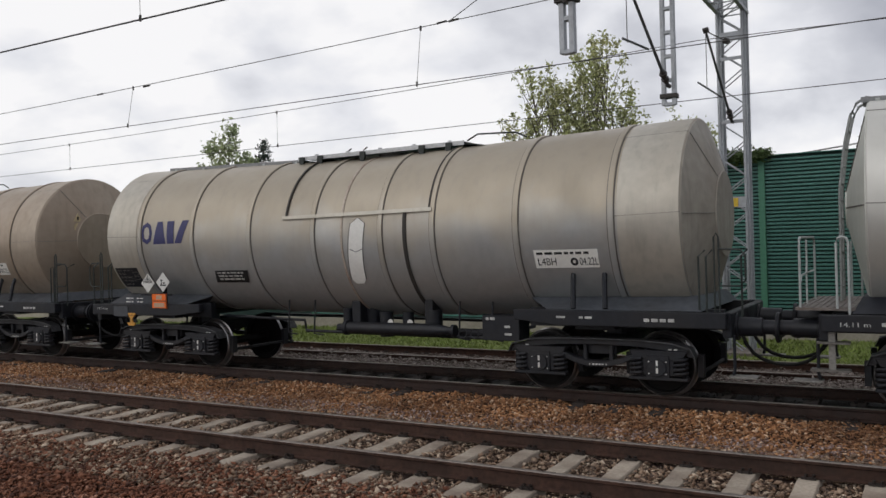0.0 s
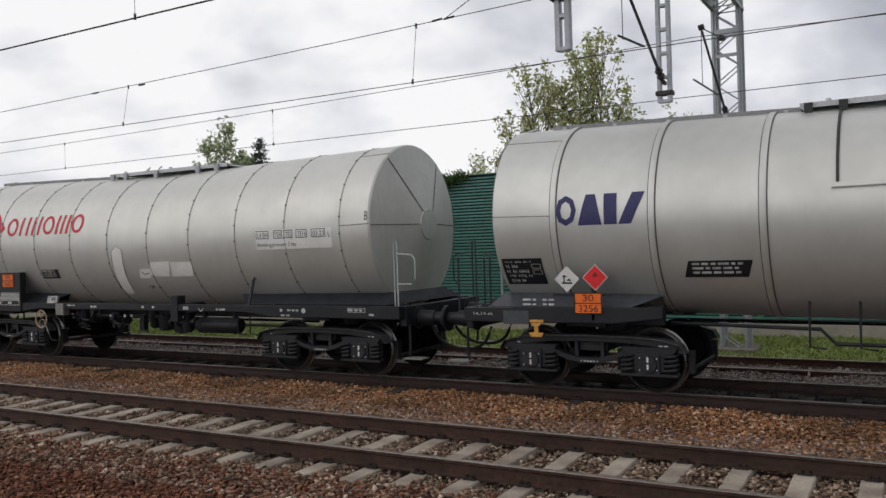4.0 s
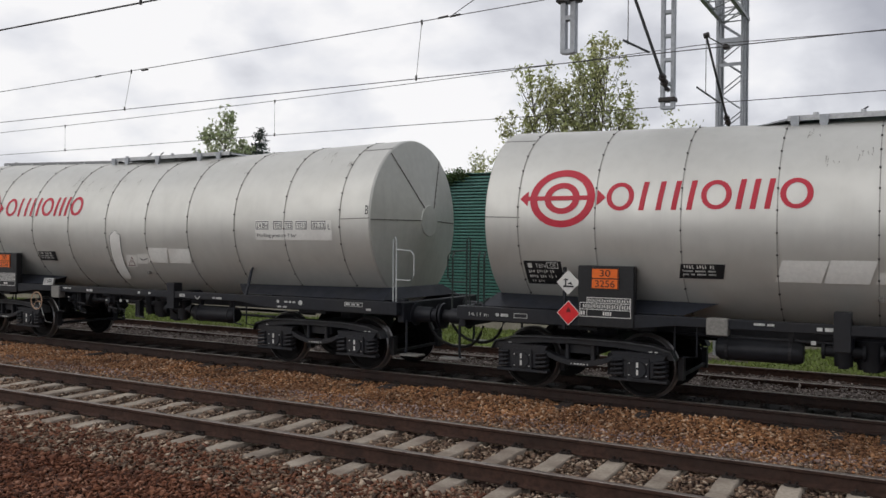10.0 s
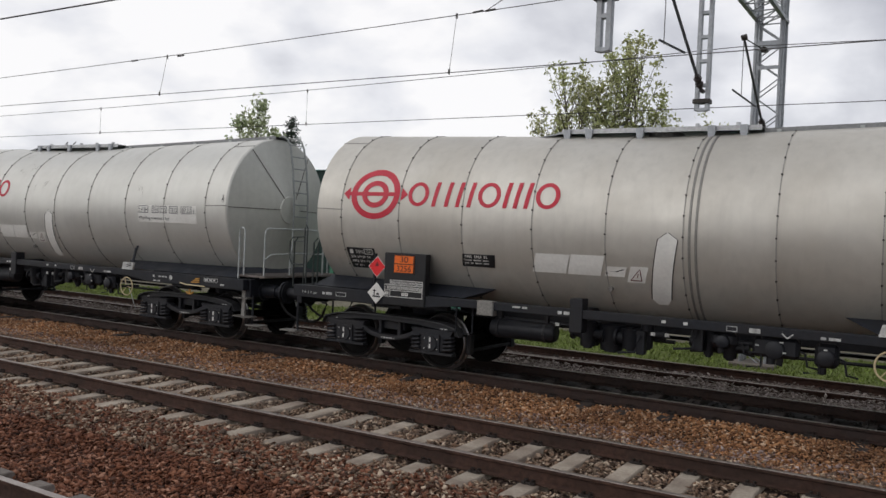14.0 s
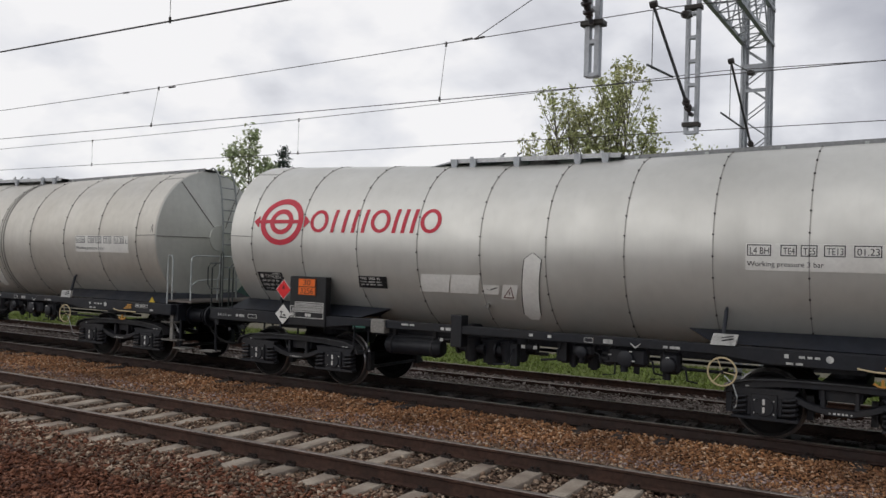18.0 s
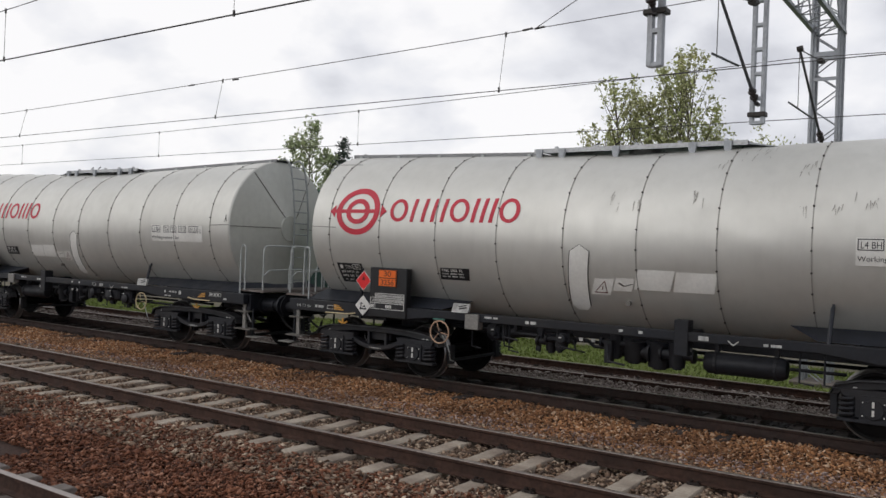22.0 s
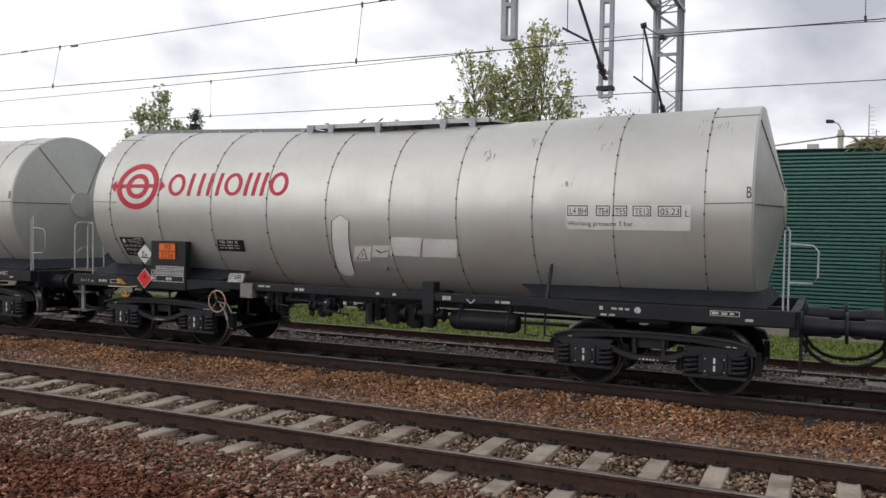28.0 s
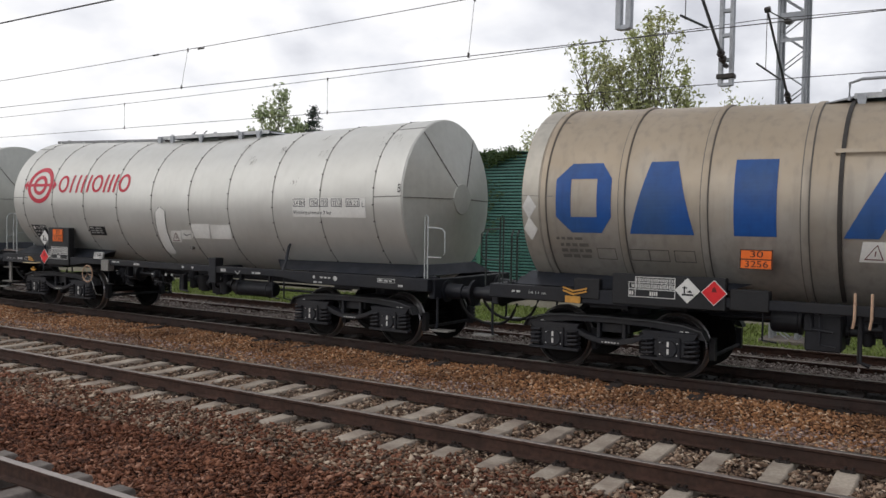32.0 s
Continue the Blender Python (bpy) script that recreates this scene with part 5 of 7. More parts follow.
def add_ends(wagon):
    """Headstocks, buffers, couplers and hoses at both ends."""
    for s in (-1, 1):
        bm = B()
        box(bm, s * 6.32, s * 6.44, -1.27, 1.27, 0.92, 1.255)
        part("headstock", bm, "frame", wagon, bevel=0.012)
        for y in (-0.875, 0.875):
            bm = B()
            lathe(bm, [(s * 6.44, 0.0), (s * 6.44, 0.19), (s * 6.47, 0.19), (s * 6.48, 0.135), (s * 6.78, 0.125), (s * 6.78, 0.10), (s * 6.965, 0.10), (s * 6.97, 0.21), (s * 6.998, 0.20), (s * 6.999, 0.0)],
                  20, "x", (0, y, 1.04))
            part("buffer", bm, "frame", wagon, "dark cylindrical side buffer", smooth=True)
        part("draw_hook", rod(B(), (s * 6.4, 0, 1.0), (s * 6.75, 0, 1.0), 0.05, n=8), "bogie", wagon)
        part("coupling_link", ring_of(B(), (s * 6.85, 0, 0.93), 0.10, 0.028, "y", 14, 6), "bogie", wagon)
        part("coupling_screw", rod(B(), (s * 6.78, -0.2, 0.9), (s * 6.78, 0.2, 0.9), 0.025, n=8), "bogie", wagon)
        for y in (-0.42, 0.36):
            part("brake_hose", pipe(B(), [(s * 6.43, y, 0.86), (s * 6.48, y, 0.74), (s * 6.56, y + 0.04, 0.62), (s * 6.68, y + 0.08, 0.53), (s * 6.83, y + 0.12, 0.475), (s * 7.0, y + 0.15, 0.46)], 0.026, 8), "hose", wagon, smooth=True)
        for y in (-1.2, 1.2):
            bm = B()
            pipe(bm, [(s * 6.46, y, 0.95), (s * 6.46, y, 0.50), (s * 6.44, y, 0.40)], 0.022, 8)
            step = part("step_hanger", bm, "frame", wagon)
            part("step", box(B(), s * 6.40, s * 6.76, y - 0.14, y + 0.10, 0.39, 0.415), "strap", step, "worn grey step plate", bevel=0.004)


def corner_rail(wagon, s, mat, y=-1.28):
    """The looped handrail at a wagon's corner."""
    bm = B()
    pipe(bm, [(s * 6.24, y, 1.15), (s * 6.24, y, 2.28), (s * 6.27, y, 2.33), (s * 6.30, y, 2.28), (s * 6.30, y, 1.2)], 0.013)
    pipe(bm, [(s * 6.30, y, 2.12), (s * 6.58, y, 2.10), (s * 6.64, y, 2.03), (s * 6.64, y, 1.70), (s * 6.58, y, 1.62), (s * 6.30, y, 1.62)], 0.013)
    part("handrail", bm, mat, wagon, smooth=True)
    if mat == "dark_rail":
        # plain dark end rails stand beside it
        for x in (6.02, 6.12, 6.58):
            part("rail_post", pipe(B(), [(s * x, y + 0.05, 1.2), (s * x, y + 0.05, 2.02), (s * (x + 0.05), y + 0.2, 2.1)], 0.015, 6), mat, wagon, smooth=True)


def platform_rails(wagon, s, mat):
    """End platform with railings and the ladder to the tank's top."""
    plat = part("end_platform", box(B(), s * 6.02, s * 6.72, -1.2, 1.2, 1.30, 1.335), "deck", wagon, "worn grating end platform")
    bar = None
    for k in range(9):
        if bar is None:
            bar = part("grating_bar", box(B(), -0.01, 0.01, -1.2, 1.2, 1.335, 1.344), "deck", plat, at=pose(s * 6.04, 0, 0))
        else:
            clone("grating_bar", bar, plat, pose(s * (6.04 + 0.08 * k), 0, 0))
    for y in (-1.24, 1.24):
        bm = pipe(B(), [(s * 6.08, y, 1.1), (s * 6.08, y, 2.16), (s * 6.10, y, 2.22), (s * 6.15, y, 2.24), (s * 6.20, y, 2.22), (s * 6.22, y, 2.16), (s * 6.22, y, 1.33)], 0.016)
        part("handrail", bm, mat, wagon, smooth=True)
    x = s * 6.66
    bm = pipe(B(), [(x, -1.16, 1.3), (x, -1.16, 2.14), (x, -1.13, 2.21), (x, -1.05, 2.24), (x, 0.44, 2.24), (x, 0.52, 2.21), (x, 0.55, 2.14), (x, 0.55, 1.3)], 0.016)
    rail_frame = part("railing", bm, mat, wagon, smooth=True)
    part("railing_post", pipe(B(), [(x, -0.45, 1.3), (x, -0.45, 1.75), (x, -0.40, 1.9), (x, -0.40, 2.22)], 0.013), mat, rail_frame)
    part("railing_bar", pipe(B(), [(x, -1.16, 1.62), (x, -1.0, 1.74), (x, -0.45, 1.76), (x, 0.55, 1.76)], 0.013), mat, rail_frame)
    lad = None
    for y in (0.05, 0.47):
        bm = pipe(B(), [(s * 6.27, y, 1.3), (s * 6.26, y, 2.9), (s * 6.18, y, 3.55), (s * 6.10, y, 3.92), (s * 6.02, y, 4.08), (s * 5.90, y, 4.15), (s * 5.74, y, 4.10)], 0.021)
        if lad is None:
            lad = part("ladder", bm, "ladder", wagon, "steel end ladder curving over the tank", smooth=True)
        else:
            part("ladder_side", bm, "ladder", lad, smooth=True)
    for k in range(11):
        z = 1.52 + 0.245 * k
        x = float(np.interp(z, [1.3, 2.9, 3.55, 3.92, 4.08], [6.27, 6.26, 6.18, 6.10, 6.02]))
        part("rung", rod(B(), (s * x, 0.05, z), (s * x, 0.47, z), 0.013, n=6), "ladder", lad)


def tank_body(wagon, mat, capmat, rim, rings, double, disc, bolts=True, ring_mat="strap"):
    bm = B()
    lathe(bm, [(-rim + 0.01, R - 0.03), (0.0, R - 0.03), (rim - 0.01, R - 0.03)], 48, "x", (0, 0, ZC))
    tank = part("tank", bend(bm), mat, wagon, smooth=True)
    edges = [-rim, *rings, rim]
    for k, (a, b) in enumerate(zip(edges, edges[1:])):
        p = [(a, R - 0.02)] if k == 0 else []
        q = [(b, R - 0.02)] if b == rim else []
        middle = [(0.0, R)] if a < -0.05 and b > 0.05 else []
        bm = lathe(B(), p + [(a + (0.015 if p else 0), R), *middle, (b - (0.015 if q else 0), R)] + q, 96, "x", (0, 0, ZC))
        part("cladding_sheet", bend(bm), mat, tank, smooth=True)
    for s in (-1, 1):
        bm = B()
        lathe(bm, [(s * (rim - 0.003), R - 0.015), (s * (rim + 0.012), R - 0.02), (s * (rim + 0.30), disc)], 72, "x", (0, 0, ZC))
        cap = part("end_cap", bend(bm), capmat, wagon, "dull grey conical end sheet", smooth=True)
        bm = B()
        lathe(bm, [(s * (rim + 0.295), disc + 0.02), (s * (rim + 0.315), disc + 0.01), (s * (rim + 0.33), 0.0)], 40, "x", (0, 0, ZC))
        part("end_disc", bend(bm), capmat, cap, smooth=True)
        for a in (0.62, math.pi / 2, math.pi * 1.5, -0.62):
            bm = B()
            p0 = Vector((s * (rim + 0.02), -math.sin(a) * (R - 0.03), ZC + math.cos(a) * (R - 0.03)))
            p1 = Vector((s * (rim + 0.31), -math.sin(a) * disc, ZC + math.cos(a) * disc))
            pipe(bm, [p0, p1], 0.007 if bolts else 0.005, 5)
            if bolts:
                for k in range(1, 8):
                    q = p0.lerp(p1, k / 8)
                    rod(bm, q - Vector((s * 0.01, 0, 0)), q + Vector((s * 0.014, 0, 0)), 0.011, n=6)
            part("seam", bend(bm), "strap_dark" if bolts else "strap", cap)
        # lengthwise seam of the last sheet
        lo, hi = rings[-1], rim
        for q in (ZC + 0.02, R * math.cos(0.62 if double else 0.55) + ZC):
            part("seam", pipe(B(), [skin(s * lo, q + sag(lo), 0.0), skin(s * hi, q + sag(hi), 0.0)], 0.008, 5), "strap", tank)
    first = None
    for x in rings:
        bm = B() if first is None else None
        if first is None:
            h = 0.042 if double else 0.0065
            lathe(bm, [(-h, R - 0.01), (-h, R + 0.022), (-h * 0.5, R + 0.026), (h * 0.5, R + 0.026), (h, R + 0.022), (h, R - 0.01)] if double
                  else [(-h, R - 0.01), (-h, R + 0.008), (h, R + 0.008), (h, R - 0.01)], 96, "x", (0, 0, ZC))
            first = part("strap", bm, ring_mat, tank, smooth=True, at=pose(x, 0, sag(x)))
        else:
            clone("strap", first, tank, pose(x, 0, sag(x)))
    if double:
        first = None
        for x in rings:
            for d in (-0.050, 0.050):
                if first is None:
                    bm = lathe(B(), [(-0.008, R - 0.01), (-0.008, R + 0.007), (0.008, R + 0.007), (0.008, R - 0.01)], 96, "x", (0, 0, ZC))
                    first = part("strap_edge", bm, "strap_dark", tank, at=pose(x + d, 0, sag(x)))
                else:
                    clone("strap_edge", first, tank, pose(x + d, 0, sag(x)))
    if bolts:
        first = None
        for x in rings:
            if first is None:
                bm = B()
                for k in range(30):
                    a = 0.25 + k * 0.2
                    c, s = math.cos(a), -math.sin(a)
                    rod(bm, (0, s * R, ZC + c * R), (0, s * (R + 0.022), ZC + c * (R + 0.02)), 0.014, n=6)
                first = tagged(part("strap_bolts", bm, "bolt", tank, at=pose(x, 0, sag(x))), kind="stuff")
            else:
                tagged(clone("strap_bolts", first, tank, pose(x, 0, sag(x))), kind="stuff")
    return tank


def word_shapes(wagon, x, z, h, k):
    """A row of plain red rings and slanting bars, k metres to a unit."""
    hz = h / 2
    t = 0.072
    for c in (0.20, 1.52, 2.52):
        part("red_ring", hoop(B(), x + c * k, z + hz, 0.20 * k, hz, 0.20 * k - t, hz - t * 0.8, 24), "red", wagon)
    for a in (0.50, 0.74, 0.95, 1.16, 1.80, 1.98, 2.16):
        part("red_bar", strip(B(), x + (a - 0.03) * k, x + (a - 0.03) * k + t, z, x + (a + 0.03) * k, x + (a + 0.03) * k + t, z + h), "red", wagon)


def hazard_plate(wagon, x0, x1, z0, z1, y, upper="30", lower="3256"):
    """Orange plate with its two numbers."""
    p = part("hazard_plate", plate(B(), x0, x1, z0, z1, y), "orange", wagon, "orange hazard plate reading %s over %s" % (upper, lower) if upper else "dusty orange hazard plate with faded numbers")
    bm = B()
    zm = (z0 + z1) / 2
    for a, b, c, d in ((x0, x1, z0, z0 + 0.012), (x0, x1, z1 - 0.012, z1), (x0, x1, zm - 0.007, zm + 0.007), (x0, x0 + 0.012, z0, z1), (x1 - 0.012, x1, z0, z1)):
        box(bm, a, b, y - 0.015, y - 0.0125, c, d)
    w = x1 - x0
    part("plate_border", bm, "black", p)
    if not upper:
        for a, b, z in ((0.3, 0.7, zm + 0.03), (0.15, 0.85, z0 + 0.03)):
            part("faded_number", box(B(), x0 + a * w, x0 + b * w, y - 0.015, y - 0.0125, z, z + (z1 - z0) * 0.28), "tan", p)
        return
    part("number", words_on(B(), upper, x0 + 0.29 * w, zm + 0.03, (z1 - z0) * 0.32, flat_y=y - 0.015, width=w * 0.42), "black", p)
    part("number", words_on(B(), lower, x0 + 0.13 * w, z0 + 0.03, (z1 - z0) * 0.32, flat_y=y - 0.015, width=w * 0.74), "black", p)


def flame_sign(wagon, x, z, r, y):
    p = part("red_diamond_sign", diamond(B(), x, z, r, y), "white", wagon, "red diamond flammable sign with a white edge")
    part("red_field", diamond(B(), x, z, r * 0.93, y - 0.0105, 0.002), "sign_red", p)
    bm = prism(B(), [(x - 0.035, z + 0.01), (x + 0.035, z + 0.01), (x + 0.03, z + 0.045), (x + 0.006, z + 0.085), (x - 0.024, z + 0.05)], y - 0.0145, y - 0.013)
    part("symbol", bm, "flame_dark", p)


def stripe_sign(wagon, x, z, r, y):
    p = part("white_diamond_sign", diamond(B(), x, z, r, y), "white", wagon, "white diamond sign with black stripes")
    for k in range(-3, 4):
        u = k * r * 0.2
        part("stripe", box(B(), x + u - r * 0.05, x + u + r * 0.05, y - 0.0125, y - 0.0105, z, z + r * 0.86 - abs(u)), "black", p)


def fish_sign(wagon, x, z, r, y):
    p = part("white_diamond_sign", diamond(B(), x, z, r, y), "white", wagon, "white diamond hazard sign")
    bm = B()
    box(bm, x - 0.075, x + 0.085, y - 0.0125, y - 0.0105, z - 0.07, z - 0.045)
    box(bm, x - 0.05, x - 0.03, y - 0.0125, y - 0.0105, z - 0.045, z + 0.06)
    box(bm, x - 0.07, x + 0.0, y - 0.0125, y - 0.0105, z + 0.03, z + 0.045)
    prism(bm, [(x - 0.01, z - 0.02), (x + 0.07, z - 0.035), (x + 0.04, z + 0.01)], y - 0.0125, y - 0.0105)
    part("symbol", bm, "black", p)


def load_table(wagon, x0, x1, z0, z1, y):
    """White-ruled load table with bars for its small figures: a stepped head row, a row of cells and a wide foot row."""
    w, h = x1 - x0, z1 - z0
    n = 9
    step = w * 0.14
    lines = B()
    for u, v, z in ((x0 + step, x1, z1 - 0.008), (x0, x1, z0 + h * 0.70), (x0, x1, z0 + h * 0.37), (x0, x1, z0)):
        box(lines, u, v, y - 0.004, y, z, z + 0.010)
    for x, u, v in ((x0, z0, z0 + h * 0.72), (x0 + step, z0, z1), (x1 - 0.008, z0, z1)):
        box(lines, x, x + 0.008, y - 0.004, y, u, v)
    for k in range(1, n):
        x = x0 + step + (w - step) * k / n
        box(lines, x - 0.003, x + 0.003, y - 0.004, y, z0 + h * 0.37, z1)
    table = part("load_table", lines, "white", wagon, "white load table on black")
    rng = random.Random(4)
    for row, lo, hi in ((0, 0.76, 0.93), (1, 0.44, 0.66)):
        bm = B()
        for k in range(-row, n):
            c = x0 + step + (w - step) * (k + 0.5) / n
            for d in (-0.012, 0.014):
                box(bm, c + d - 0.0065, c + d + 0.0065, y - 0.004, y, z0 + h * (lo + rng.uniform(0, 0.03)), z0 + h * (hi - rng.uniform(0, 0.03)))
        tagged(part("figures", bm, "white", table, "row of small white figures"), kind="stuff")
    bm = B()
    for k in range(4):
        box(bm, x0 + w * (0.46 + 0.045 * k), x0 + w * (0.49 + 0.045 * k), y - 0.004, y, z0 + h * 0.10, z0 + h * 0.29)
    for k in range(2):
        box(bm, x0 + w * (0.02 + 0.05 * k), x0 + w * (0.055 + 0.05 * k), y - 0.004, y, z0 + h * 0.10, z0 + h * 0.29)
    tagged(part("figures", bm, "white", table, "row of small white figures"), kind="stuff")


def small_bars(bm, x0, z0, x1, rows, y, h=0.035, gap=0.06, seed=0):
    rng = random.Random(seed)
    for r in range(rows):
        x = x0
        while x < x1 - 0.05:
            w = rng.uniform(0.04, 0.14)
            box(bm, x, min(x + w, x1), y - 0.003, y, z0 - r * gap, z0 - r * gap + h)
            x += w + 0.03
    return bm


def bars_on_skin(bm, x0, z0, x1, rows, h=0.035, gap=0.06, seed=0):
    rng = random.Random(seed)
    for r in range(rows):
        x = x0
        while x < x1 - 0.05:
            w = rng.uniform(0.05, 0.16)
            patch(bm, x, min(x + w, x1), z0 - r * gap, z0 - r * gap + h, 0.012)
            x += w + 0.03
    return bm


def figure_bars(bm, x0, z0, x1, h, seed=0):
    """A line of narrow upright bars in short groups, standing for small figures."""
    rng = random.Random(seed)
    x = x0
    while x < x1 - 0.02:
        for _ in range(rng.randint(2, 5)):
            if x < x1 - 0.02:
                low = rng.uniform(0.0, 0.25) * h
                patch(bm, x, x + 0.013, z0 + low, z0 + h, 0.012)
                patch(bm, x, x + 0.024, z0 + rng.choice((0.0, 0.4, 0.8)) * h, z0 + h * 0.2 + rng.choice((0.0, 0.4, 0.8)) * h * 0.5, 0.013)
                x += 0.036
        x += 0.03
    return bm


def warning_label(wagon, x0, z0, w, lean=-0.08, h=None):
    h = h or w * 0.8
    p = part("warning_label", leaning(B(), x0, x0 + w, z0, z0 + h, lean, 0.008), "pale", wagon, "white warning label with triangle")
    bm = B()
    xm, t = x0 + w / 2, 0.013
    za, zb = z0 + h * 0.15, z0 + h * 0.85
    q = lean * 0.85
    strip(bm, x0 + w * 0.17 + q, x0 + w * 0.17 + t + q, za, xm - t / 2, xm + t / 2, zb, 0.011)
    strip(bm, x0 + w * 0.83 - t + q, x0 + w * 0.83 + q, za, xm - t / 2, xm + t / 2, zb, 0.012)
    patch(bm, x0 + w * 0.17 + q, x0 + w * 0.83 + q, za - 0.01, za + t - 0.01, 0.013)
    strip(bm, xm - 0.007 + lean * 0.6, xm + 0.007 + lean * 0.6, za + 0.04, xm - 0.007 + lean * 0.35, xm + 0.007 + lean * 0.35, za + h * 0.4, 0.014)
    part("symbol", bm, "warning_line", p)


def arrow_plate(wagon, x0, x1, z0, z1, lean, mat="pale"):
    """The tall pointed level-gauge patch with its dark outline."""
    bm = B()
    w = x1 - x0
    strip(bm, x0 + lean, x1 + lean, z0 + 0.08, x0, x1, z1 - 0.10, 0.007)
    strip(bm, x0, x1, z1 - 0.10, x0 + w / 2 - 0.01, x0 + w / 2 + 0.01, z1, 0.007)
    strip(bm, x0 + lean + w * 0.25, x0 + lean + w * 0.75, z0, x0 + lean, x1 + lean, z0 + 0.08, 0.007)
    p = part("gauge_patch", bm, mat, wagon, "tall pale pointed gauge patch")
    bm = B()
    t = 0.014
    strip(bm, x0 + lean - t, x0 + lean, z0 + 0.08, x0 - t, x0, z1 - 0.10, 0.008)
    strip(bm, x1 + lean, x1 + lean + t, z0 + 0.08, x1, x1 + t, z1 - 0.10, 0.008)
    strip(bm, x0 - t, x0, z1 - 0.10, x0 + w / 2 - t, x0 + w / 2, z1, 0.008)
    strip(bm, x1, x1 + t, z1 - 0.10, x0 + w / 2, x0 + w / 2 + t, z1, 0.008)
    part("outline", bm, "bolt", p)


def brake_wheel(wagon, x, y, z, mat):
    wheel = part("brake_wheel", ring_of(B(), (x, y, z), 0.185, 0.0125, "y", 24, 6), mat, wagon, "three-spoked brake hand wheel", smooth=True)
    for k in range(3):
        a = math.pi / 2 + k * 2 * math.pi / 3 + 0.35
        part("spoke", rod(B(), (x, y, z), (x + 0.18 * math.cos(a), y, z + 0.18 * math.sin(a)), 0.008, n=6), mat, wheel)
    part("spindle", rod(B(), (x, y - 0.02, z), (x, y + 0.3, z), 0.022, n=8), "bogie", wheel)
    part("brake_cable", pipe(B(), [(x + 0.02, y + 0.05, z - 0.05), (x + 0.14, y + 0.02, z - 0.16), (x + 0.19, y + 0.04, z - 0.32), (x + 0.16, y + 0.12, z - 0.46), (x + 0.10, y + 0.3, z - 0.50)], 0.009, 6), "handrail", wheel, "pale bent brake cable", smooth=True)


def top_walkway(wagon, x0, x1, xa, xb, mat="galv"):
    """Narrow walkway x0..x1 and the wider raised platform xa..xb on the tank's top."""
    made = []
    for a, b, w, z in ((x0, x1, 0.22, 4.10), (xa, xb, 0.42, 4.125)):
        bm = B()
        o = [(-w - 0.012, z - 0.045), (-w, z - 0.045), (-w, z), (w, z), (w, z - 0.045), (w + 0.012, z - 0.045), (w + 0.012, z + 0.028), (w, z + 0.028), (w, z + 0.014), (-w, z + 0.014), (-w, z + 0.028), (-w - 0.012, z + 0.028)]
        p, q = [bm.verts.new((a, y, u)) for y, u in o], [bm.verts.new((b, y, u)) for y, u in o]
        for k in range(len(o)):
            j = (k + 1) % len(o)
            bm.faces.new((p[k], q[k], q[j], p[j]))
        bmesh.ops.recalc_face_normals(bm, faces=bm.faces)
        made.append(part("walkway", bend(bm), "walk" if made else "walk_thin", wagon, "grey grating walkway along the tank's top"))
    bm = B()
    prism(bm, [(-0.02, 3.98), (0.02, 3.98), (0.03, 4.10), (-0.03, 4.10)], -0.02, 0.02)
    thin = part("bracket", bm, "handrail", made[0], at=pose(x0 + 0.2, -0.24, sag(x0 + 0.2)))
    for k in range(5):
        for y in (-0.24, 0.24):
            if k or y > 0:
                clone("bracket", thin, made[0], pose(x0 + 0.2 + (x1 - x0 - 0.4) * k / 4, y, sag(x0 + 0.2 + (x1 - x0 - 0.4) * k / 4)))
    bm = B()
    prism(bm, [(-0.03, 3.93), (0.03, 3.93), (0.055, 4.05), (0.055, 4.145), (-0.055, 4.145), (-0.055, 4.05)], -0.025, 0.025)
    box(bm, -0.075, 0.075, -0.035, 0.03, 3.945, 3.965)
    stout = None
    for u in (0.02, 0.14, 0.41, 0.76, 0.91):
        for y in (-0.45, 0.45):
            at = pose(xa + (xb - xa) * u + 0.04, y, sag(xa))
            if stout is None:
                stout = part("stout_bracket", bm, mat, made[1], at=at)
            else:
                clone("stout_bracket", stout, made[1], at)
    for u in (0.30, 0.40):
        part("lid_lever", pipe(B(), [(xa + (xb - xa) * u, -0.3, 4.02), (xa + (xb - xa) * u, -0.3, 4.07), (xa + (xb - xa) * u + 0.08, -0.3, 4.115)], 0.012, 6), "frame", made[1])
    # sloping end plate of the platform
    far = xb if x0 < xa else xa
    out = 0.42 if x0 < xa else -0.42
    bm = prism(B(), [(far, 4.125), (far + out, 4.03), (far + out, 4.022), (far, 4.095)], -0.40, 0.40)
    part("end_plate", bend(bm), mat, made[1])
    cap = None
    for k in range(5):
        x = xa + 0.35 + (xb - xa - 0.7) * k / 4
        if cap is None:
            cap = part("valve_cap", rod(B(), (0, -0.3, 4.13), (0, -0.3, 4.20), 0.035, n=8), "walk", made[1], at=pose(x, 0, sag(xa)))
        else:
            clone("valve_cap", cap, made[1], pose(x, 0, sag(xa)))
    part("manhole", rod(B(), ((xa + xb) / 2, 0.15, 3.9), ((xa + xb) / 2, 0.15, 4.06), 0.27, n=20), "walk", made[1])


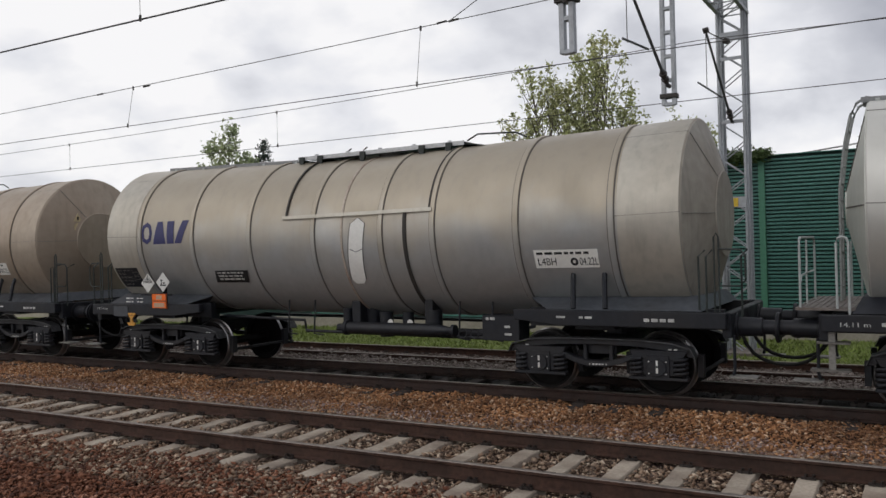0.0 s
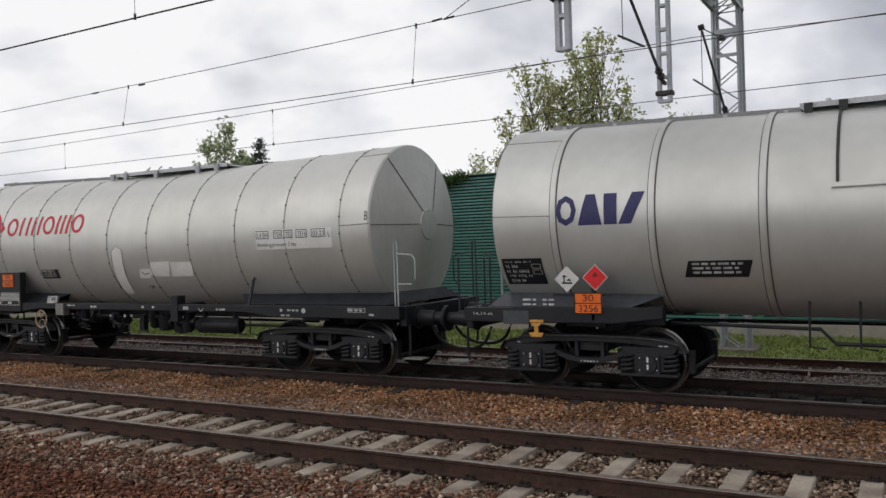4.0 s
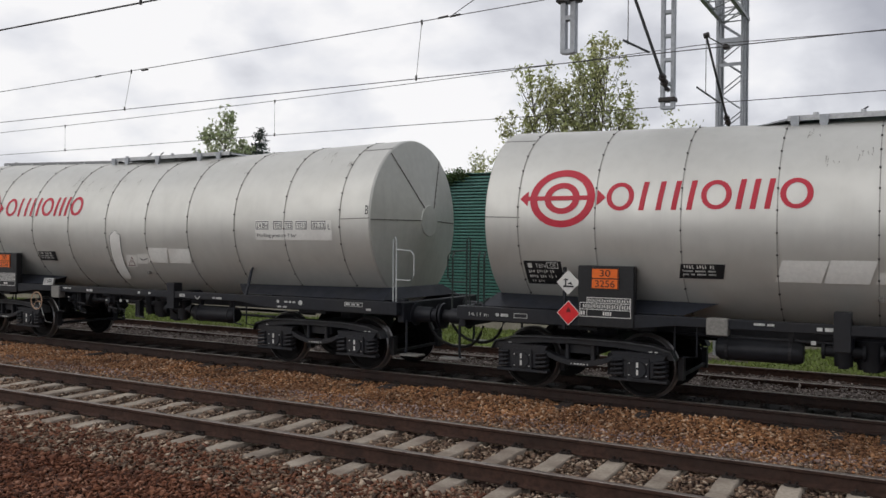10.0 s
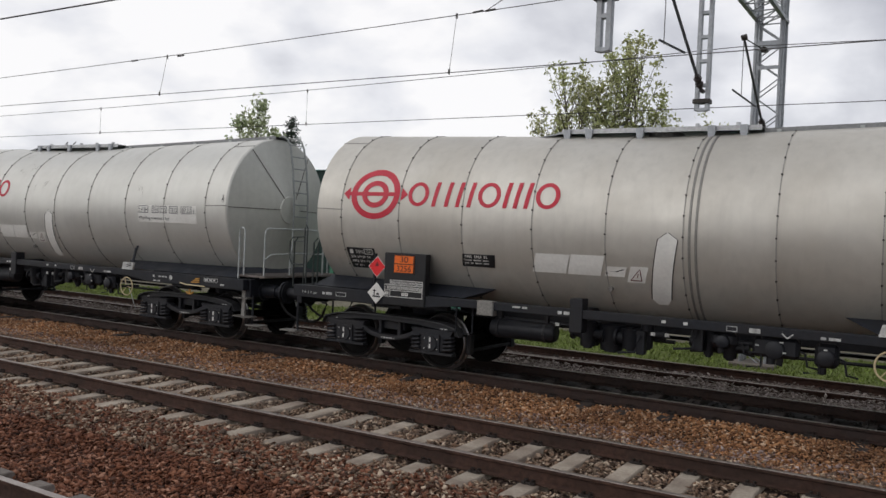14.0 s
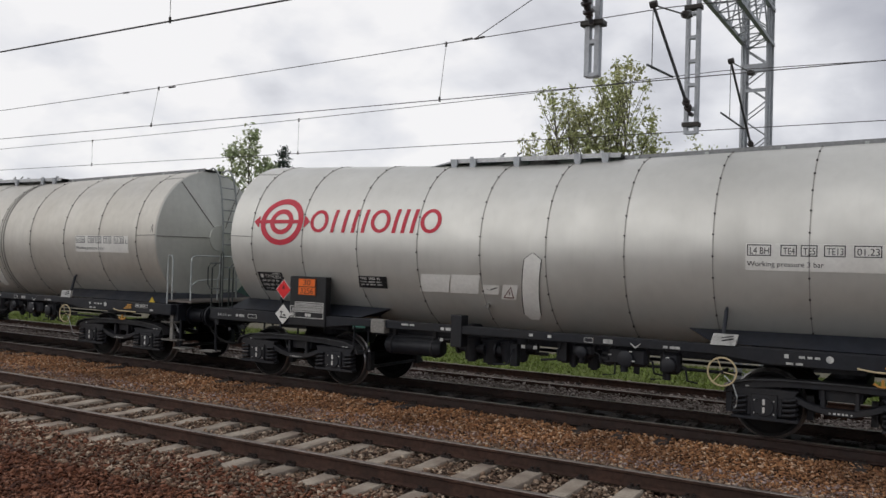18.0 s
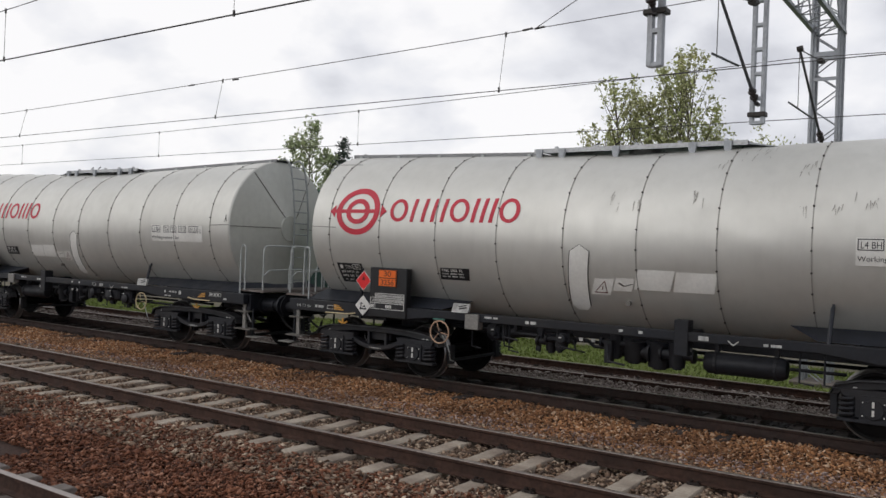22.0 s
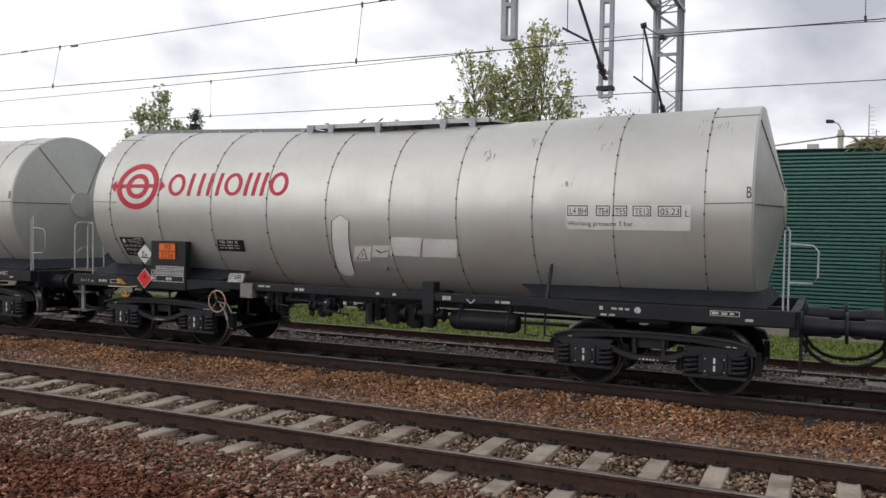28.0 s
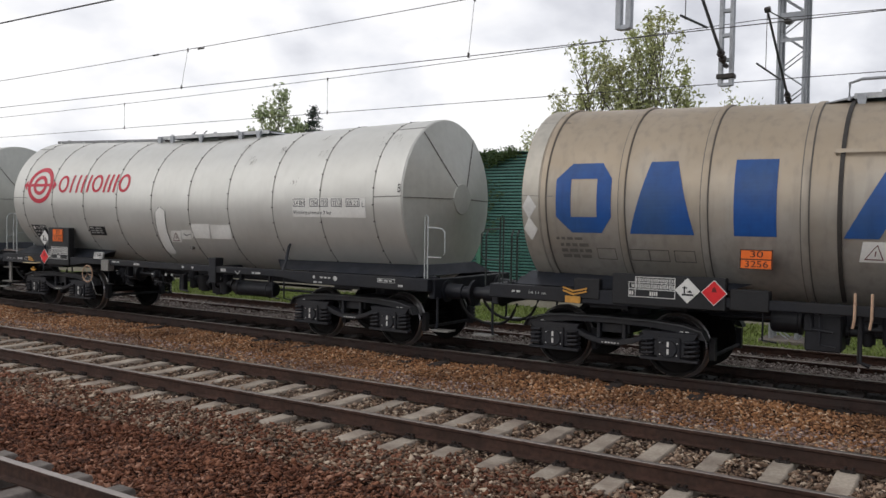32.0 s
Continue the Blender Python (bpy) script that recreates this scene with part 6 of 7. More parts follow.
def under_gear(wagon, s):
    """Outlet valves, brake gear and pipes under the tank's middle; s turns it end for end."""
    bm = B()
    lathe(bm, [(1.43, 0.0), (1.44, 0.12), (1.50, 0.155), (2.48, 0.155), (2.54, 0.12), (2.56, 0.0)], 20, "x", (0, 0, 0))
    bmesh.ops.transform(bm, matrix=Matrix.Translation((0, -1.0, 0.83)), verts=bm.verts)
    if s < 0:
        bmesh.ops.scale(bm, vec=(-1, 1, 1), verts=bm.verts)
        bmesh.ops.reverse_faces(bm, faces=bm.faces)
    part("air_tank", bm, "frame", wagon, "dark cylindrical brake air tank", smooth=True)
    for x, y, r, z0, z1 in ((0.30, -0.8, 0.18, 0.70, 1.0), (0.66, -0.7, 0.21, 0.64, 1.02), (0.98, -0.85, 0.14, 0.68, 1.05), (0.05, -0.9, 0.10, 0.75, 1.15), (-1.1, -0.8, 0.11, 0.72, 1.0), (-0.85, -1.0, 0.08, 0.76, 1.1)):
        bm = B()
        lathe(bm, [(-0.26, 0.0), (-0.26, r * 0.75), (-0.22, r * 0.75), (-0.22, r * 0.5), (-0.06, r * 0.55), (0.06, r * 0.55), (0.22, r * 0.5), (0.22, r * 0.75), (0.26, r * 0.75), (0.26, 0.0)],
              14, "x", (s * x, y, (z0 + z1) / 2))
        rod(bm, (s * x, y, z0), (s * x, y, z1), r * 0.8, r, n=14)
        rod(bm, (s * x, y, z0 - 0.03), (s * x, y, z0), r * 0.5, n=10)
        part("valve", bm, "frame", wagon, smooth=True)
    bm = B()
    pipe(bm, [(-3.2, -0.55, 0.95), (-0.6, -0.55, 0.92), (-0.4, -0.7, 0.85), (0.3, -0.7, 0.85)], 0.03)
    pipe(bm, [(0.5, -0.6, 0.75), (1.2, -0.6, 0.80), (3.2, -0.6, 0.80)], 0.025)
    pipe(bm, [(-3.3, 0.4, 0.8), (3.3, 0.4, 0.8)], 0.03)
    for x in (-2.3, -1.6, 2.75, 3.05):
        pipe(bm, [(s * x, -1.3, 1.15), (s * x, -1.3, 0.72), (s * (x + 0.18), -1.3, 0.70)], 0.014)
    part("brake_pipe", bm, "frame", wagon)
    for x, z, r in ((-0.75, 0.86, 0.075), (0.05, 0.72, 0.06), (-1.75, 0.92, 0.06)):
        part("lever", pipe(B(), [(s * x, -1.25, z + 0.24), (s * (x + 0.05), -1.3, z), (s * (x + 0.3), -1.3, z - 0.03)], 0.018), "frame", wagon)
        part("gear_plate", box(B(), s * x - r, s * x + r, -1.22, -1.1, z - 0.04, z + 0.3), "frame", wagon, bevel=0.01)
    for x in (1.6, 2.4):
        part("tank_strap", lathe(B(), [(-0.02, 0.155), (-0.02, 0.165), (0.02, 0.165), (0.02, 0.155)], 18, "x", (s * x, -1.0, 0.83)), "bogie", wagon)
        part("hanger", box(B(), s * x - 0.03, s * x + 0.03, -1.04, -0.96, 0.95, 1.14), "bogie", wagon)
    for x in (-0.35, -0.15, 1.3):
        part("white_tag", box(B(), s * x - 0.03, s * x + 0.03, -1.305, -1.3, 0.98, 1.03), "stencil", wagon)
    bm = B()
    box(bm, -3.6, 3.6, -0.24, 0.24, 0.92, 1.22)
    part("centre_sill", bm, "frame", wagon, bevel=0.01)
    # brake cylinder with its push rod and slack adjuster
    a, b = (0.55, 1.75) if s < 0 else (-2.3, -1.35)
    bm = lathe(B(), [(a, 0.0), (a, 0.13), (a + 0.03, 0.15), (a + 0.34, 0.15), (a + 0.36, 0.17), (a + 0.40, 0.17), (a + 0.42, 0.09), (a + 0.62, 0.05), (b, 0.04), (b, 0.0)], 16, "x", (0, -0.72, 0.93))
    part("brake_cylinder", bm, "frame", wagon, "dark brake cylinder with a push rod", smooth=True)
    part("brake_lever", prism(B(), [(b - 0.05, 0.70), (b + 0.03, 0.68), (b + 0.08, 1.12), (b - 0.02, 1.14)], -0.78, -0.74), "bogie", wagon)
    for d in (0.12, 0.52):
        part("hanger", box(B(), a + d - 0.025, a + d + 0.025, -0.80, -0.64, 0.98, 1.16), "bogie", wagon)
    bm = B()
    p, q = (1.12, 1.32) if s > 0 else (-1.06, -0.86)
    box(bm, p, q, -1.44, -1.22, 0.92, 1.42)
    box(bm, p + 0.02, q - 0.02, -1.3, 1.3, 1.12, 1.26)
    part("tank_bracket", bm, "frame", wagon, bevel=0.01)


def underframe(wagon, through_bar, mid=2.45, saddle="saddle"):
    for y0, y1 in ((-1.42, -1.28), (1.28, 1.42)):
        if through_bar:
            bm = B()
            prism(bm, [(-6.40, 1.26), (6.40, 1.26), (6.40, 1.05), (3.7, 1.05), (3.0, 1.13), (-3.0, 1.13), (-3.7, 1.05), (-6.40, 1.05)], y0, y1)
            part("solebar", bm, "frame", wagon, "black solebar", bevel=0.01)
            continue
        for s in (-1, 1):
            bm = B()
            prism(bm, [(s * 3.3, 1.13), (s * 3.3, 1.28), (s * 6.40, 1.26), (s * 6.40, 1.05), (s * 4.0, 1.05)], y0, y1)
            part("solebar", bm, "frame", wagon, "black solebar", bevel=0.01)
    for s in (-1, 1):
        bm = B()
        a = mid
        lo, hi = 1.27, 1.46
        vs = []
        for x, z, hw in ((a, hi, 0.86), (a + 0.5, lo, 1.28), (6.05, lo, 1.28), (5.95, hi, 0.86)):
            vs.append((bm.verts.new((s * x, -hw, z)), bm.verts.new((s * x, hw, z))))
        for i in range(4):
            j = (i + 1) % 4
            bm.faces.new((vs[i][0], vs[i][1], vs[j][1], vs[j][0]))
        bm.faces.new([v[0] for v in vs])
        bm.faces.new([v[1] for v in vs][::-1])
        bmesh.ops.recalc_face_normals(bm, faces=bm.faces)
        part("saddle", bm, saddle, wagon, "dark grey tank saddle")
        bm = B()
        for y in (-0.95, 0.95):
            box(bm, s * 3.4, s * 6.3, y - 0.06, y + 0.06, 1.0, 1.28)
        box(bm, s * 4.2, s * 4.8, -1.2, 1.2, 0.98, 1.2)
        part("bogie_frame", bm, "frame", wagon)


def red_ring_logo(wagon, x, z):
    bm = B()
    hoop(bm, x, z, 0.50, 0.425, 0.385, 0.325, 44)
    hoop(bm, x, z, 0.27, 0.23, 0.17, 0.145, 36, 0.007)
    patch(bm, x - 0.55, x + 0.50, z - 0.03, z + 0.035, 0.008)
    for s in (-1, 1):
        p, q = sorted((x + s * 0.53, x + s * 0.545))
        u, v = sorted((x + s * 0.53, x + s * 0.66))
        strip(bm, p, q, z - 0.10, u, v, z + 0.002, 0.009)
        strip(bm, u, v, z + 0.002, p, q, z + 0.105, 0.009)
    part("ring_emblem", bm, "red", wagon, "red double-ring emblem")


def pressure_panel(wagon, x0, z0, date):
    p = part("test_panel", patch(B(), x0, x0 + 1.71, z0, z0 + 0.35, 0.007), "pale", wagon, "pale panel with working pressure and test codes")
    bm = B()
    words = (("L4 BH", 0.03, 0.24), ("TE4", 0.44, 0.14), ("TE5", 0.68, 0.14), ("TE13", 0.95, 0.19), (date, 1.29, 0.25))
    for w, dx, wd in words:
        words_on(bm, w, x0 + dx + 0.02, z0 + 0.215, 0.085, width=wd)
        outline_on(bm, x0 + dx - 0.01, x0 + dx + wd + 0.045, z0 + 0.19, z0 + 0.335, 0.012, 0.010)
    words_on(bm, "L", x0 + 1.63, z0 + 0.19, 0.085)
    words_on(bm, "Working pressure 3 bar", x0 + 0.02, z0 + 0.055, 0.065, width=0.92)
    part("lettering", bm, "black", p)


RINGS_F = [-5.36, -4.16, -2.95, -1.73, -0.57, 0.54, 1.74, 2.96, 4.15, 5.33]
RINGS_E = [-5.42, -4.24, -3.03, -1.83, -0.65, 0.52, 1.67, 2.87, 4.05, 5.26]


def red_wagon(flip):
    """Clean silver tank wagon. flip=1: platform and ladder at +x; flip=-1: at -x."""
    side = "platform end" if flip > 0 else "plain end"
    w = empty("tank_wagon", pose(0, 0, 0), "silver insulated tank wagon with red emblem and black underframe", "tank wagon", "wagons of the tank train")
    tank_body(w, "tank", "cap", 5.86 if flip < 0 else 5.9, RINGS_E if flip < 0 else RINGS_F, False, 0.26, True, "seam")
    underframe(w, True)
    add_ends(w)
    for x in (-4.5, 4.5):
        add_bogie(w, x)
    under_gear(w, -flip)
    if flip > 0:
        top_walkway(w, 1.3, 5.95, -1.75, 1.3)
    else:
        top_walkway(w, -5.95, -1.75, -1.75, 1.76)
    platform_rails(w, flip, "handrail")
    corner_rail(w, -flip, "handrail" if flip < 0 else "dark_rail")
    red_ring_logo(w, -4.77 if flip < 0 else -4.67, 2.92 if flip < 0 else 2.90)
    word_shapes(w, -4.03 if flip < 0 else -4.00, 2.74 if flip < 0 else 2.71, 0.40, 0.955 if flip < 0 else 0.99)
    # plate box with hazard plate and load table
    bm = B()
    box(bm, -4.40, -3.58, -1.45, -1.30, 1.06, 1.93)
    part("plate_box", bm, "black", w, "black plate carrier", bevel=0.012)
    load_table(w, -4.37, -3.62, 1.20, 1.48, -1.452)
    bm = B()
    box(bm, -4.9, -4.42, -1.43, -1.40, 1.22, 1.26)
    box(bm, -4.64, -4.60, -1.43, -1.38, 1.0, 1.9)
    part("sign_holder", bm, "frame", w)
    # owner's black labels with unreadable lines
    p = part("data_label", patch(B(), -5.32, -4.72, 1.63, 1.98, 0.008), "black", w, "black data label")
    bm = B()
    patch(bm, -5.26, -5.19, 1.875, 1.945, 0.012)
    words_on(bm, "TEN", -5.14, 1.88, 0.06, width=0.17, off=0.012)
    words_on(bm, "GE", -4.91, 1.89, 0.05, width=0.10, off=0.012)
    outline_on(bm, -4.95, -4.77, 1.87, 1.96, 0.010, 0.012)
    figure_bars(bm, -5.26, 1.80, -4.82, 0.045, 3)
    figure_bars(bm, -5.26, 1.725, -4.80, 0.045, 13)
    figure_bars(bm, -5.24, 1.66, -5.02, 0.032, 14)
    tagged(part("lettering", bm, "white", p), kind="stuff")
    p = part("owner_label", leaning(B(), -2.97, -2.38, 1.78, 1.98, -0.04, 0.008), "black", w, "small black owner label")
    tagged(part("lettering", figure_bars(B(), -2.93, 1.915, -2.52, 0.05, 5), "white", p), kind="stuff")
    tagged(part("lettering", bars_on_skin(bmesh.new(), -2.95, 1.87, -2.45, 2, 0.022, 0.045, 6), "stencil", p), kind="stuff")
    g = -flip
    if g > 0:
        arrow_plate(w, -0.52, -0.21, 1.43, 2.43, -0.10)
        warning_label(w, -0.14, 1.695, 0.31, -0.10, 0.24)
        spots = ((0.20, 0.49, 1.765, 1.955, -0.08), (0.55, 1.09, 1.795, 2.09, -0.10), (1.105, 1.68, 1.795, 2.075, -0.07))
    else:
        arrow_plate(w, 0.20, 0.47, 1.40, 2.43, -0.15)
        warning_label(w, -0.20, 1.70, 0.26, -0.08, 0.23)
        spots = ((-0.56, -0.26, 1.77, 1.915, -0.05), (-1.67, -1.12, 1.765, 2.05, -0.10), (-1.10, -0.58, 1.765, 2.06, -0.09))
    for k, (a, b, c, d, e) in enumerate(spots):
        p = part("pale_patch", leaning(B(), a, b, c, d, e, 0.007), "pale", w)
        if k == 0:
            bm = B()
            m = (a + b) / 2 + e / 2
            strip(bm, a + 0.02, a + 0.05, d - 0.07, m - 0.02, m + 0.02, c + 0.07, 0.010)
            strip(bm, m - 0.02, m + 0.02, c + 0.07, b - 0.07, b - 0.03, c + 0.11, 0.010)
            part("lettering", bm, "black", p)
    # drain cock low on the flank
    bm = B()
    xc = 0.34 if flip < 0 else -0.54
    rod(bm, skin(xc, 1.60, -0.02), skin(xc, 1.58, 0.06), 0.035, n=10)
    part("drain_cock", bm, "strap", w)
    # frame markings
    bm = B()
    y = -1.424
    marks = ((-5.72, -5.45, 1.13, 0.045, 1), (-2.0, -1.75, 1.20, 0.03, 2), (-1.25, -1.0, 1.17, 0.045, 3), (0.3, 0.36, 1.18, 0.04, 4), (0.6, 0.66, 1.18, 0.04, 5),
             (3.88, 3.93, 1.15, 0.05, 6), (4.05, 4.3, 1.16, 0.03, 7), (2.32, 2.62, 1.155, 0.035, 8), (5.8, 5.9, 1.10, 0.035, 10), (3.9, 4.1, 1.07, 0.03, 11))
    for x0, x1, z, h, seed in marks:
        part("stencil_mark", small_bars(B(), x0, z, x1, 1, y, h, 0.07, seed), "stencil", w)
    part("length_lettering", words_on(B(), "14.11 m", -6.2, 1.12, 0.055, flat_y=y - 0.004, width=0.36), "stencil", w, "white lettering 14.11 m")
    for a, b, c, d in ((5.36, 5.73, 1.155, 1.225), (1.17, 1.31, 1.155, 1.225), (-5.42, -5.2, 1.12, 1.19)):
        bm = B()
        for e, f, h, i in ((a, b, c, c + 0.008), (a, b, d - 0.008, d), (a, a + 0.008, c, d), (b - 0.008, b, c, d)):
            box(bm, e, f, y - 0.003, y, h, i)
        part("stencil_frame", bm, "stencil", w)
    bm = B()
    small_bars(bm, 5.385, 1.175, 5.70, 1, y, 0.032, 0.07, 9)
    part("frame_lettering", bm, "stencil", w, "worn white stencilled lettering")
    part("stencil_mark", box(B(), 1.46, 1.6, y - 0.003, y, 1.16, 1.22), "stencil", w)
    bm = B()
    prism(bm, [(1.86, 1.2), (1.93, 1.14), (2.0, 1.2), (2.0, 1.18), (1.93, 1.12), (1.86, 1.18)], y - 0.003, y)
    part("stencil_mark", bm, "stencil", w)
    part("stencil_mark", rod(B(), (4.41, y, 1.17), (4.41, y - 0.004, 1.17), 0.045, n=14), "stencil", w)
    xa = -2.62 if g > 0 else 2.96
    plate_ob = part("switch_plate", prism(B(), [(xa, 1.26), (xa + 0.32, 1.26), (xa + 0.36, 1.41), (xa + 0.04, 1.41)], -1.47, -1.425), "stencil", w, "worn white lever plate")
    bm = B()
    prism(bm, [(xa + 0.15, 1.31), (xa + 0.30, 1.34), (xa + 0.30, 1.36), (xa + 0.15, 1.33)], -1.474, -1.4705)
    prism(bm, [(xa + 0.15, 1.35), (xa + 0.30, 1.38), (xa + 0.30, 1.395), (xa + 0.15, 1.365)], -1.474, -1.4705)
    part("symbol", bm, "black", plate_ob)
    part("valve_box", box(B(), -2.60, -2.32, -1.46, -1.3, 1.04, 1.27) if g < 0 else box(B(), -2.36, -2.10, -1.46, -1.3, 1.0, 1.25), "strap", w, "grey box", bevel=0.01)
    brake_wheel(w, -2.85 if g > 0 else 3.12, -1.46, 0.91, "tan" if g > 0 else "cream")
    # brake valves and boxes hung below the solebar
    for x0, x1, z0, z1 in ((1.48, 2.06, 0.80, 1.12), (2.24, 2.52, 0.74, 1.1), (0.94, 1.28, 0.88, 1.12)) if flip > 0 else ((0.55, 0.75, 0.85, 1.12), (1.8, 1.9, 0.8, 1.12)):
        a, b = sorted((flip * x0, flip * x1))
        xm, zm, r = (a + b) / 2, (z0 + z1) / 2, min(b - a, z1 - z0) * 0.36
        unit = part("equipment_box", box(B(), a, b, -1.32, -1.12, z0 + 0.05, z1), "frame", w, bevel=0.045)
        bm = lathe(B(), [(-1.40, 0.0), (-1.40, r * 0.7), (-1.385, r), (-1.33, r), (-1.315, r * 1.12), (-1.30, r * 1.12), (-1.30, 0.0)], 16, "y", (xm, 0, zm))
        part("valve_cover", bm, "frame", unit, smooth=True)
        part("mount", rod(B(), (xm - r * 0.5, -1.22, z0 - 0.04), (xm - r * 0.5, -1.22, z0 + 0.08), r * 0.5, n=12), "frame", unit, smooth=True)
        part("valve_pipe", pipe(B(), [(b, -1.25, zm), (b + 0.07, -1.27, zm - 0.02), (b + 0.10, -1.27, z0 - 0.02), (b + 0.22, -1.2, z0 - 0.05)], 0.015, 6), "frame", unit)
    for x, z in ((1.56, 1.0), (1.86, 1.06), (1.9, 0.93), (2.38, 1.02)) if flip > 0 else ((0.65, 1.0), (1.85, 1.02)):
        part("equipment_mark", box(B(), flip * x - 0.022, flip * x + 0.022, -1.414, -1.402, z, z + 0.018), "stencil", w)
    # rope hook: pale lever, amber stripes, small anchor
    hook = part("rope_hook", pipe(B(), [(flip * 4.72, -1.45, 1.09), (flip * 4.9, -1.46, 1.065), (flip * 5.42, -1.46, 1.06)], 0.012), "cream", w, "pale rope hook lever with amber stripes")
    for k in range(3):
        part("hook_stripe", prism(B(), [(flip * (5.02 + 0.05 * k), 1.11 + 0.035 * k), (flip * 5.24, 1.125 + 0.035 * k), (flip * 5.24, 1.145 + 0.035 * k), (flip * (5.02 + 0.05 * k), 1.13 + 0.035 * k)], -1.44, -1.425), "amber", hook)
    bm = B()
    pipe(bm, [(flip * 4.90, -1.45, 0.93), (flip * 4.95, -1.45, 0.895), (flip * 5.0, -1.45, 0.89), (flip * 5.05, -1.45, 0.895), (flip * 5.10, -1.45, 0.93)], 0.016)
    rod(bm, (flip * 5.0, -1.45, 0.89), (flip * 5.0, -1.45, 0.98), 0.02, n=6)
    part("hook_foot", bm, "amber", hook)
    # entry steps below the platform
    hang = part("step_plate", box(B(), flip * 6.29 - 0.04, flip * 6.29 + 0.04, -1.29, -1.25, 0.52, 1.16), "strap", w, "grey hanging step plate")
    for x0, x1, z in ((6.08, 6.46, 0.89), (6.08, 6.54, 0.54)):
        a, b = sorted((flip * x0, flip * x1))
        part("tread", box(B(), a, b, -1.36, -1.16, z, z + 0.025), "strap_dark", hang)
    bm = B()
    words_on(bm, "A" if flip > 0 else "B", 5.77, 2.70, 0.15, off=0.005, width=0.07)
    part("end_letter", bm, "black", w)
    bm = B()
    pipe(bm, [(3.11, -1.17, 1.77), (3.11, -1.24, 1.7), (3.1, -1.3, 1.45), (3.1, -1.38, 1.25)], 0.028)
    part("drain_pipe", bm, "saddle", w)
    return w


def navy_emblem_wagon(dirty):
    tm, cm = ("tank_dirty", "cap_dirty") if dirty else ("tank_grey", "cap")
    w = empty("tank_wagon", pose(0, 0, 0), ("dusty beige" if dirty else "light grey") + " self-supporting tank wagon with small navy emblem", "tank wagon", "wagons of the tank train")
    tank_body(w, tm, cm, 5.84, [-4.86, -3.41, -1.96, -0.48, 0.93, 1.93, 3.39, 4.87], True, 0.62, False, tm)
    underframe(w, False, 3.3, "saddle_grey")
    add_ends(w)
    for x in (-4.5, 4.5):
        add_bogie(w, x)
    if dirty:
        for s in (-1, 1):
            bm = lathe(B(), [(s * 4.96, R), (s * 4.96, R + 0.006), (s * 5.825, R + 0.006), (s * 5.83, R)], 96, "x", (0, 0, ZC))
            part("end_sheet", bend(bm), "sheet_pale", w, "paler cladding sheet at the tank's end", smooth=True)
    # arched insulation cover over the middle
    bm = B()
    lathe(bm, [(-1.10, R + 0.0), (-1.10, R + 0.03), (-1.065, R + 0.03), (-1.065, R)], 40, "x", (0, 0, ZC), -1.0, 1.34)
    cover = part("cover_edge", bend(bm), "bolt", w, "dark edge of the insulation cover")
    bm = B()
    lathe(bm, [(1.86, R + 0.0), (1.86, R + 0.03), (1.89, R + 0.03), (1.89, R)], 40, "x", (0, 0, ZC), -1.0, 1.34)
    part("cover_edge", bend(bm), "bolt", w, "dark edge of the insulation cover")
    bm = B()
    lathe(bm, [(-1.15, R), (-1.15, R + 0.05), (1.93, R + 0.05), (1.93, R)], 6, "x", (0, 0, ZC), 1.325, 1.365)
    part("cover_ledge", bend(bm), "sheet_pale" if dirty else tm, cover)
    bm = B()
    lathe(bm, [(1.38, R - 0.01), (1.38, R + 0.02), (1.44, R + 0.02), (1.44, R - 0.01)], 40, "x", (0, 0, ZC), 1.36, 2.75)
    part("strap", bend(bm), "bolt", cover)
    bm = B()
    lathe(bm, [(0.12, R - 0.01), (0.12, R + 0.012), (0.16, R + 0.012), (0.16, R - 0.01)], 50, "x", (0, 0, ZC), 0.1, 2.7)
    part("stain_strap", bend(bm), "rust_stain", cover, "rust-streaked strap")
    top_walkway(w, -5.3, -1.6, -1.6, 2.0, "dark_rail")
    part("railing", bend(pipe(B(), [(2.0, -0.3, 4.16), (2.2, -0.3, 4.25), (2.9, -0.3, 4.2), (3.1, -0.3, 4.1)], 0.015)), "dark_rail", w)
    for s in (-1, 1):
        corner_rail(w, s, "dark_rail")
    # emblem of four plain navy shapes
    bm = B()
    z0, z1 = 2.46, 2.90
    hoop(bm, -4.66, 2.68, 0.16, 0.22, 0.085, 0.13, 8)
    strip(bm, -4.48, -4.12, z0, -4.36, -4.22, z1)
    patch(bm, -4.09, -3.90, z0, z1)
    strip(bm, -3.88, -3.70, z0, -3.68, -3.50, z1)
    part("navy_emblem", bm, "navy", w, "row of navy painted shapes")
    bm = B()
    box(bm, -4.9, -4.05, -1.42, -1.39, 1.44, 1.48)
    box(bm, -4.32, -4.28, -1.42, -1.30, 1.1, 1.6)
    part("sign_holder", bm, "frame", w)
    hazard_plate(w, -4.57, -4.16, 1.19, 1.49, -1.43, *(("", "") if dirty else ("30", "3256")))
    p = part("owner_label", leaning(B(), -2.96, -2.12, 1.69, 1.92, -0.08, 0.008), "black", w, "black owner label")
    tagged(part("lettering", bars_on_skin(bmesh.new(), -2.92, 1.86, -2.25, 3, 0.03, 0.06, 9), "stencil", p), kind="stuff")
    p = part("data_label", patch(B(), -5.78, -5.12, 1.60, 2.0, 0.008), "frame", w, "dark data label")
    bm = B()
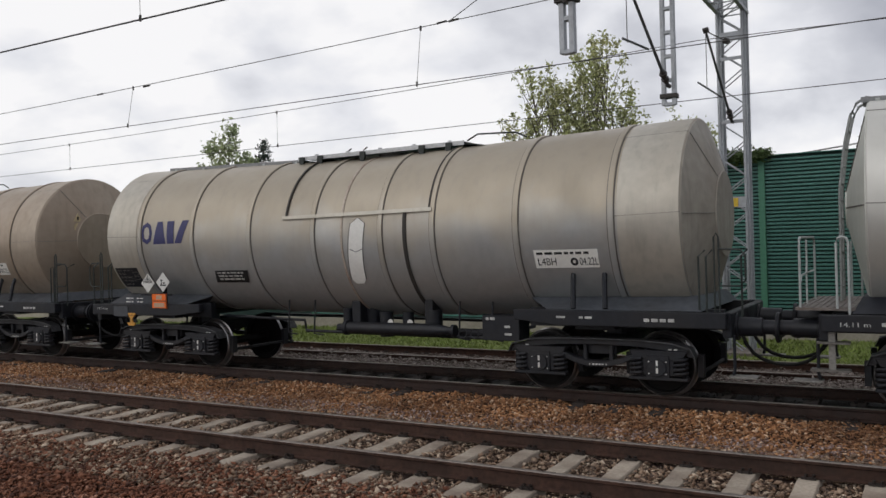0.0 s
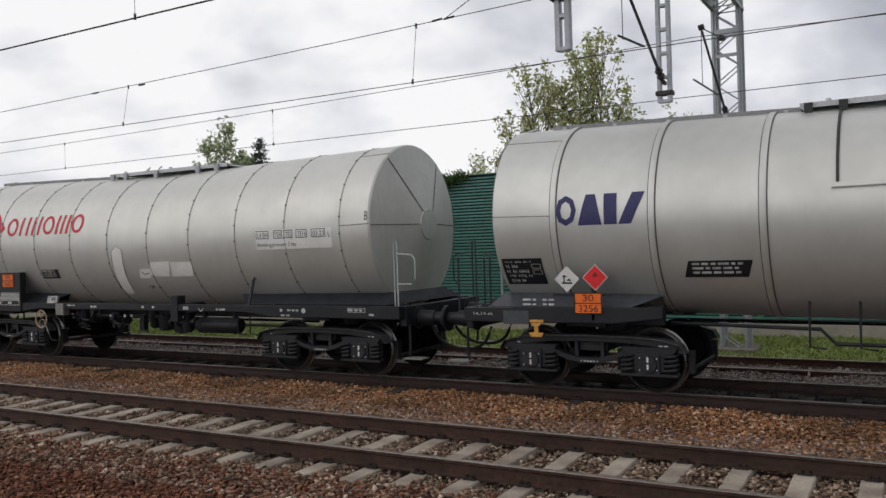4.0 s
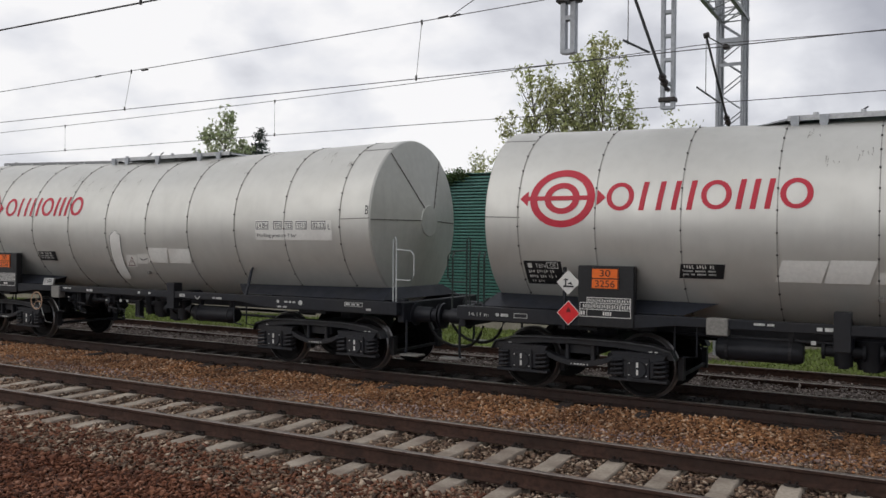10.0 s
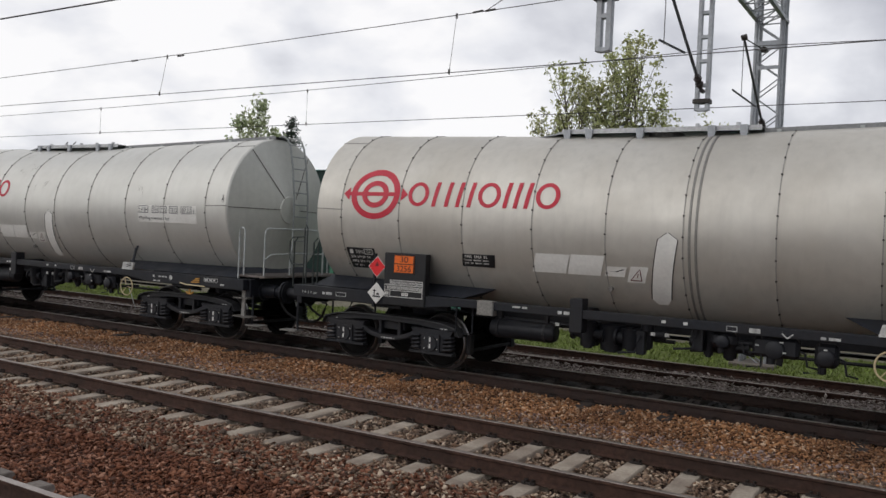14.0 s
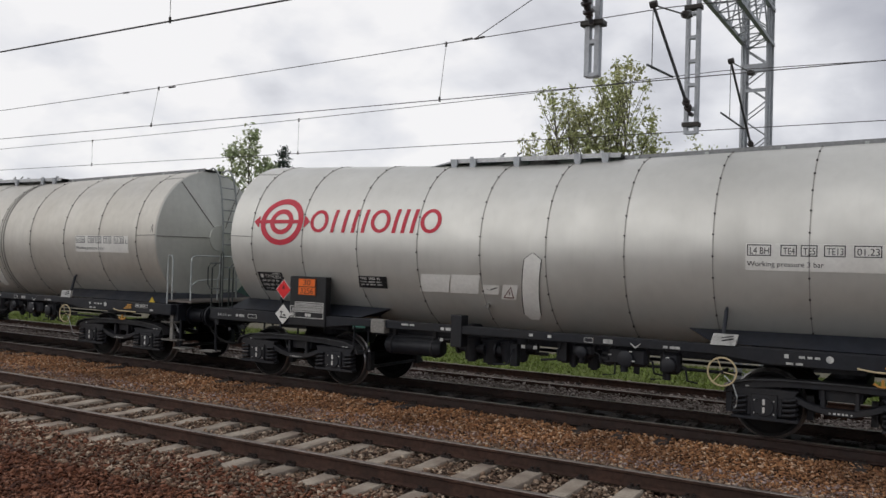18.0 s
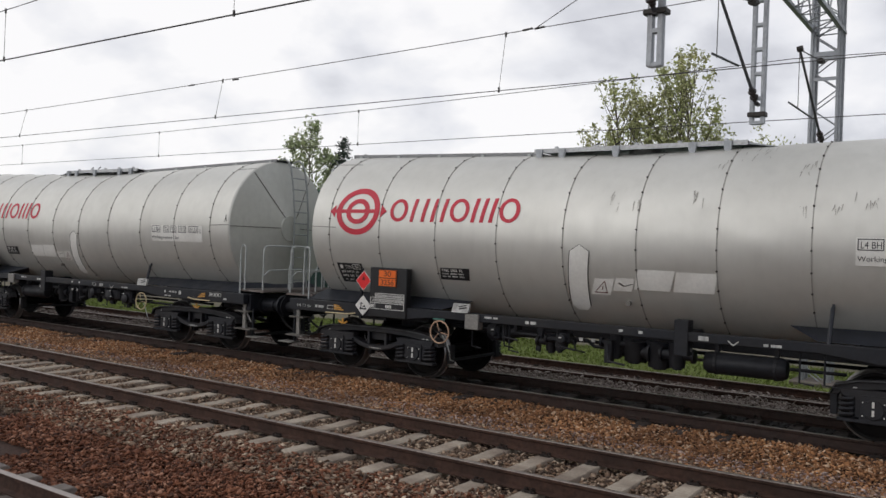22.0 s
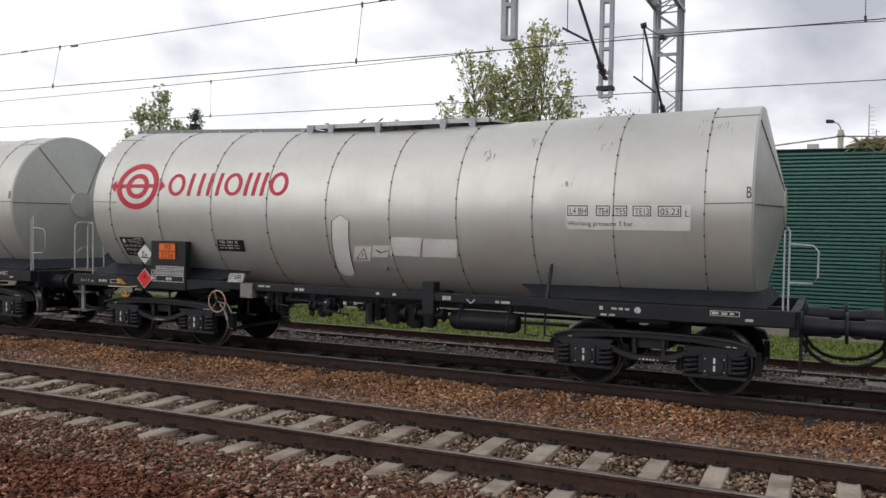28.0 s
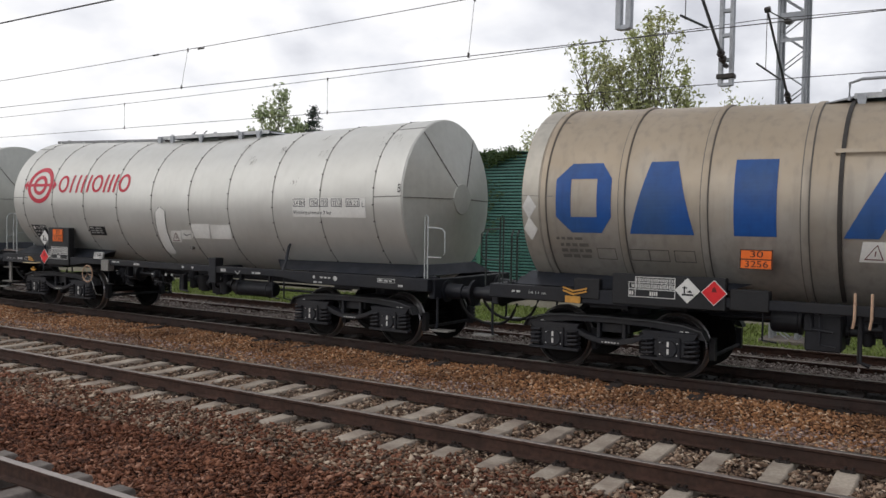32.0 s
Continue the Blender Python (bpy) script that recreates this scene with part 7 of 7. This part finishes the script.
    for k, (u, v) in enumerate(((-5.73, -5.28), (-5.73, -5.5), (-5.73, -5.3), (-5.70, -5.32), (-5.70, -5.45))):
        figure_bars(bm, u, 1.935 - 0.075 * k, v, 0.045 if k else 0.025, 30 + k)
    outline_on(bm, -5.30, -5.15, 1.845, 1.915, 0.008, 0.012)
    outline_on(bm, -5.30, -5.15, 1.755, 1.825, 0.008, 0.012)
    tagged(part("lettering", bm, "strap" if dirty else "stencil", p), kind="stuff")
    arrow_plate(w, 0.33, 0.62, 1.66, 2.78, -0.13)
    bm = B()
    strip(bm, 0.42, 0.44, 2.20, 0.28, 0.31, 2.26, 0.012)
    strip(bm, 0.42, 0.44, 2.20, 0.55, 0.58, 2.26, 0.012)
    part("arrow_mark", bm, "black", w)
    if not dirty:
        warning_label(w, 0.62, 1.73, 0.25, -0.06, 0.24)
    p = part("test_panel", patch(B(), 3.65, 4.64, 1.89, 2.16, 0.008), "pale", w, "pale panel with test codes")
    bm = B()
    bars_on_skin(bm, 3.69, 2.09, 4.58, 1, 0.035, 0.06, 12)
    words_on(bm, "L4BH", 3.69, 1.93, 0.11, width=0.30, off=0.012)
    if not dirty:
        words_on(bm, "TE14", 4.0, 1.93, 0.11, width=0.20, off=0.012)
    words_on(bm, "04.22L" if dirty else "05.22L", 4.35, 1.93, 0.11, width=0.28, off=0.012)
    hoop(bm, 4.27, 1.98, 0.06, 0.06, 0.025, 0.025, 14, 0.012)
    part("lettering", bm, "black", p)
    # open middle: outlet gear, pipes, boxes
    bm = B()
    for x, y, r, z0, z1 in ((0.1, -0.5, 0.2, 0.75, 1.3), (0.55, -0.75, 0.12, 0.72, 1.15), (1.0, -0.75, 0.10, 0.75, 1.15), (1.55, -0.8, 0.14, 0.8, 1.2), (-0.3, -0.7, 0.1, 0.8, 1.2)):
        rod(bm, (x, y, z0), (x, y, z1), r, n=14)
    rod(bm, (-0.5, -0.75, 0.85), (2.6, -0.75, 0.82), 0.07, n=10)
    part("valve_gear", bm, "frame", w, smooth=True)
    bm = lathe(B(), [(-0.15, 0.0), (-0.15, 0.13), (-0.09, 0.13), (-0.08, 0.105), (1.7, 0.105), (1.95, 0.06), (2.0, 0.06), (2.0, 0.10), (2.06, 0.10), (2.06, 0.0)], 18, "x", (0, -1.0, 0.88))
    part("outlet_pipe", bm, "frame", w, "thick dark outlet pipe", smooth=True)
    for x in (2.2, 2.42):
        part("valve_wheel", ring_of(B(), (x, -1.02, 0.84), 0.075, 0.014, "y", 14, 5), "bogie", w)
    bm = B()
    pipe(bm, [(-3.4, -0.6, 1.0), (-1.4, -0.6, 0.95), (-1.2, -0.8, 0.78), (2.6, -0.8, 0.75), (3.3, -0.6, 0.95)], 0.028)
    pipe(bm, [(-3.4, 0.5, 0.95), (3.4, 0.5, 0.9)], 0.03)
    for x in (-1.5, -0.9, 2.1, 2.7):
        pipe(bm, [(x, -0.9, 1.35), (x, -0.95, 0.75), (x + 0.2, -0.95, 0.73)], 0.016)
    part("brake_pipe", bm, "frame", w)
    bm = B()
    for x in (0.72, 1.12):
        rod(bm, (x, -0.88, 0.98), (x, -0.895, 0.98), 0.055, n=12)
    part("round_tag", bm, "white", w)
    for x0, x1, y0, z0, z1 in ((2.55, 3.2, -1.0, 0.74, 1.14), (1.42, 1.58, -0.9, 0.85, 1.45), (-0.08, 0.10, -0.9, 0.85, 1.45)):
        part("gear_box", box(B(), x0, x1, y0, -0.6, z0, z1), "frame", w, bevel=0.01)
    for x0, z0, x1, rows, y, h, seed in ((2.62, 1.07, 2.78, 1, -1.005, 0.04, 14), (2.95, 0.95, 3.1, 2, -1.005, 0.035, 17), (4.0, 1.16, 4.2, 1, -1.424, 0.03, 15),
                                         (4.35, 1.16, 4.6, 1, -1.424, 0.03, 18), (5.3, 1.13, 5.75, 1, -1.424, 0.045, 16)):
        part("frame_lettering", small_bars(B(), x0, z0, x1, rows, y, h, 0.12, seed), "stencil", w)
    hook = part("rope_hook", prism(B(), [(-5.27, 1.04), (-5.09, 1.04), (-5.15, 0.99), (-5.15, 0.90), (-5.06, 0.90), (-5.10, 0.84), (-5.26, 0.84), (-5.30, 0.90), (-5.21, 0.90), (-5.21, 0.99)], -1.45, -1.42), "amber", w, "amber rope hook")
    part("hook_plate", box(B(), -5.29, -5.07, -1.435, -1.42, 1.05, 1.09), "amber", hook)
    # plates and markings on the end sheet of the frame
    part("frame_plate", box(B(), -5.72, -5.30, -1.432, -1.42, 1.02, 1.22), "saddle_grey", w, "grey plate on the frame")
    for x0, x1, z in ((-5.42, -5.16, 1.37), (-5.10, -4.84, 1.37), (-5.42, -5.16, 1.30), (-5.10, -4.84, 1.30)):
        part("plate_lettering", small_bars(B(), x0, z, x1, 1, -1.36, 0.028, 0.06, int(-x0 * 10)), "stencil", w)
    part("length_lettering", words_on(B(), "14.14 m", -6.25, 1.15, 0.05, flat_y=-1.428, width=0.34), "stencil", w, "white lettering 14.14 m")
    if not dirty:
        lad = None
        for y in (-0.28, 0.16):
            bm = pipe(B(), [(-6.28, y, 1.3), (-6.29, y, 3.50), (-6.24, y, 3.70), (-6.08, y, 3.90), (-5.94, y, 3.99), (-5.55, y, 4.07)], 0.022)
            if lad is None:
                lad = part("ladder", bm, "galv", w, "grey end ladder bent over the tank's top", smooth=True)
            else:
                part("ladder_side", bm, "galv", lad, smooth=True)
        for k in range(9):
            part("rung", rod(B(), (-6.285, -0.28, 1.55 + 0.25 * k), (-6.285, 0.16, 1.55 + 0.25 * k), 0.013, n=6), "galv", lad)
        for x, z in ((-6.12, 3.78), (-5.92, 3.93)):
            part("step", prism(B(), [(x - 0.03, z - 0.03), (x + 0.16, z - 0.05), (x + 0.16, z + 0.02), (x - 0.03, z + 0.03)], -0.26, 0.14), "walk_thin", lad)
        part("junction_box", box(B(), -6.32, -6.10, -0.44, -0.31, 2.42, 2.66), "dark_rail", w, "small dark box beside the ladder", bevel=0.008)
    for x in (4.2, 4.68):
        part("drain_pipe", pipe(B(), [(x, -1.20, 1.80), (x + 0.01, -1.26, 1.68), (x + 0.05, -1.38, 1.3)], 0.04), "frame", w, smooth=True)
    return w


def blue_wagon():
    w = empty("tank_wagon", pose(0, 0, 0), "rust-dusted beige tank wagon with very large blue painted shapes", "tank wagon", "wagons of the tank train")
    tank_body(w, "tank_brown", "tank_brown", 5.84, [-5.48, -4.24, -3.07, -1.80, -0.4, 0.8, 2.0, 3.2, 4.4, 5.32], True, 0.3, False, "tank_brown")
    underframe(w, True)
    add_ends(w)
    for x in (-4.5, 4.5):
        add_bogie(w, x)
    under_gear(w, 1)
    corner_rail(w, -1, "dark_rail")
    corner_rail(w, 1, "dark_rail")
    top_walkway(w, 1.5, 5.6, -1.4, 1.5)
    part("railing", bend(pipe(B(), [(-1.45, -0.5, 4.05), (-1.45, -0.5, 4.28), (-1.3, -0.5, 4.33), (1.4, -0.5, 4.33)], 0.022)), "galv", w)
    bm = B()
    lathe(bm, [(-1.42, R), (-1.42, R + 0.03), (-1.37, R + 0.03), (-1.37, R)], 50, "x", (0, 0, ZC), 0.1, 2.6)
    edge = part("cover_edge", bend(bm), "bolt", w)
    bm = B()
    lathe(bm, [(-1.48, R), (-1.48, R + 0.05), (1.9, R + 0.05), (1.9, R)], 6, "x", (0, 0, ZC), 1.08, 1.12)
    part("cover_ledge", bend(bm), "tank_brown", edge)
    bm = lathe(B(), [(-5.83, R), (-5.825, R + 0.006), (-5.56, R + 0.006), (-5.56, R)], 96, "x", (0, 0, ZC))
    part("end_sheet", bend(bm), "sheet_pale", w, "paler cladding sheet at the tank's end", smooth=True)
    # four big plain blue shapes
    bm = B()
    z0, z1 = 2.09, 3.11
    zm = (z0 + z1) / 2
    t = 0.24
    for a, b, c, d, e, f in ((-5.27, -5.27 + t, 2.32, -5.27, -5.27 + t, 2.88), (-5.27, -4.66, 2.88, -5.03, -4.66, z1), (-5.03, -4.66, z0, -5.27, -4.66, 2.32)):
        strip(bm, a, b, c, d, e, f)
    for a, b, c, d, e, f in ((-4.66, -4.40, 2.88, -4.66, -4.56, z1), (-4.66, -4.56, z0, -4.66, -4.40, 2.32), (-4.62, -4.40, 2.32, -4.62, -4.40, 2.88)):
        strip(bm, a, b, c, d, e, f)
    part("blue_shape", bm, "blue", w, "blue painted shape with a hole")
    for bm in (strip(B(), -4.13, -3.21, z0, -3.84, -3.46, z1), patch(B(), -2.68, -2.14, z0, z1), strip(B(), -1.35, -0.95, z0, -0.80, -0.40, z1)):
        part("blue_shape", bm, "blue", w, "large plain blue painted shape")
    for z in (2.47, 2.13):
        bm = B()
        strip(bm, -5.73, -5.71, z - 0.17, -5.83, -5.59, z, 0.012)
        strip(bm, -5.83, -5.59, z, -5.73, -5.71, z + 0.17, 0.012)
        part("faded_diamond", bm, "white" if z > 2.3 else "pale", w, "faded white diamond patch")
    hazard_plate(w, -2.58, -2.17, 1.66, 1.92, -1.435)
    part("sign_holder", box(B(), -2.5, -2.25, -1.43, -1.1, 1.7, 1.88), "tank_brown", w)
    bm = B()
    box(bm, -4.35, -2.75, -1.45, -1.30, 1.08, 1.52)
    box(bm, -4.95, -4.55, -1.44, -1.30, 1.12, 1.42)
    box(bm, -2.7, -2.2, -1.44, -1.25, 1.1, 1.38)
    part("plate_box", bm, "black", w, "black plate carrier", bevel=0.012)
    load_table(w, -4.10, -3.43, 1.20, 1.49, -1.452)
    fish_sign(w, -3.26, 1.33, 0.175, -1.455)
    flame_sign(w, -2.90, 1.32, 0.175, -1.457)
    bm = B()
    box(bm, -5.08, -4.84, -1.46, -1.43, 1.05, 1.15)
    hook = part("rope_hook", bm, "amber", w, "amber chevron rope hook")
    for k in (0, 1):
        bm = prism(B(), [(-5.12, 1.24 + 0.045 * k), (-4.95, 1.19 + 0.045 * k), (-4.74, 1.24 + 0.045 * k), (-4.74, 1.215 + 0.045 * k), (-4.95, 1.165 + 0.045 * k), (-5.12, 1.215 + 0.045 * k)], -1.46, -1.43)
        part("chevron", bm, "amber", hook)
    bm = B()
    bars_on_skin(bm, -5.3, 1.98, -4.8, 1, 0.04, 0.07, 31)
    bars_on_skin(bm, -5.25, 1.88, -4.75, 3, 0.05, 0.085, 32)
    for x in (-4.68, -4.17, -3.89, -3.52):
        outline_on(bm, x, x + 0.3, 1.70, 1.87, 0.012)
    part("faded_lettering", bm, "strap_dark", w)
    for x0, x1, z0, z1 in ((-1.80, -1.36, 0.62, 1.10), (-0.62, -0.30, 0.66, 1.10)):
        gear = part("gear_box", box(B(), x0, x1, -1.2, -0.75, z0, z1), "frame", w, bevel=0.02)
        for x in (x0 + 0.06, x1 - 0.06):
            part("hanger", box(B(), x - 0.025, x + 0.025, -1.06, -0.98, z1, 1.25), "frame", gear)
    part("brake_post", pipe(B(), [(-1.14, -1.28, 1.2), (-1.14, -1.28, 0.55), (-1.02, -1.28, 0.5)], 0.03, 8), "frame", w, smooth=True)
    warning_label(w, -1.13, 1.80, 0.32, -0.05)
    for x in (-1.19, -1.0):
        part("grab_handle", pipe(B(), [(x, -1.44, 1.42), (x, -1.46, 1.1), (x - 0.02, -1.44, 0.98)], 0.018), "tan", w, "tan grab handle")
    bm = B()
    small_bars(bm, -6.0, 1.15, -5.85, 1, -1.424, 0.03, 0.1, 21)
    words_on(bm, "14.11 m", -5.72, 1.14, 0.045, flat_y=-1.428, width=0.3)
    part("frame_lettering", bm, "stencil", w)
    return w


PITCH, FIRST = 14.0, 33.243 - 4 * 14.0
TRAIN = {}


# slack in the couplings sets each wagon a little off the even pitch
SLACK = {1: 0.05, 4: 0.09, 6: 0.04, 7: -0.06, 8: 0.03, 9: 0.02}


def stand(n):
    return FIRST + PITCH * n + SLACK.get(n, 0.0)


def place(n, wagon):
    wagon.matrix_basis = pose(stand(n), TRACK_B, 0)
    TRAIN[n] = wagon


dusty, grey, blue = navy_emblem_wagon(True), navy_emblem_wagon(False), blue_wagon()
plain_b, plain_a = red_wagon(-1), red_wagon(1)
for n, proto in ((0, None), (2, None), (8, None), (9, None), (5, None), (7, None)):
    source = {0: dusty, 2: plain_b, 8: plain_b, 9: plain_b, 5: plain_a, 7: plain_a}[n]
    place(n, copy_thing(source, pose(0, 0, 0)))
for n, wagon in ((1, dusty), (3, grey), (4, plain_b), (6, plain_a), (10, blue)):
    place(n, wagon)

# grimier cladding on two wagons, an extra pair of straps on one
for n, coat, names in ((6, "tank_warm", ("cladding_sheet",)), (0, "tank_rusty", ("cladding_sheet", "end_sheet", "end_cap", "end_disc", "strap"))):
    for ob in TRAIN[n].children_recursive:
        if ob.name.split(".")[0] in names:
            ob.material_slots[0].link = "OBJECT"
            ob.material_slots[0].material = M[coat]
tagged(TRAIN[0], "brown dusty self-supporting tank wagon with dark end rails", "tank wagon", "wagons of the tank train")
for x in (0.625, 0.715):
    part("strap", bend(lathe(B(), [(-0.016, R - 0.01), (-0.016, R + 0.01), (0.016, R + 0.01), (0.016, R - 0.01)], 96, "x", (x, 0, ZC))), "strap", TRAIN[6], smooth=True)


def scuffs(wagon, seed, count, x0, x1, z0, z1, tall=0.10):
    """Clusters of short dark scrapes on the cladding."""
    rng = random.Random(seed)
    for _ in range(count):
        cx, cz, reach = rng.uniform(x0, x1), rng.uniform(z0, z1), rng.uniform(0.04, 0.18)
        bm = B()
        for _ in range(rng.randint(2, 8)):
            x, z, h = cx + rng.uniform(-reach, reach), cz + rng.uniform(-reach, reach) * 0.7, rng.uniform(0.015, tall)
            e = rng.uniform(-0.02, 0.02)
            strip(bm, x + e, x + e + 0.004, z - h, x, x + rng.uniform(0.006, 0.018), z, 0.007)
        part("scuff", bm, "scrape", wagon, "dark scrapes on the cladding")


bm = prism(B(), [(-0.11, 0.0), (0.11, 0.0), (0.0, 0.19)], -0.004, 0.004)
end_sign = part("end_sign", bm, "cream", TRAIN[0], "pale triangular sign on the end sheet", at=pose(6.11, -0.58, 3.06, 0, 0, 90))
part("sign_disc", rod(B(), (0, -0.004, -0.13), (0, 0.004, -0.13), 0.10, n=18), "cream", end_sign)
part("symbol", box(B(), -0.02, 0.02, -0.006, -0.004, 0.03, 0.11), "black", end_sign)

scuffs(TRAIN[4], 1, 16, -2.0, 5.5, 3.2, 3.95)
scuffs(TRAIN[8], 2, 14, 0.0, 5.2, 3.0, 3.2, 0.17)
scuffs(TRAIN[8], 12, 6, -1.0, 5.0, 3.4, 3.9)
scuffs(TRAIN[9], 3, 8, 1.0, 5.6, 2.9, 3.8)
scuffs(TRAIN[5], 4, 7, -2.0, 5.5, 2.9, 3.8)

# what sets the wagons apart: test dates and the order of the diamond signs
for n, date in ((2, "03.23"), (4, "02.23"), (5, "07.23"), (6, "11.22"), (7, "01.23"), (8, "04.23"), (9, "05.23")):
    pressure_panel(TRAIN[n], 3.38, 2.26, date)
for n, first, second in ((2, fish_sign, stripe_sign), (4, flame_sign, fish_sign), (5, fish_sign, flame_sign), (6, flame_sign, fish_sign), (7, flame_sign, fish_sign),
                         (8, flame_sign, fish_sign), (9, fish_sign, flame_sign)):
    first(TRAIN[n], -4.55, 1.68, 0.18, -1.435)
    second(TRAIN[n], -4.54, 1.24, 0.18, -1.445)
    hazard_plate(TRAIN[n], -4.20, -3.80, 1.60, 1.90, -1.452, *(("90", "3082") if n == 2 else ("30", "3256")))
for n, first, second in ((1, stripe_sign, fish_sign), (3, fish_sign, flame_sign)):
    first(TRAIN[n], -4.68, 1.69, 0.19, -1.425)
    second(TRAIN[n], -4.25, 1.71, 0.19, -1.428)

for n, x in ((6, 5.71), (4, -5.72)):
    part("warning_triangle", prism(B(), [(x - 0.08, 1.27), (x + 0.08, 1.27), (x, 1.38)], -1.31, -1.295), "yellow", TRAIN[n], "small yellow warning triangle")

# one wagon carries no warning label
for ob in [o for o in TRAIN[2].children if o.name.split(".")[0] == "warning_label"]:
    for piece in (*ob.children, ob):
        bpy.data.objects.remove(piece)

for proto in [WHEELSET, *BOGIE.values()]:
    bpy.data.objects.remove(proto)


# ---- movement: the train rolls past and slows down ----
SHIFT = [
    0.000, -2.390, -4.796, -7.192, -9.574, -11.937, -14.294, -16.655, -19.034, -21.410, -23.785, -26.150, -28.510,
    -30.854, -33.194, -35.523, -37.845, -40.160, -42.476, -44.775, -47.065, -49.345, -51.625, -53.900, -56.172, -58.413,
    -60.629, -62.809, -64.957, -67.063, -69.132, -71.163, -73.155, -75.111, -77.030, -78.918, -80.782, -82.630, -84.444,
    -86.211, -87.928, -89.600, -91.230, -92.817, -94.379, -95.917, -97.422, -98.886, -100.290, -101.658, -102.987, -104.276,
    -105.525, -106.734, -107.904, -109.035, -110.131, -111.189, -112.205, -113.176, -114.103, -114.985, -115.826, -116.625, -117.380,
]


def shift_at(t):
    """Smooth distance rolled by the train at t seconds."""
    u = min(max(t / 0.5, 0), len(SHIFT) - 1.001)
    i = int(u)
    f = u - i
    p = [SHIFT[min(max(i + k, 0), len(SHIFT) - 1)] for k in (-1, 0, 1, 2)]
    if i == 0:
        p[0] = 2 * p[1] - p[2]
    return p[1] + 0.5 * f * (p[2] - p[0] + f * (2 * p[0] - 5 * p[1] + 4 * p[2] - p[3] + f * (3 * (p[1] - p[2]) + p[3] - p[0])))


def motions():
    times = [0.5 * k for k in range(65)]
    fine = [0.1 * k for k in range(321)]
    for n, wagon in TRAIN.items():
        x0 = stand(n)
        walk(wagon, [(t, pose(x0 + shift_at(t), TRACK_B, 0)) for t in times])
        for ob in wagon.children_recursive:
            if ob.name.startswith("wheelset"):
                a = ob.location.x
                walk(ob, [(t, pose(a, 0, WHEEL_R) @ pose(0, 0, 0, 0, math.degrees(shift_at(t) / WHEEL_R), 0)) for t in fine])


motions()
